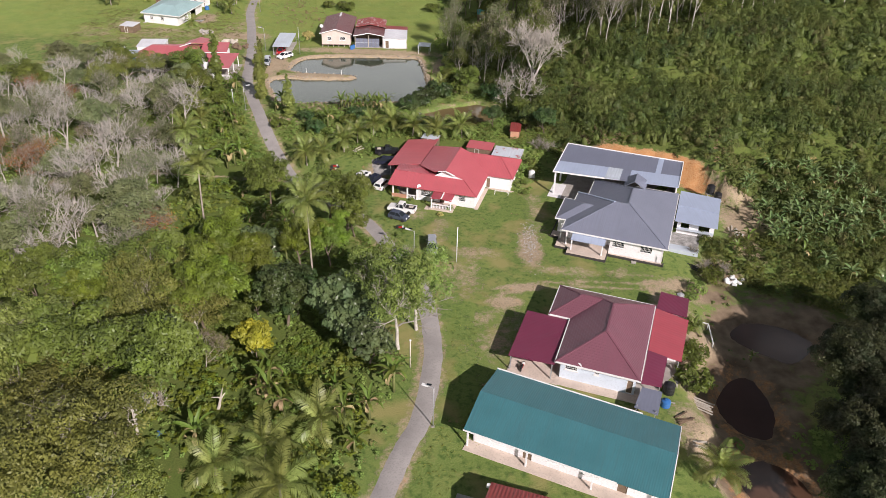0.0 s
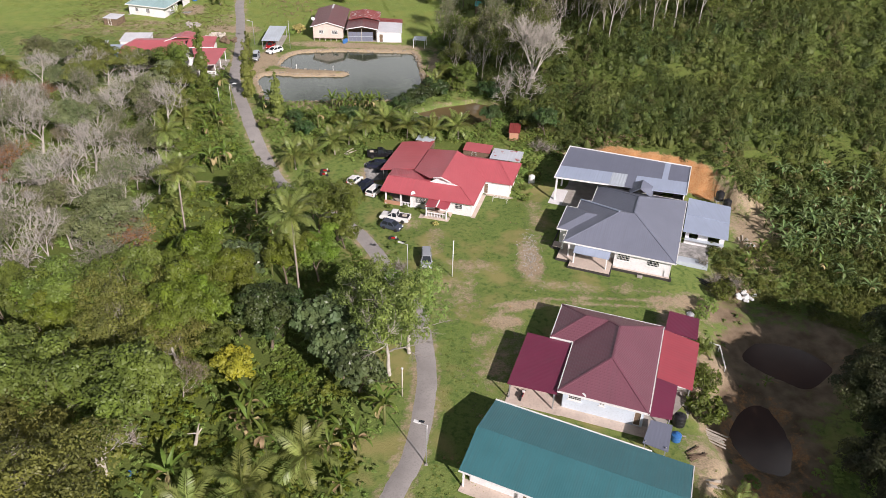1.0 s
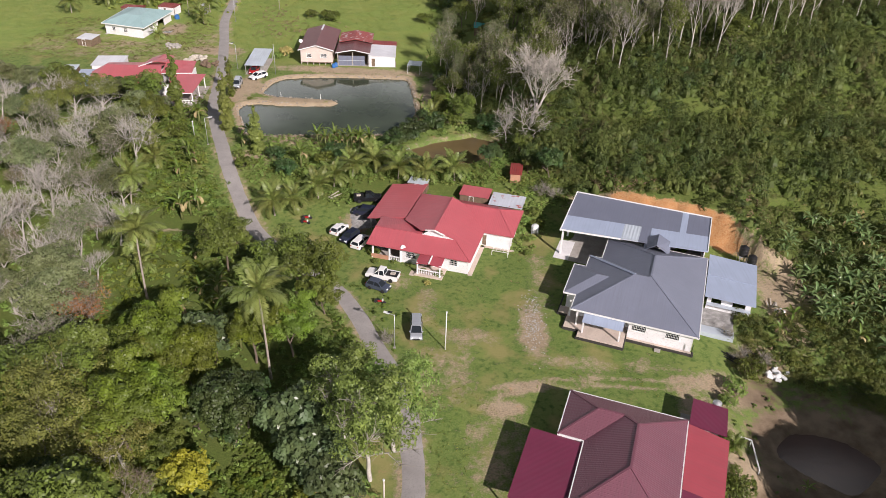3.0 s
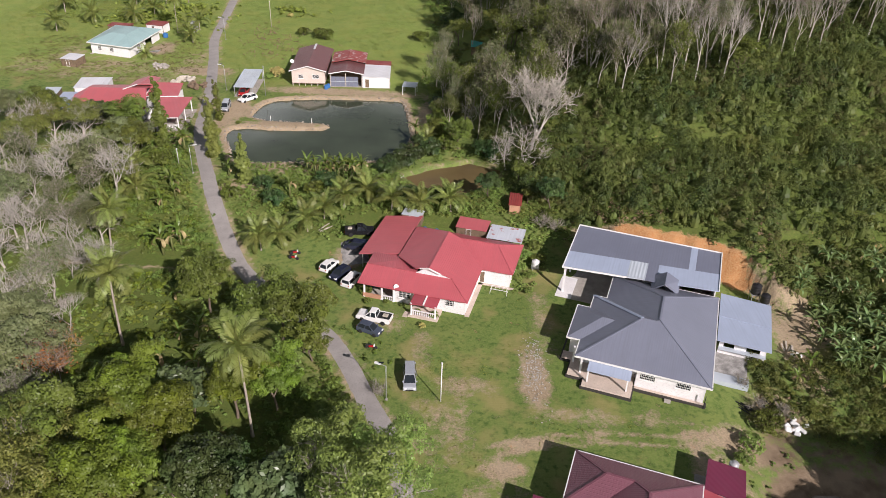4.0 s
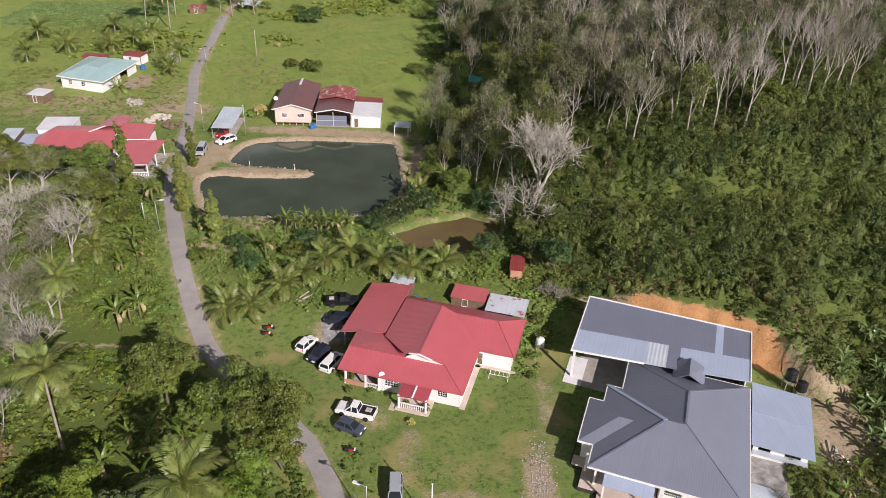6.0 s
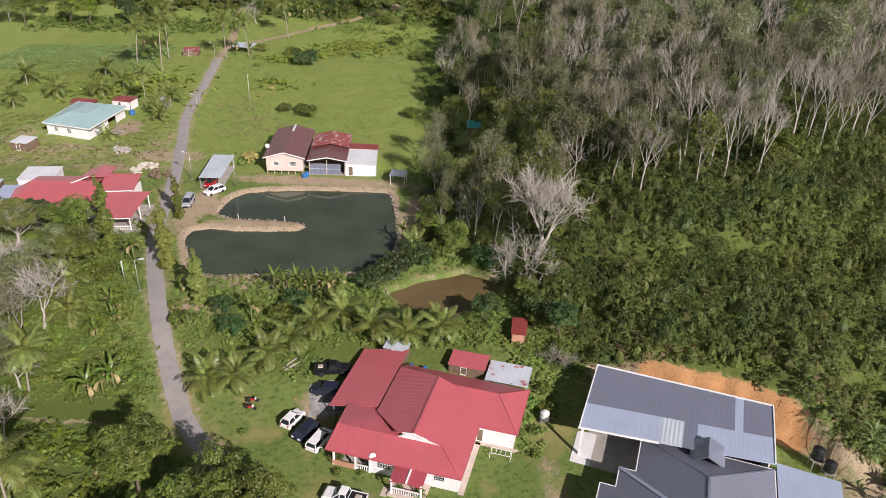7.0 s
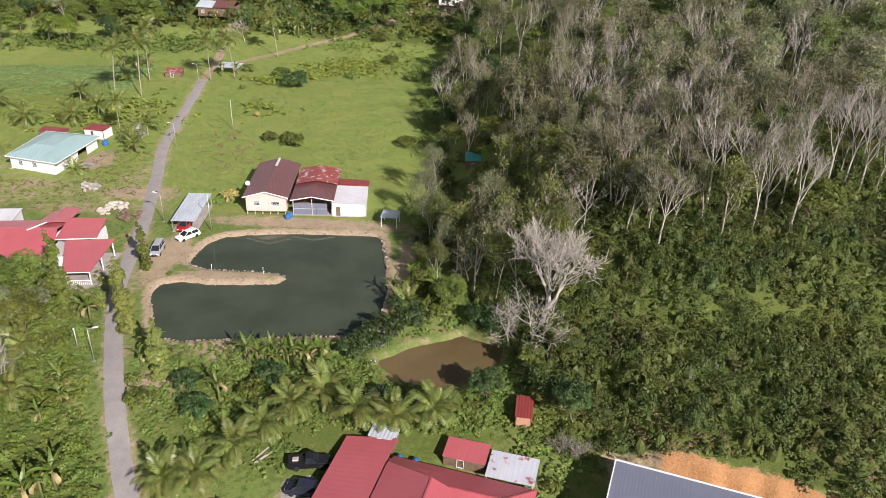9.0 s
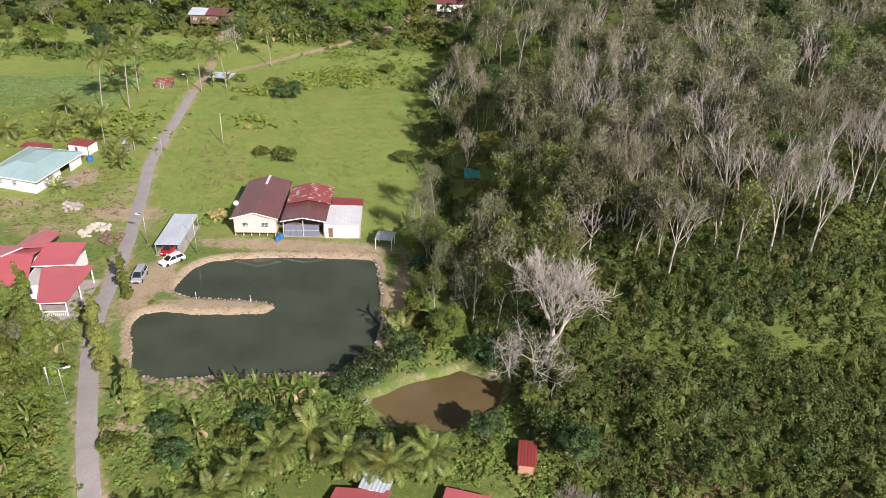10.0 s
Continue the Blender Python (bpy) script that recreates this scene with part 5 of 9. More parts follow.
def far_house(x, y, deg, w, d, e, mat_a, mat_b, wall_mat, label, lift=0.0):
    h = thing("house", at_ground(x, y, deg), label, "house")
    roof(h, "roof", mat_a, [[(-0.6, -0.6, e), (w * 0.45, -0.6, e), (w * 0.45, d / 2, e + 1.6), (-0.6, d / 2, e + 1.6)], [(-0.6, d / 2, e + 1.6), (w * 0.45, d / 2, e + 1.6), (w * 0.45, d + 0.6, e), (-0.6, d + 0.6, e)]])
    roof(h, "roof", mat_b, [[(w * 0.45, -0.6, e + 0.1), (w + 0.6, -0.6, e + 0.1), (w + 0.6, d / 2, e + 1.8), (w * 0.45, d / 2, e + 1.8)], [(w * 0.45, d / 2, e + 1.8), (w + 0.6, d / 2, e + 1.8), (w + 0.6, d + 0.6, e + 0.1), (w * 0.45, d + 0.6, e + 0.1)]])
    wall(h, (0, 0), (w, 0), lift, e, wall_mat, [(1.2, 2.4, lift + 1, lift + 2.1, "window"), (w * 0.5, w * 0.5 + 1, lift, lift + 2.1, "door"), (w - 3, w - 1.6, lift + 1, lift + 2.1, "window")])
    wall(h, (w, 0.1), (w, d - 0.1), lift, e, wall_mat)
    wall(h, (w, d), (0, d), lift, e, wall_mat)
    wall(h, (0, d - 0.1), (0, 0.1), lift, e, wall_mat)
    posts(h, PALE_WOOD, [(0.2, 0.2), (w / 2, 0.2), (w - 0.2, 0.2), (0.2, d - 0.2), (w - 0.2, d - 0.2)], -1.0, lift + 0.05, 0.2)
    slab(h, 0, -1.2, w, d, lift - 0.15, lift, WOOD, "floor_deck")
    return h


far_house(-96, 357, -4, 13, 9, 4.6, SILVER_SHEET, BROWN_RED_SHEET, WOOD, "timber house on stilts with half silver, half red roof", 1.6)
far_house(-7, 384, 2, 11, 8, 3.6, BROWN_RED_SHEET, BROWN_RED_SHEET, WHITE_WALL, "white-walled house with dark red roof on bare earth", 0.6)
lean_shed("shed", 5.5, 226.0, 0, 4.4, 5.0, 2.6, 2.8, sheet("turquoise_sheet", (0.06, 0.5, 0.45), 0.85), "turquoise roofed hut among trees", WOOD)

# ---- vehicles ----
PAINTS = {
    "white": plain("white_car_paint", (0.78, 0.78, 0.77), 0.95, 0.2, 0.0, 1.0, 0),
    "silver": plain("silver_car_paint", (0.5, 0.53, 0.57), 0.92, 0.25, 0.4, 1.0, 0),
    "navy": plain("dark_navy_car_paint", (0.02, 0.024, 0.045), 0.9, 0.2, 0.0, 1.0, 0),
    "slate": plain("slate_blue_car_paint", (0.07, 0.085, 0.12), 0.9, 0.22, 0.1, 1.0, 0),
    "black": plain("black_car_paint", (0.015, 0.015, 0.017), 0.9, 0.2, 0.0, 1.0, 0),
    "red": plain("red_car_paint", (0.42, 0.02, 0.025), 0.9, 0.2, 0.0, 1.0, 0),
}
RUBBER = plain("tyre_rubber", (0.02, 0.02, 0.02), 0.8, 0.9, scale=4)
LAMP_GLASS = plain("clear_lamp_lens", (0.7, 0.72, 0.75), 0.95, 0.1, 0, 1, 0)
TAIL_GLASS = plain("red_lamp_lens", (0.4, 0.01, 0.01), 0.95, 0.15, 0, 1, 0)


def profile(pts, half, inset=0.0):
    """A side outline (x, z) drawn out across the width; the top is drawn in by inset."""
    zs = [z for _, z in pts]
    lo, hi = min(zs), max(zs)
    k = Kit()
    n = len(pts)
    vs = []
    for s in (-1, 1):
        vs += [(x, s * (half - inset * (z - lo) / (hi - lo)), z) for x, z in pts]
    k.add(vs, [tuple(range(n))[::-1], tuple(range(n, 2 * n))] + [(i, (i + 1) % n, n + (i + 1) % n, n + i) for i in range(n)])
    return k


def car(x, y, deg, length, width, high, kind, paint, label, group):
    h = thing("pickup_truck" if kind == "pickup" else "car", at_ground(x, y, deg, -0.02), label, "pickup" if kind == "pickup" else "car", group)
    mat = PAINTS[paint]
    L, W = length / 2, width / 2
    belt = 0.95 if kind != "van" else 1.05
    if kind == "pickup":
        body = [(-L, 0.45), (-L, 1.0), (-L + 0.05, 1.05), (0.35 * L, 1.08), (0.42 * L, 1.08), (0.92 * L, 0.98), (L, 0.8), (L, 0.4), (0.9 * L, 0.3), (-0.92 * L, 0.32)]
        cab = [(-0.2 * L, 1.05), (-0.14 * L, high - 0.06), (0.12 * L, high - 0.03), (0.2 * L, high - 0.08), (0.47 * L, 1.07)]
    elif kind == "van":
        body = [(-L, 0.4), (-L, 1.0), (-0.96 * L, 1.07), (0.62 * L, 1.05), (0.93 * L, 0.92), (L, 0.7), (L, 0.35), (0.9 * L, 0.26), (-0.92 * L, 0.28)]
        cab = [(-0.96 * L, 1.05), (-0.88 * L, high - 0.08), (-0.7 * L, high), (0.18 * L, high - 0.02), (0.3 * L, high - 0.08), (0.66 * L, 1.04)]
    else:
        body = [(-L, 0.4), (-L * 0.99, 0.85), (-0.92 * L, 0.98), (0.48 * L, 0.95), (0.9 * L, 0.84), (L, 0.65), (L, 0.33), (0.9 * L, 0.24), (-0.92 * L, 0.26)]
        cab = [(-0.93 * L, 0.96), (-0.74 * L, high - 0.07), (-0.55 * L, high), (0.0, high - 0.01), (0.12 * L, high - 0.06), (0.52 * L, 0.94)]
    profile(body, W, 0.06).part("body", mat, h, bevel=0.05)
    profile(cab, W - 0.07, 0.2).part("cabin_glass", GLASS, h, "dark tinted glass")
    top = [(px, pz) for px, pz in cab if pz > high - 0.15]
    k = Kit()
    wr = W - 0.24
    x0, x1 = top[0][0] - 0.03, top[-1][0] + 0.05
    k.box(x0, -wr, high - 0.08, x1, wr, high + 0.02)
    k.part("roof", mat, h, bevel=0.03)
    for s in (-1, 1):
        for a, b in ((cab[0], top[0]), (cab[-1], top[-1])):
            rod(h, "pillar", mat, (a[0], s * (W - 0.08), a[1]), (b[0], s * (W - 0.25), b[1]), 0.09, 0.09)
        mx = (cab[0][0] + cab[-1][0]) / 2
        rod(h, "pillar", mat, (mx, s * (W - 0.06), belt), (mx, s * (W - 0.25), high - 0.05), 0.1, 0.06)
        Kit().box(cab[-1][0] - 0.25, s * (W + 0.02) - 0.09, belt, cab[-1][0] - 0.12, s * (W + 0.02) + 0.09, belt + 0.14).part("mirror", mat, h, bevel=0.02)
        Kit().box(L - 0.14, s * (W - 0.32) - 0.18, 0.62, L + 0.015, s * (W - 0.32) + 0.18, 0.78).part("headlight", LAMP_GLASS, h, bevel=0.02)
        Kit().box(-L - 0.015, s * (W - 0.2) - 0.1, 0.7, -L + 0.1, s * (W - 0.2) + 0.1, 0.95).part("tail_light", TAIL_GLASS, h, bevel=0.02)
        for wx in (0.62 * L, -0.6 * L):
            r = 0.36 if kind == "pickup" else 0.31
            m = Matrix.Translation((wx, s * (W - 0.08), r)) @ Matrix.Rotation(radians(90), 4, "X")
            wheel = Kit().lathe([(r * 0.6, -0.1), (r * 0.95, -0.1), (r, -0.06), (r, 0.06), (r * 0.95, 0.1), (r * 0.6, 0.1)], 0, 0, 18).part("tyre", RUBBER, h)
            wheel.matrix_local = m
            rim = Kit().lathe([(0.05, -0.09), (r * 0.58, -0.09), (r * 0.62, 0), (r * 0.58, 0.09), (0.05, 0.09)], 0, 0, 12).part("rim", STEEL, wheel)
    Kit().box(L - 0.02, -W + 0.35, 0.35, L + 0.02, W - 0.35, 0.58).part("grille", DARK_METAL, h)
    if kind == "pickup":
        bed = Kit()
        bed.box(-L + 0.06, -W + 0.1, 1.02, -0.24 * L, W - 0.1, 1.1)
        bed.part("bed_liner", BLACK_PLASTIC, h)
        for s in (-1, 1):
            rod(h, "bed_rail", mat, (-L + 0.03, s * (W - 0.06), 1.12), (-0.22 * L, s * (W - 0.06), 1.12), 0.1, 0.12)
        rod(h, "tailgate", mat, (-L + 0.03, -W + 0.05, 1.1), (-L + 0.03, W - 0.05, 1.1), 0.08, 0.2)
        Kit().box(-0.8 * L, -0.35, 1.1, -0.5 * L, 0.3, 1.32).part("load", PALE_WOOD, h, "bundle of wood in the bed", bevel=0.05)
    return h


G1, G2 = "cars beside the bungalow", "cars beside the pond"
car(-7.3, 118.15, 166.5, 5.2, 1.85, 1.78, "pickup", "white", "white double-cab pickup truck parked on the lawn", G1)
car(-7.65, 115.35, -23, 3.7, 1.62, 1.5, "hatch", "slate", "dark slate-blue small hatchback on the grass", G1)
car(-1.2, 105.5, -86, 4.6, 1.75, 1.75, "van", "silver", "silver people carrier standing on the lawn", G1)
car(-16.1, 131.0, 65, 3.6, 1.6, 1.5, "hatch", "white", "older white hatchback parked on grass", G1)
car(-14.0, 129.0, -121, 3.9, 1.65, 1.5, "hatch", "navy", "dark navy car between two white cars", G1)
car(-11.9, 127.4, 67, 4.2, 1.72, 1.6, "van", "white", "white compact family car on the grass", G1)
car(-12.4, 140.3, 9, 5.0, 1.8, 1.75, "pickup", "black", "black pickup truck half under the carport", G1)
car(-12.3, 136.5, 173, 4.4, 1.75, 1.65, "van", "navy", "dark navy off-roader beside the carport", G1)
car(-48.85, 188.2, -84, 4.6, 1.72, 1.75, "van", "silver", "silver people carrier on the earth yard", G2)
car(-45.5, 194.2, 232, 4.5, 1.75, 1.5, "hatch", "white", "white saloon car on the earth yard", G2)
car(-47.4, 198.0, 268, 4.2, 1.7, 1.55, "hatch", "red", "red car parked under the zinc carport", G2)


def motorbike(x, y, deg, label):
    h = thing("motorcycle", at_ground(x, y, deg), label, "motorcycle", "motorcycles on the lawn")
    for wx in (-0.6, 0.6):
        w = Kit().lathe([(0.2, -0.05), (0.29, -0.04), (0.3, 0), (0.29, 0.04), (0.2, 0.05)], 0, 0, 14).part("wheel", RUBBER, h)
        w.matrix_local = pose(wx, 0, 0.3, 90, 0, 0)
    Kit().box(-0.35, -0.12, 0.35, 0.3, 0.12, 0.62).part("engine_body", PAINTS["red"], h, bevel=0.05)
    Kit().box(-0.75, -0.13, 0.66, 0.05, 0.13, 0.8).part("seat", BLACK_PLASTIC, h, bevel=0.05)
    rod(h, "fork", STEEL, (0.6, 0, 0.3), (0.38, 0, 0.95), 0.07, 0.07)
    rod(h, "handlebar", DARK_METAL, (0.38, -0.32, 0.98), (0.38, 0.32, 0.98), 0.05, 0.05)
    Kit().box(0.3, -0.16, 0.5, 0.5, 0.16, 0.88).part("leg_shield", WHITE_PLASTIC, h, bevel=0.04)
    rod(h, "stand", DARK_METAL, (-0.1, 0.1, 0.35), (-0.2, 0.3, 0.0), 0.04, 0.04)


motorbike(-7.0, 111.7, -5, "red and white motorcycle standing on grass")
motorbike(-22.2, 134.2, 10, "motorcycle parked on grass by the road")
motorbike(-22.2, 132.9, -10, "motorcycle parked on grass by the road")
motorbike(12.5, 76.3, 70, "motorcycle under the plum-red carport roof")


# ---- poles, lamps ----
def street_lamp(x, y, deg, high, label, arm=1.1):
    h = thing("street_lamp", at_ground(x, y, 0), label, "street lamp", "street lamps")
    Kit().tube([(0, 0, -0.4), (0, 0, high * 0.5), (0, 0, high)], [0.07, 0.055, 0.04], 8).part("pole", STEEL, h, shade=True)
    a = radians(deg)
    rod(h, "arm", STEEL, (0, 0, high - 0.1), (arm * math.cos(a), arm * math.sin(a), high + 0.1), 0.06, 0.06)
    head = Kit().box(-0.42, -0.2, -0.06, 0.42, 0.2, 0.06).part("lamp_head", WHITE_PLASTIC, h, bevel=0.03)
    head.matrix_local = pose(arm * math.cos(a), arm * math.sin(a), high + 0.12, 0, -6, deg)
    panel = Kit().box(-0.3, -0.16, 0, 0.3, 0.16, 0.04).part("solar_panel", GLASS, h, "dark solar panel")
    panel.matrix_local = pose(0.55 * arm * math.cos(a), 0.55 * arm * math.sin(a), high + 0.3, 0, 8, deg)
    Kit().box(-0.18, -0.18, -0.3, 0.18, 0.18, 0.08).part("footing", CONCRETE, h)


street_lamp(1.2, 64.8, 165, 6.2, "white solar street lamp on the road verge")
street_lamp(-3.9, 101.9, 165, 5.6, "white solar street lamp beside the road")
street_lamp(-45.8, 156.1, 10, 5.6, "white solar street lamp by the bend")
street_lamp(-52.2, 200.3, 170, 6.0, "white solar street lamp opposite the pond")
street_lamp(-63.4, 238.8, 170, 6.0, "white solar street lamp by the meadow")
street_lamp(-73.6, 287.0, 170, 6.0, "white street lamp at the road's end")


def post_alone(x, y, high, r, mat, label):
    h = thing("pole", at_ground(x, y, 0), label, "pole", "poles")
    Kit().tube([(0, 0, -0.4), (0, 0, high)], [r, r * 0.85], 8).part("shaft", mat, h, shade=True)
    Kit().tube([(0, 0, high), (0, 0, high + 0.12)], [r * 1.5, r * 1.3], 8).part("cap", WHITE_PLASTIC, h)


post_alone(3.0, 101.9, 6.3, 0.075, WHITE_TRIM, "white wooden service pole on the lawn")
post_alone(-49.2, 158.5, 3.6, 0.1, STEEL, "thick white post beside the road")
post_alone(-42.2, 197.7, 7.2, 0.07, STEEL, "tall pale pole at the pond's bank")
post_alone(-53.6, 252.1, 7.5, 0.1, PALE_WOOD, "tall pale pole in the meadow")
post_alone(-2.4, 75.4, 4.5, 0.1, PALE_WOOD, "pale bare post by the roadside trees")
post_alone(-37.5, 182.9, 1.1, 0.05, WHITE_TRIM, "short white post on the spit")
post_alone(-28.5, 182.6, 1.1, 0.05, WHITE_TRIM, "short white post on the spit")


# ---- tanks, barrels ----
def tank(x, y, r, high, mat, label, stand=0.0, name="water_tank", z=None):
    h = thing(name, at_ground(x, y, 0), label, "tank")
    b = stand
    Kit().lathe([(r * 0.96, b), (r, b + 0.05), (r, b + high * 0.3), (r * 1.03, b + high * 0.33), (r, b + high * 0.36), (r, b + high * 0.62), (r * 1.03, b + high * 0.65), (r, b + high * 0.68), (r * 0.98, b + high * 0.86), (r * 0.6, b + high * 0.97), (r * 0.35, b + high)], 0, 0, 20).part("vessel", mat, h, shade=False)
    Kit().lathe([(r * 0.38, b + high - 0.03), (r * 0.38, b + high + 0.08), (r * 0.3, b + high + 0.1)], 0, 0, 14).part("lid", mat, h)
    if stand:
        for sx in (-1, 1):
            for sy in (-1, 1):
                rod(h, "leg", STEEL, (sx * r * 0.75, sy * r * 0.75, -0.3), (sx * r * 0.75, sy * r * 0.75, b), 0.1, 0.1)
        Kit().box(-r, -r, b - 0.08, r, r, b - 0.003).part("platform", STEEL, h)


tank(17.0, 133.4, 0.62, 1.3, WHITE_PLASTIC, "white water tank on the grass", 0.5)
tank(50.4, 127.6, 0.75, 1.7, BLACK_PLASTIC, "black ribbed water tank on a steel stand", 1.6)
tank(51.5, 126.2, 0.7, 1.5, BLACK_PLASTIC, "black ribbed water tank on a steel stand", 0.9)
tank(31.1, 72.9, 0.75, 1.6, BLACK_PLASTIC, "black water tank beside the house yard")
tank(30.2, 70.4, 0.6, 1.0, BLUE_PLASTIC, "open blue plastic water barrel", 0, "barrel")
tank(36.6, 91.9, 0.55, 1.3, STEEL, "shiny steel water tank on a stand", 1.5)
tank(-28.7, 205.2, 0.45, 1.0, BLUE_PLASTIC, "blue plastic barrel beside the house", 0, "barrel")
tank(-29.1, 204.2, 0.45, 1.0, BLUE_PLASTIC, "blue plastic barrel beside the house", 0, "barrel")
tank(-1.4, 141.6, 0.42, 0.95, BLUE_PLASTIC, "blue plastic barrel behind the bungalow", 0, "barrel")
tank(0.6, 141.2, 0.42, 0.95, BLUE_PLASTIC, "blue plastic barrel behind the bungalow", 0, "barrel")
tank(-80.4, 238.6, 0.7, 1.2, BLUE_PLASTIC, "blue plastic tank behind the house", 0, "barrel")


# ---- loose things ----
def timber_pile(x, y, deg, n, length, mat, label, name="timber_pile"):
    h = thing(name, at_ground(x, y, deg), label, "timber")
    rng = random.Random(int(x * 10 + y))
    for i in range(n):
        a = Vector((-length / 2 + rng.uniform(-0.4, 0.4), (i - n / 2) * 0.26 + rng.uniform(-0.1, 0.1), 0.08 + 0.07 * (i % 3)))
        b = a + Vector((length * rng.uniform(0.7, 1), rng.uniform(-0.5, 0.5), rng.uniform(-0.03, 0.08)))
        rod(h, "plank", mat, a, b, 0.2, 0.06)


timber_pile(35.0, 72.6, -35, 7, 5.0, PALE_WOOD, "loose pile of bleached planks")
timber_pile(32.2, 68.3, 20, 5, 2.6, WOOD, "scrap timber on bare ground")
timber_pile(33.0, 64.5, -10, 4, 2.2, PALE_WOOD, "scattered pale boards on earth")
timber_pile(-18.6, 141.6, 62, 4, 2.6, PALE_WOOD, "low slatted bench of grey boards", "bench")
timber_pile(42.3, 104.4, -50, 5, 3.4, DARK_METAL, "dark metal scrap beside the yard")
timber_pile(52.0, 116.5, 70, 6, 2.0, PALE_WOOD, "stack of white battens on bare soil")
timber_pile(-4.6, 146.6, 10, 4, 2.2, STEEL, "sheet metal scrap behind the bungalow")


def heap(x, y, r, mat, label, name, n=9, seed=1):
    h = thing(name, at_ground(x, y, 0), label, "heap")
    rng = random.Random(seed)
    for i in range(n):
        a, d = rng.uniform(0, 6.28), r * rng.random() ** 0.5
        s = r * rng.uniform(0.18, 0.42)
        k = Kit().box(-s, -s * 0.7, -s * 0.3, s, s * 0.7, s * 0.45)
        ob = k.part("lump", mat, h, bevel=s * 0.25)
        ob.matrix_local = pose(d * math.cos(a), d * math.sin(a), s * 0.25, rng.uniform(-25, 25), rng.uniform(-25, 25), rng.uniform(0, 360))


heap(45.2, 105.6, 1.1, DARK_METAL, "dark scrap piled at the edge of the yard", "scrap_heap", 9, 10)
heap(48.3, 102.3, 1.5, WHITE_PLASTIC, "heap of white plastic sheeting on the bank", "rubbish_heap", 11, 3)
heap(-73.3, 214.9, 2.2, CONCRETE, "pale rubble scattered in the grass", "rubble_heap", 16, 4)
heap(-64.2, 205.0, 2.6, PALE_WOOD, "heap of soil and broken wood", "rubble_heap", 18, 5)
heap(-60.0, 202.0, 2.2, WOOD, "tangle of cut branches", "brush_heap", 16, 6)
heap(-30.5, 61.5, 0.8, BLUE_PLASTIC, "crumpled blue tarpaulin in the undergrowth", "tarpaulin", 5, 7)
heap(52.6, 114.6, 0.8, WHITE_PLASTIC, "white sacks on bare soil", "sacks", 6, 8)
heap(-6.8, 160.3, 0.7, WHITE_PLASTIC, "pale upturned tub at the pond edge", "tub", 3, 9)


def pipe_frame():
    h = thing("pipe_frame", at_ground(40.2, 88.0, 0), "white bent pipe frame at the pool", "pipe")
    rod(h, "pipe", WHITE_PLASTIC, (-1.2, 1.2, 1.0), (0.2, 0.6, 1.0), 0.14, 0.14)
    rod(h, "pipe", WHITE_PLASTIC, (0.2, 0.6, 1.0), (-0.3, -4.0, 1.0), 0.14, 0.14)
    for p in ((-1.2, 1.2), (0.2, 0.6), (-0.3, -4.0)):
        rod(h, "leg", WHITE_PLASTIC, (*p, -0.6), (*p, 1.0), 0.1, 0.1)


pipe_frame()


def drying_rack():
    h = thing("drying_rack", at_ground(10.9, 126.2, -13), "low white metal rack beside the wall", "rack")
    for y in (0, 1.0):
        rod(h, "rail", WHITE_TRIM, (-1.3, y, 0.9), (1.3, y, 0.9), 0.06, 0.06)
    for i in range(5):
        rod(h, "bar", WHITE_TRIM, (-1.2 + 0.6 * i, 0, 0.9), (-1.2 + 0.6 * i, 1.0, 0.9), 0.05, 0.05)
    for p in ((-1.3, 0), (1.3, 0), (-1.3, 1), (1.3, 1)):
        rod(h, "leg", WHITE_TRIM, (*p, -0.1), (*p, 0.9), 0.06, 0.06)


drying_rack()


# stones along the pond's edge
def stone_edge():
    h = thing("stone_edging", pose(-25, 182, POND_LEVEL), "rough pale stones lining the pond bank", "stones")
    rng = random.Random(12)
    meshes = []
    for i in range(5):
        bm = bmesh.new()
        bmesh.ops.create_icosphere(bm, subdivisions=1, radius=1)
        for v in bm.verts:
            v.co = Vector((v.co.x * 1.2, v.co.y * 0.9, v.co.z * 0.65)) * rng.uniform(0.8, 1.15)
        me = bpy.data.meshes.new("stone")
        bm.to_mesh(me)
        bm.free()
        me.materials.append(STONE)
        meshes.append(me)
    line = POND + POND[:1]
    total = 0
    for (ax, ay), (bx, by) in zip(line, line[1:]):
        d = math.hypot(bx - ax, by - ay)
        n = int(d / 0.52)
        nx, ny = (by - ay) / d, -(bx - ax) / d
        if turn(POND) > 0:
            nx, ny = -nx, -ny
        for i in range(n):
            if total >= 300:
                return
            t = (i + rng.random() * 0.7) / n
            o = rng.uniform(-0.15, 0.55)
            px, py = ax + (bx - ax) * t + nx * o, ay + (by - ay) * t + ny * o
            ob = new("stone", meshes[rng.randrange(5)])
            ob.parent = h
            s = rng.uniform(0.13, 0.3)
            ob.matrix_local = pose(px + 25, py - 182, max(float(height(px, py)) - POND_LEVEL, 0.0) + 0.05, rng.uniform(-20, 20), rng.uniform(-20, 20), rng.uniform(0, 360)) @ Matrix.Scale(s, 4)
            total += 1


STONE = plain("pale_field_stone", (0.36, 0.31, 0.25), 0.7, 0.9, scale=1.5, relief=0.4, per_object=0.25)
stone_edge()

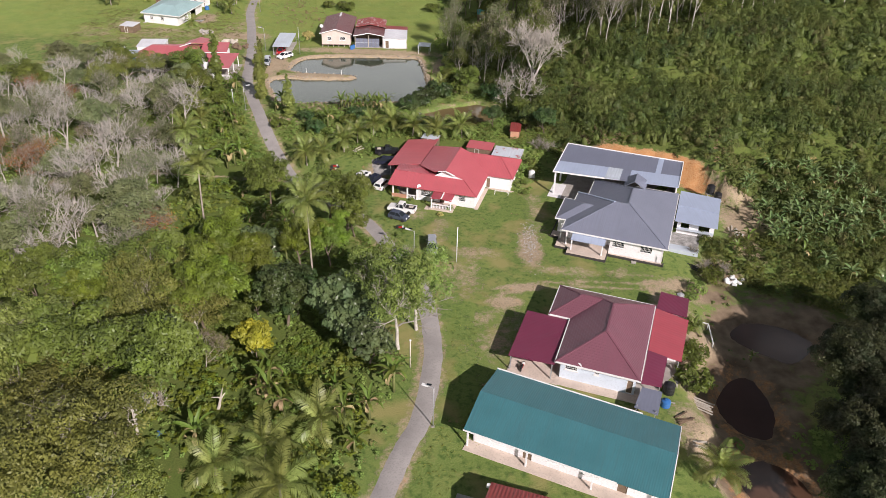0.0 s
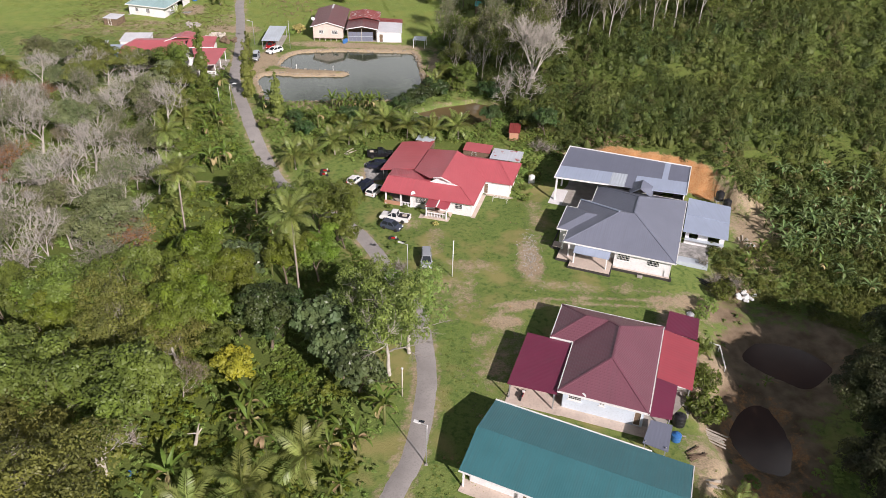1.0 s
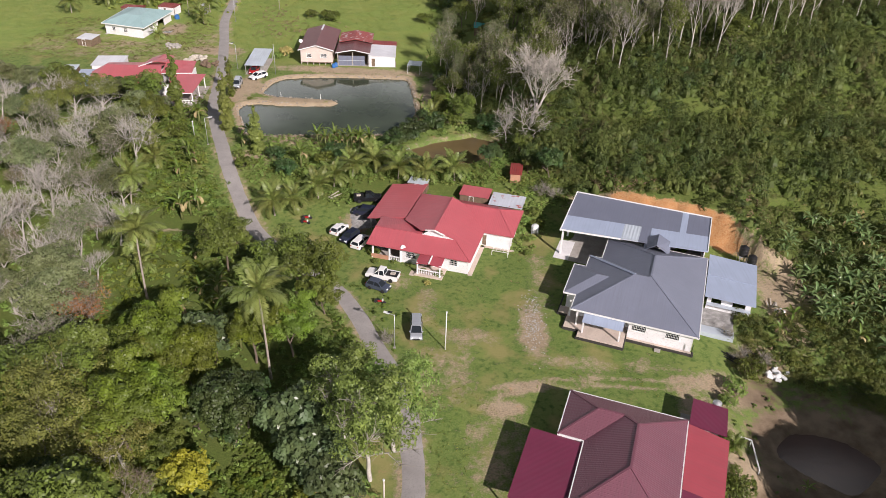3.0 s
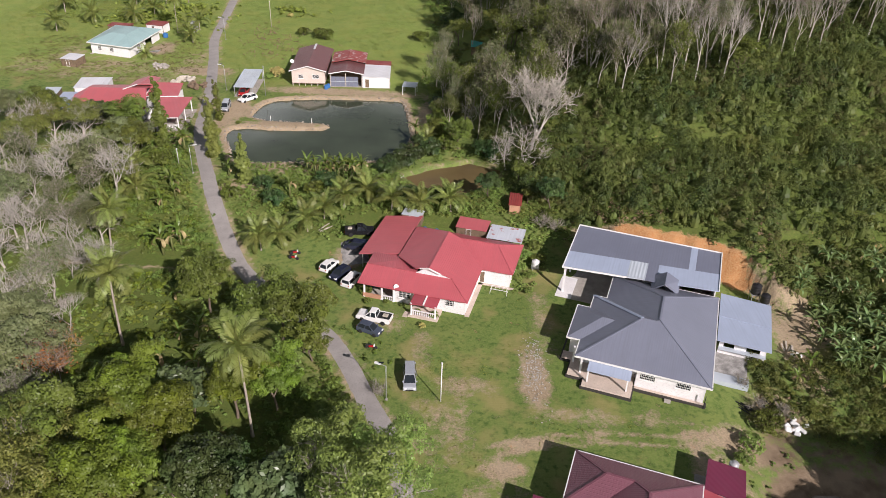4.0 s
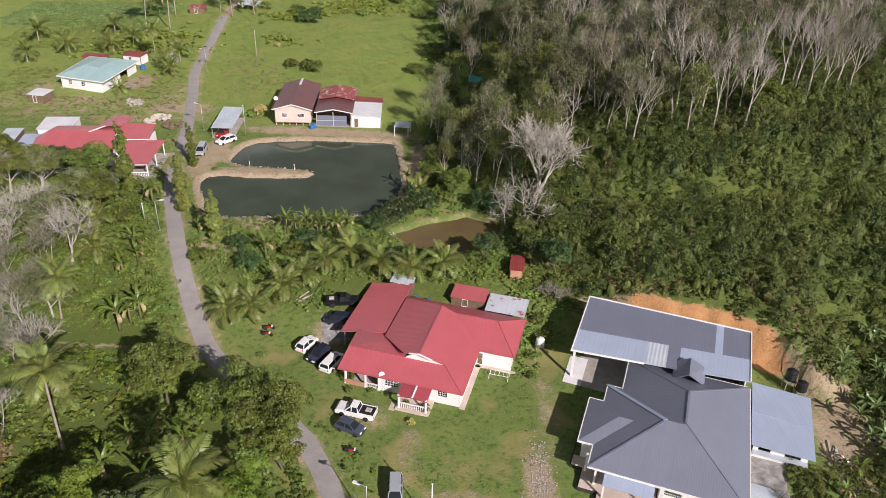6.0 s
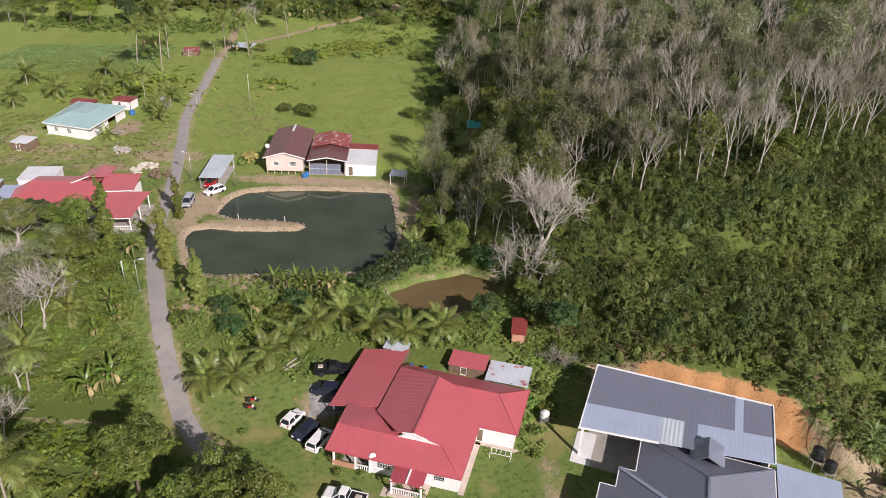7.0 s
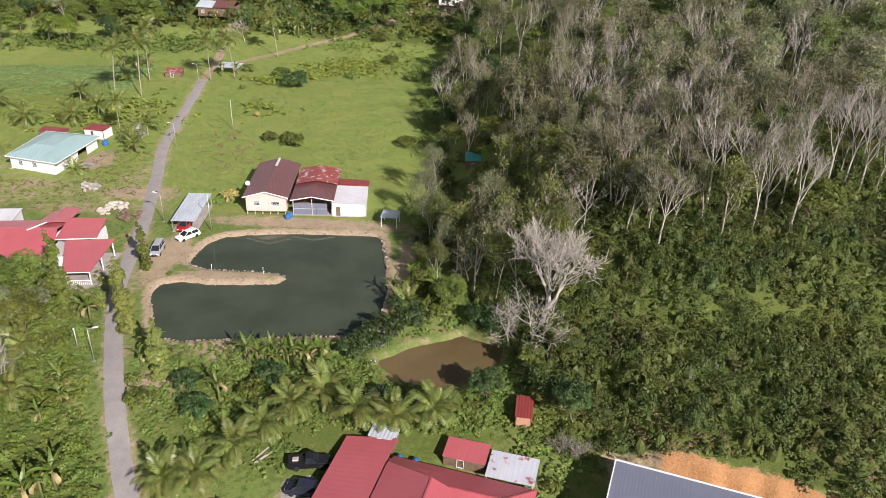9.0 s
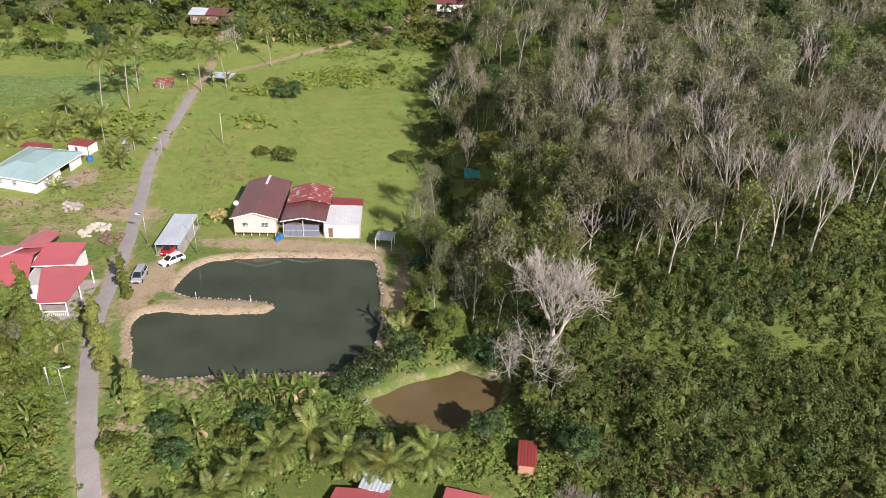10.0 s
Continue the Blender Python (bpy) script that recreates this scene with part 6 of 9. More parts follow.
# ---- plants: materials ----
LEAF_BRIGHT = leafy("bright_green_leaves", (0.175, 0.245, 0.026), (0.098, 0.156, 0.019), 0.45)
LEAF_MID = leafy("mid_green_leaves", (0.155, 0.205, 0.034), (0.08, 0.122, 0.024), 0.45)
LEAF_DARK = leafy("dark_green_leaves", (0.056, 0.109, 0.034), (0.028, 0.065, 0.021), 0.42)
LEAF_OLIVE = leafy("olive_leaves", (0.235, 0.255, 0.058), (0.13, 0.16, 0.038), 0.5)
LEAF_GREY = leafy("grey_green_leaves", (0.215, 0.24, 0.115), (0.11, 0.148, 0.064), 0.5)
LEAF_DRAB = leafy("drab_olive_leaves", (0.15, 0.16, 0.07), (0.085, 0.1, 0.042), 0.55)
LEAF_LARGE = leafy("large_bluish_leaves", (0.125, 0.19, 0.085), (0.06, 0.105, 0.045), 0.33)
TARO_LEAF = leafy("taro_leaves", (0.4, 0.48, 0.1), (0.25, 0.34, 0.06), 0.5, 0.0, 0.3)
LEAF_YELLOW = leafy("yellow_leaves", (0.46, 0.46, 0.04), (0.28, 0.33, 0.035), 0.5)
LEAF_RUST = leafy("orange_brown_leaves", (0.470, 0.174, 0.052), (0.266, 0.131, 0.052), 0.6)
LEAF_STRAW = leafy("straw_leaves", (0.46, 0.36, 0.19), (0.3, 0.22, 0.12), 0.7)
LEAF_LIGHT = leafy("light_green_leaves", (0.26, 0.35, 0.078), (0.14, 0.225, 0.052), 0.45)
SCRUB_LEAF = leafy("scrub_leaves", (0.110, 0.151, 0.033), (0.056, 0.092, 0.023), 0.6, 0.0)
SCRUB_DULL = leafy("dull_scrub_leaves", (0.130, 0.136, 0.041), (0.069, 0.079, 0.026), 0.65, 0.0)
SCRUB_LIME = leafy("lime_scrub_leaves", (0.154, 0.176, 0.032), (0.088, 0.114, 0.023), 0.55, 0.0)
SCRUB_COOL = leafy("cool_scrub_leaves", (0.075, 0.123, 0.033), (0.040, 0.079, 0.023), 0.55, 0.0)
# dark green taken down further: the shade over these trees is in the colour
LEAF_SHADED = leafy("shade_darkened_leaves", (0.034, 0.05, 0.02), (0.017, 0.028, 0.012), 0.6)
FLOOR_LEAF = leafy("undergrowth_leaves", (0.2, 0.31, 0.066), (0.12, 0.205, 0.046), 0.6, 0.0)
MEADOW_LEAF = leafy("meadow_leaves", (0.27, 0.38, 0.085), (0.17, 0.26, 0.06), 0.55, 0.0)
PALM_LEAF = leafy("palm_leaflets", (0.36, 0.41, 0.12), (0.21, 0.27, 0.075), 0.36, 0.02, 0.32)
BANANA_LEAF = leafy("banana_leaves", (0.18, 0.25, 0.046), (0.09, 0.15, 0.03), 0.35, 0.02, 0.3)
GRASS_LEAF = leafy("grass_blades", (0.25, 0.29, 0.055), (0.14, 0.185, 0.036), 0.6, 0.0)
BARK_WHITE = plain("pale_bark", (0.53, 0.495, 0.435), 0.6, 0.9, scale=1.2, relief=0.5)
BARK_GREY = plain("grey_bark", (0.45, 0.41, 0.36), 0.6, 0.9, scale=1.2, relief=0.5)
BARK_BROWN = plain("brown_bark", (0.16, 0.125, 0.09), 0.6, 0.9, scale=1.5, relief=0.5)
TWIG = plain("grey_twigs", (0.33, 0.3, 0.255), 0.7, 0.9, scale=2, relief=0)
PALE_TWIG = plain("pale_grey_twigs", (0.44, 0.41, 0.36), 0.7, 0.9, scale=2, relief=0)
TWIG_WARM = plain("brownish_twigs", (0.26, 0.21, 0.16), 0.7, 0.9, scale=2, relief=0)
PALM_BARK = plain("palm_bark", (0.4, 0.35, 0.29), 0.6, 0.9, scale=3, relief=0.5)
BANANA_STEM = plain("banana_stem", (0.17, 0.19, 0.06), 0.6, 0.7, scale=3)


# ---- plants: shapes ----
def quads(name, V, mat, shade=False):
    """A mesh of separate four-cornered leaves; V: n x 4 x 3."""
    n = len(V)
    me = bpy.data.meshes.new(name)
    me.vertices.add(n * 4)
    me.vertices.foreach_set("co", np.ascontiguousarray(V, np.float32).ravel())
    me.loops.add(n * 4)
    me.loops.foreach_set("vertex_index", np.arange(n * 4, dtype=np.int32))
    me.polygons.add(n)
    me.polygons.foreach_set("loop_start", np.arange(0, n * 4, 4, dtype=np.int32))
    me.update(calc_edges=True)
    me.materials.append(mat)
    return me


def kites(rng, C, N, size, aspect=0.55, droop=0.25):
    """Leaves at C that face N."""
    n = len(C)
    N = N / np.maximum(1e-6, np.linalg.norm(N, axis=1))[:, None]
    R = rng.normal(size=(n, 3))
    R[:, 2] -= droop
    T = R - (R * N).sum(1)[:, None] * N
    T /= np.maximum(1e-6, np.linalg.norm(T, axis=1))[:, None]
    B = np.cross(N, T)
    s = (np.asarray(size) * np.ones(n))[:, None]
    out = np.empty((n, 4, 3))
    out[:, 0] = C - T * s * 0.5
    out[:, 1] = C + B * s * aspect * 0.5 + N * s * 0.08
    out[:, 2] = C + T * s * 0.55
    out[:, 3] = C - B * s * aspect * 0.5 + N * s * 0.08
    return out


def shells(rng, C, S, rings=5, sides=8, low=-0.35, rough=0.16):
    """Uneven inner masses of foliage as loose facets; C: centres, S: radii (n x 3)."""
    n = len(C)
    lat = np.linspace(math.asin(max(-1, low)), math.pi / 2, rings + 1)
    lon = np.linspace(0, 2 * math.pi, sides, endpoint=False)
    D = np.array([[(math.cos(a) * math.cos(b), math.cos(a) * math.sin(b), math.sin(a)) for b in lon] for a in lat])
    k = 1 + rough * rng.normal(size=(n, rings + 1, sides, 1))
    P = C[:, None, None, :] + D[None] * S[:, None, None, :] * k
    Q = np.roll(P, -1, 2)
    return np.stack([P[:, :-1], Q[:, :-1], Q[:, 1:], P[:, 1:]], 3).reshape(-1, 4, 3)


def lobe_leaves(rng, lobes, per_area, size, inner=0.72, low=-0.35, aspect=0.55):
    """Leaves over the outside of several lumps (centre, radii), each made of smaller tufts."""
    parts = []
    for c, r in lobes:
        c, r = np.array(c, float), np.array(r, float) * np.ones(3)
        m = int(np.clip(5 + 5.5 * r.mean() ** 1.5, 6, 40))
        K = rng.normal(size=(m, 3))
        K[:, 2] = np.where(K[:, 2] < low, -K[:, 2], K[:, 2])
        K /= np.linalg.norm(K, axis=1)[:, None]
        tr = r.mean() * rng.uniform(0.24, 0.42, m) + 0.12
        T = c + K * r * rng.uniform(0.68, 0.92, (m, 1))
        area = 4 * math.pi * (tr ** 2).sum() * 0.62
        n = max(12, int(area * per_area * 1.5))
        pick = rng.choice(m, n, p=tr ** 2 / (tr ** 2).sum())
        D = rng.normal(size=(n, 3)) + K[pick] * 0.75
        D[:, 2] = np.where(D[:, 2] < -0.5, -D[:, 2], D[:, 2]) + 0.15
        D /= np.linalg.norm(D, axis=1)[:, None]
        k = inner + (1.14 - inner) * rng.random(n) ** 0.8
        P = T[pick] + D * (tr[pick] * k)[:, None] * (1, 1, 0.8)
        N = D + rng.normal(size=D.shape) * 0.45
        N[:, 2] += 0.25
        parts.append(kites(rng, P, N, size * 0.7 * rng.uniform(0.6, 1.4, n), aspect))
    return np.concatenate(parts)


def grow(rng, k, base, way, length, radius, depth, tips, splits=3, spread=0.7, ratio=0.68, up=0.25, sides=5, wiggle=0.14, from_mid=0.35, thin=0.022):
    """One limb and, from it, the next ones; the ends go to tips."""
    pts, rad = [Vector(base)], [radius]
    d = Vector(way).normalized()
    n = 4 if depth > 1 else 3
    for i in range(n):
        d = (d + Vector(rng.normal(size=3)) * wiggle + Vector((0, 0, up * 0.25))).normalized()
        pts.append(pts[-1] + d * length / n)
        rad.append(radius * (1 - 0.55 * (i + 1) / n))
    k.tube(pts, rad, max(3, sides), cap=False)
    if depth == 0:
        tips.append((pts[-1], d))
        tips.append((pts[-2], d))
        return
    for i in range(splits):
        f = from_mid + (1 - from_mid) * (i + 0.5 + 0.4 * rng.normal() * 0.5) / splits
        f = min(0.98, max(0.15, f))
        j = min(n - 1, int(f * n))
        p = pts[j].lerp(pts[j + 1], f * n - j)
        side = d.orthogonal().normalized()
        side.rotate(Matrix.Rotation(rng.uniform(0, 6.28), 3, d))
        nd = (d * (1 - spread * 0.6) + side * spread + Vector((0, 0, up))).normalized()
        grow(rng, k, p, nd, length * ratio * rng.uniform(0.8, 1.15), max(thin, rad[j] * 0.64), depth - 1, tips, splits, spread, ratio, up, sides - 1, wiggle, from_mid, thin)
    grow(rng, k, pts[-1], d, length * ratio * 0.9, max(thin, rad[-1]), depth - 1, tips, splits, spread, ratio, up, sides - 1, wiggle, from_mid, thin)


def twig_spray(rng, tips, per_tip, length, width=0.035, spread=0.7):
    """Fine bare twigs round the ends of the limbs."""
    C, D = [], []
    for p, d in tips:
        for _ in range(per_tip):
            v = np.array(d) + rng.normal(size=3) * spread + (0, 0, 0.25)
            C.append(np.array(p))
            D.append(v / np.linalg.norm(v))
    C, D = np.array(C), np.array(D)
    L = (length * rng.uniform(0.5, 1.3, len(C)))[:, None]
    S = np.cross(D, rng.normal(size=D.shape))
    S /= np.maximum(1e-6, np.linalg.norm(S, axis=1))[:, None]
    out = np.empty((len(C), 4, 3))
    out[:, 0] = C - S * width
    out[:, 1] = C + S * width
    out[:, 2] = C + D * L + S * width * 0.3
    out[:, 3] = C + D * L - S * width * 0.3
    return out


PROTOS = {}


def planted(key, x, y, scale=1.0, deg=0.0, sink=0.15, lean=0.0):
    """Sets the plant of that kind at a place: built once, then copied."""
    m = pose(x, y, float(height(x, y)) - sink, lean, 0, deg)
    if key not in PROTOS:
        PROTOS[key] = MAKERS[key]()
        PROTOS[key].matrix_basis = m @ Matrix.Scale(scale, 4)
        return PROTOS[key]
    return copy_thing(PROTOS[key], m @ Matrix.Scale(scale, 4))


def tree_thing(kind, label, group, trunk, bark, crowns):
    h = new(kind)
    tagged(h, label, "tree" if "palm" not in kind else "palm", group)
    trunk.part("trunk", bark, h, shade=True)
    for name, V, mat, *twigs in crowns:
        me = quads(name, np.concatenate([V] + twigs[:1]), mat)
        if twigs:
            me.materials.append(twigs[1])
            me.polygons.foreach_set("material_index", np.repeat([0, 1], [len(V), len(twigs[0])]).astype(np.int32))
        ob = new(name, me)
        ob.parent = h
    return h


def broad(seed, high, wide, mat, label, size=0.42, per_area=11, bark=None, flat=0.7, lobes=9, trunk=0.22, extra=None):
    def make():
        rng = np.random.default_rng(seed)
        k, tips = Kit(), []
        grow(rng, k, (0, 0, 0), (0.05, 0.02, 1), high * 0.5, trunk, 2, tips, 3, 0.75, 0.62, 0.2, 7, 0.1, 0.5)
        ls = [((0, 0, high * 0.72), (wide * 0.62, wide * 0.62, wide * 0.55 * flat))]
        for i in range(lobes):
            a = 6.283 * (i + rng.uniform(-0.3, 0.3)) / lobes
            d = wide * rng.uniform(0.45, 0.8)
            r = wide * rng.uniform(0.28, 0.46)
            ls.append(((d * math.cos(a), d * math.sin(a), high * rng.uniform(0.55, 0.85)), (r, r, r * flat * 1.1)))
        for i in range(4):
            r = wide * rng.uniform(0.25, 0.4)
            ls.append(((wide * rng.normal() * 0.3, wide * rng.normal() * 0.3, high * rng.uniform(0.86, 0.97)), (r, r, r * flat)))
        V = lobe_leaves(rng, ls, per_area, size)
        if extra is None:
            V = np.concatenate([V, shells(rng, np.array([c for c, _ in ls]), np.array([np.array(r) * np.ones(3) for _, r in ls]) * 0.5, 5, 8, -0.35, 0.12)])
        crowns = [("crown", V, mat)]
        if extra is not None:
            crowns = [("crown", V, mat, twig_spray(rng, tips, 8, wide * 0.3, 0.03), extra)]
        return tree_thing("tree", label, "trees of the wood", k, bark or BARK_BROWN, crowns)
    return make


def bare(seed, high, spread, label, leaves=0.0, leaf_mat=None, bark=None, twig=None, depth=3, trunk=0.2, stem=0.45, ratio=0.66, per_tip=7, group="leafless trees", twig_len=1.0, splits=3, sway=0.12, thin=0.022):
    def make():
        rng = np.random.default_rng(seed)
        k, tips = Kit(), []
        grow(rng, k, (0, 0, 0), (rng.normal() * 0.035, rng.normal() * 0.035, 1), high * stem, trunk, depth, tips, splits, spread, ratio, 0.3, 6, sway, 0.5, thin)
        crowns = [("crown", twig_spray(rng, tips, per_tip, twig_len, 0.024, 0.8), twig or TWIG)]
        if leaves:
            P = np.array([np.array(p) for p, _ in tips])
            n = int(len(P) * leaves)
            C = P[rng.integers(0, len(P), n)] + rng.normal(size=(n, 3)) * 0.55
            N = rng.normal(size=(n, 3)) + (0, 0, 0.8)
            crowns.append(("foliage", kites(rng, C, N, rng.uniform(0.22, 0.42, n)), leaf_mat))
        return tree_thing("tree", label, group, k, bark or BARK_GREY, crowns)
    return make


def columnar(seed, high, wide, mat, label):
    def make():
        rng = np.random.default_rng(seed)
        k = Kit()
        k.tube([(0, 0, 0), (0.05, 0, high * 0.5), (0, 0.1, high * 0.95)], [0.18, 0.12, 0.04], 6)
        ls = []
        for i in range(15):
            z = high * (0.06 + 0.9 * i / 14)
            r = wide * (0.75 + 0.35 * math.sin(i * 1.3)) * min(1, (1 - i / 15.5) * 2.2)
            ls.append(((0.2 * rng.normal(), 0.2 * rng.normal(), z), (r, r, high * 0.075)))
        V = lobe_leaves(rng, ls, 30, 0.44, 0.75, -1, 0.4)
        V = np.concatenate([V, shells(rng, np.array([c for c, _ in ls]), np.array([r for _, r in ls]) * 0.7, 4, 8, -1.0, 0.14)])
        return tree_thing("tree", label, "columnar trees by the road", k, BARK_BROWN, [("crown", V, mat)])
    return make


def frond_mesh(rng, length, mat, droop=1.0, pairs=32, wide=0.6):
    """One feathered palm leaf along +x, arching down."""
    V = []
    spine = []
    for i in range(pairs + 1):
        t = i / pairs
        ang = 0.6 - droop * 1.35 * t ** 1.5
        prev = spine[-1] if spine else np.zeros(3)
        spine.append(prev + np.array([math.cos(ang), 0, math.sin(ang)]) * (length / pairs if i else 0))
    spine = np.array(spine)
    for i in range(pairs):
        a, b = spine[i], spine[i + 1]
        w = 0.05 * (1 - i / pairs) + 0.012
        V.append([a + (0, -w, 0), b + (0, -w, 0), b + (0, w, 0), a + (0, w, 0)])
        t = (i + 0.5) / pairs
        ll = length * wide * 0.42 * math.sin(math.pi * (0.12 + 0.82 * t)) ** 0.7
        if i < 2:
            continue
        d = (b - a) / np.linalg.norm(b - a)
        for s in (-1, 1):
            for q in (0.0, 0.5):
                c = a + (b - a) * q
                out = np.array([0.45 * d[0], s * 0.85, 0.45 * d[2] - 0.05 - 0.25 * rng.random()]) + rng.normal(size=3) * 0.07
                out /= np.linalg.norm(out)
                ww = 0.032 * length / 3.5
                V.append([c - d * ww, c + out * ll * 0.5 - d * ww * 1.2 + (0, 0, 0.04), c + out * ll + (0, 0, -0.12 * ll), c + out * ll * 0.5 + d * ww * 1.2 + (0, 0, 0.04)])
    return quads("frond", np.array(V), mat)


def coconut(seed, high, label, fronds=20, length=3.9, mat=None, lean=0.6, nuts=True):
    def make():
        rng = np.random.default_rng(seed)
        h = new("coconut_palm")
        tagged(h, label, "palm", "coconut palms")
        k = Kit()
        n = 9
        a = rng.uniform(0, 6.28)
        pts = [(lean * math.cos(a) * (i / n) ** 1.6, lean * math.sin(a) * (i / n) ** 1.6, high * i / n) for i in range(n + 1)]
        k.tube(pts, [0.26 if i == 0 else 0.17 - 0.05 * i / n for i in range(n + 1)], 7)
        k.part("trunk", PALM_BARK, h, shade=True)
        tx, ty, tz = pts[-1]
        meshes = [frond_mesh(rng, length * f, mat or PALM_LEAF, d) for f, d in ((1, 0.75), (1, 1.05), (0.92, 1.3), (0.7, 0.45))]
        for i in range(fronds):
            f = i / fronds
            me = meshes[3] if f > 0.86 else meshes[0] if f > 0.6 else meshes[1] if f > 0.28 else meshes[2]
            ob = new("frond", me)
            ob.parent = h
            ob.matrix_local = pose(tx, ty, tz, rng.normal() * 14, 34 - 92 * f + rng.normal() * 9, i * 137.5 + rng.normal() * 8)
        if nuts:
            for i in range(5):
                c = Kit()
                b = 6.28 * i / 5
                c.lathe([(0.02, -0.16), (0.11, -0.08), (0.13, 0.02), (0.08, 0.12), (0.02, 0.16)], 0, 0, 7)
                ob = c.part("coconut", LEAF_OLIVE, h)
                ob.matrix_local = pose(tx + 0.28 * math.cos(b), ty + 0.28 * math.sin(b), tz - 0.25)
        return h
    return make


def blade_mesh(rng, length, width, arch, mat, torn=0.3):
    """One long banana leaf along +x, arching over, folded at the midrib."""
    n = 7
    k = Kit()
    x, z, ang = 0.0, 0.0, 1.15
    rows = []
    for i in range(n + 1):
        t = i / n
        w = width * (math.sin(math.pi * min(1, 0.08 + 0.92 * t)) ** 0.6 if i < n else 0.05) * 0.5
        w *= 1 - torn * rng.random() * 0.5
        rows.append(((x, 0, z), (x, w, z + 0.25 * w), (x, -w, z + 0.25 * w)))
        ang -= arch * 2.0 / n * (0.4 + 1.2 * t)
        x += math.cos(ang) * length / n
        z += math.sin(ang) * length / n
    vs = [p for r in rows for p in r]
    fs = []
    for i in range(n):
        a, b = 3 * i, 3 * i + 3
        fs += [(a, b, b + 1, a + 1), (a, a + 2, b + 2, b)]
    k.add(vs, fs)
    return k.mesh("leaf", mat)


def banana(seed, high, label, leaves=9, length=2.4, mat=None, dry=2):
    def make():
        rng = np.random.default_rng(seed)
        h = new("banana_plant")
        tagged(h, label, "banana plant", "banana plants")
        Kit().tube([(0, 0, 0), (0.03, 0, high * 0.5), (0.0, 0.04, high)], [0.16, 0.13, 0.08], 7).part("stem", BANANA_STEM, h, shade=True)
        ms = [blade_mesh(rng, length * f, 0.42 if dry > 1 else 0.6, a, mat or BANANA_LEAF, 0.6) for f, a in ((1, 0.8), (1, 1.15), (0.85, 0.45))]
        hang = blade_mesh(rng, length * 0.8, 0.5, 1.9, LEAF_STRAW, 0.8)
        for i in range(leaves):
            ob = new("leaf", ms[2] if i > leaves * 0.75 else ms[i % 2])
            ob.parent = h
            ob.matrix_local = pose(0, 0, high * (0.86 + 0.12 * i / leaves), rng.normal() * 10, 12 - 26 * i / leaves + rng.normal() * 6, i * 137.5 + rng.normal() * 12)
        for i in range(dry):
            ob = new("dry_leaf", hang)
            ob.parent = h
            ob.matrix_local = pose(0, 0, high * 0.85, 0, 30, rng.uniform(0, 360))
        return h
    return make


def bush(seed, r, mat, label, size=0.3, per_area=22, tall=0.9, name="shrub", twigs=None):
    def make():
        rng = np.random.default_rng(seed)
        h = new(name)
        tagged(h, label, "shrub", "shrubs")
        k, tips = Kit(), []
        for i in range(4):
            a = 6.28 * i / 4 + rng.random()
            grow(rng, k, (0.1 * math.cos(a), 0.1 * math.sin(a), 0), (math.cos(a) * 0.5, math.sin(a) * 0.5, 1), r * tall * 0.8, 0.05, 1, tips, 2, 0.6, 0.6, 0.2, 4)
        k.part("stem", BARK_BROWN if twigs is None else TWIG, h)
        ls = [((0, 0, r * tall * 0.55), (r * 0.75, r * 0.75, r * tall * 0.6))] + [((r * 0.55 * math.cos(i * 1.1), r * 0.55 * math.sin(i * 1.1), r * tall * rng.uniform(0.35, 0.85)), r * rng.uniform(0.3, 0.5)) for i in range(6)]
        me = quads("foliage", lobe_leaves(rng, ls, per_area if twigs is None else 4, size, 0.65, -0.5), mat)
        ob = new("foliage", me)
        ob.parent = h
        if twigs is not None:
            ob = new("crown", quads("crown", twig_spray(rng, tips, 14, r * 0.8, 0.02), twigs))
            ob.parent = h
        return h
    return make


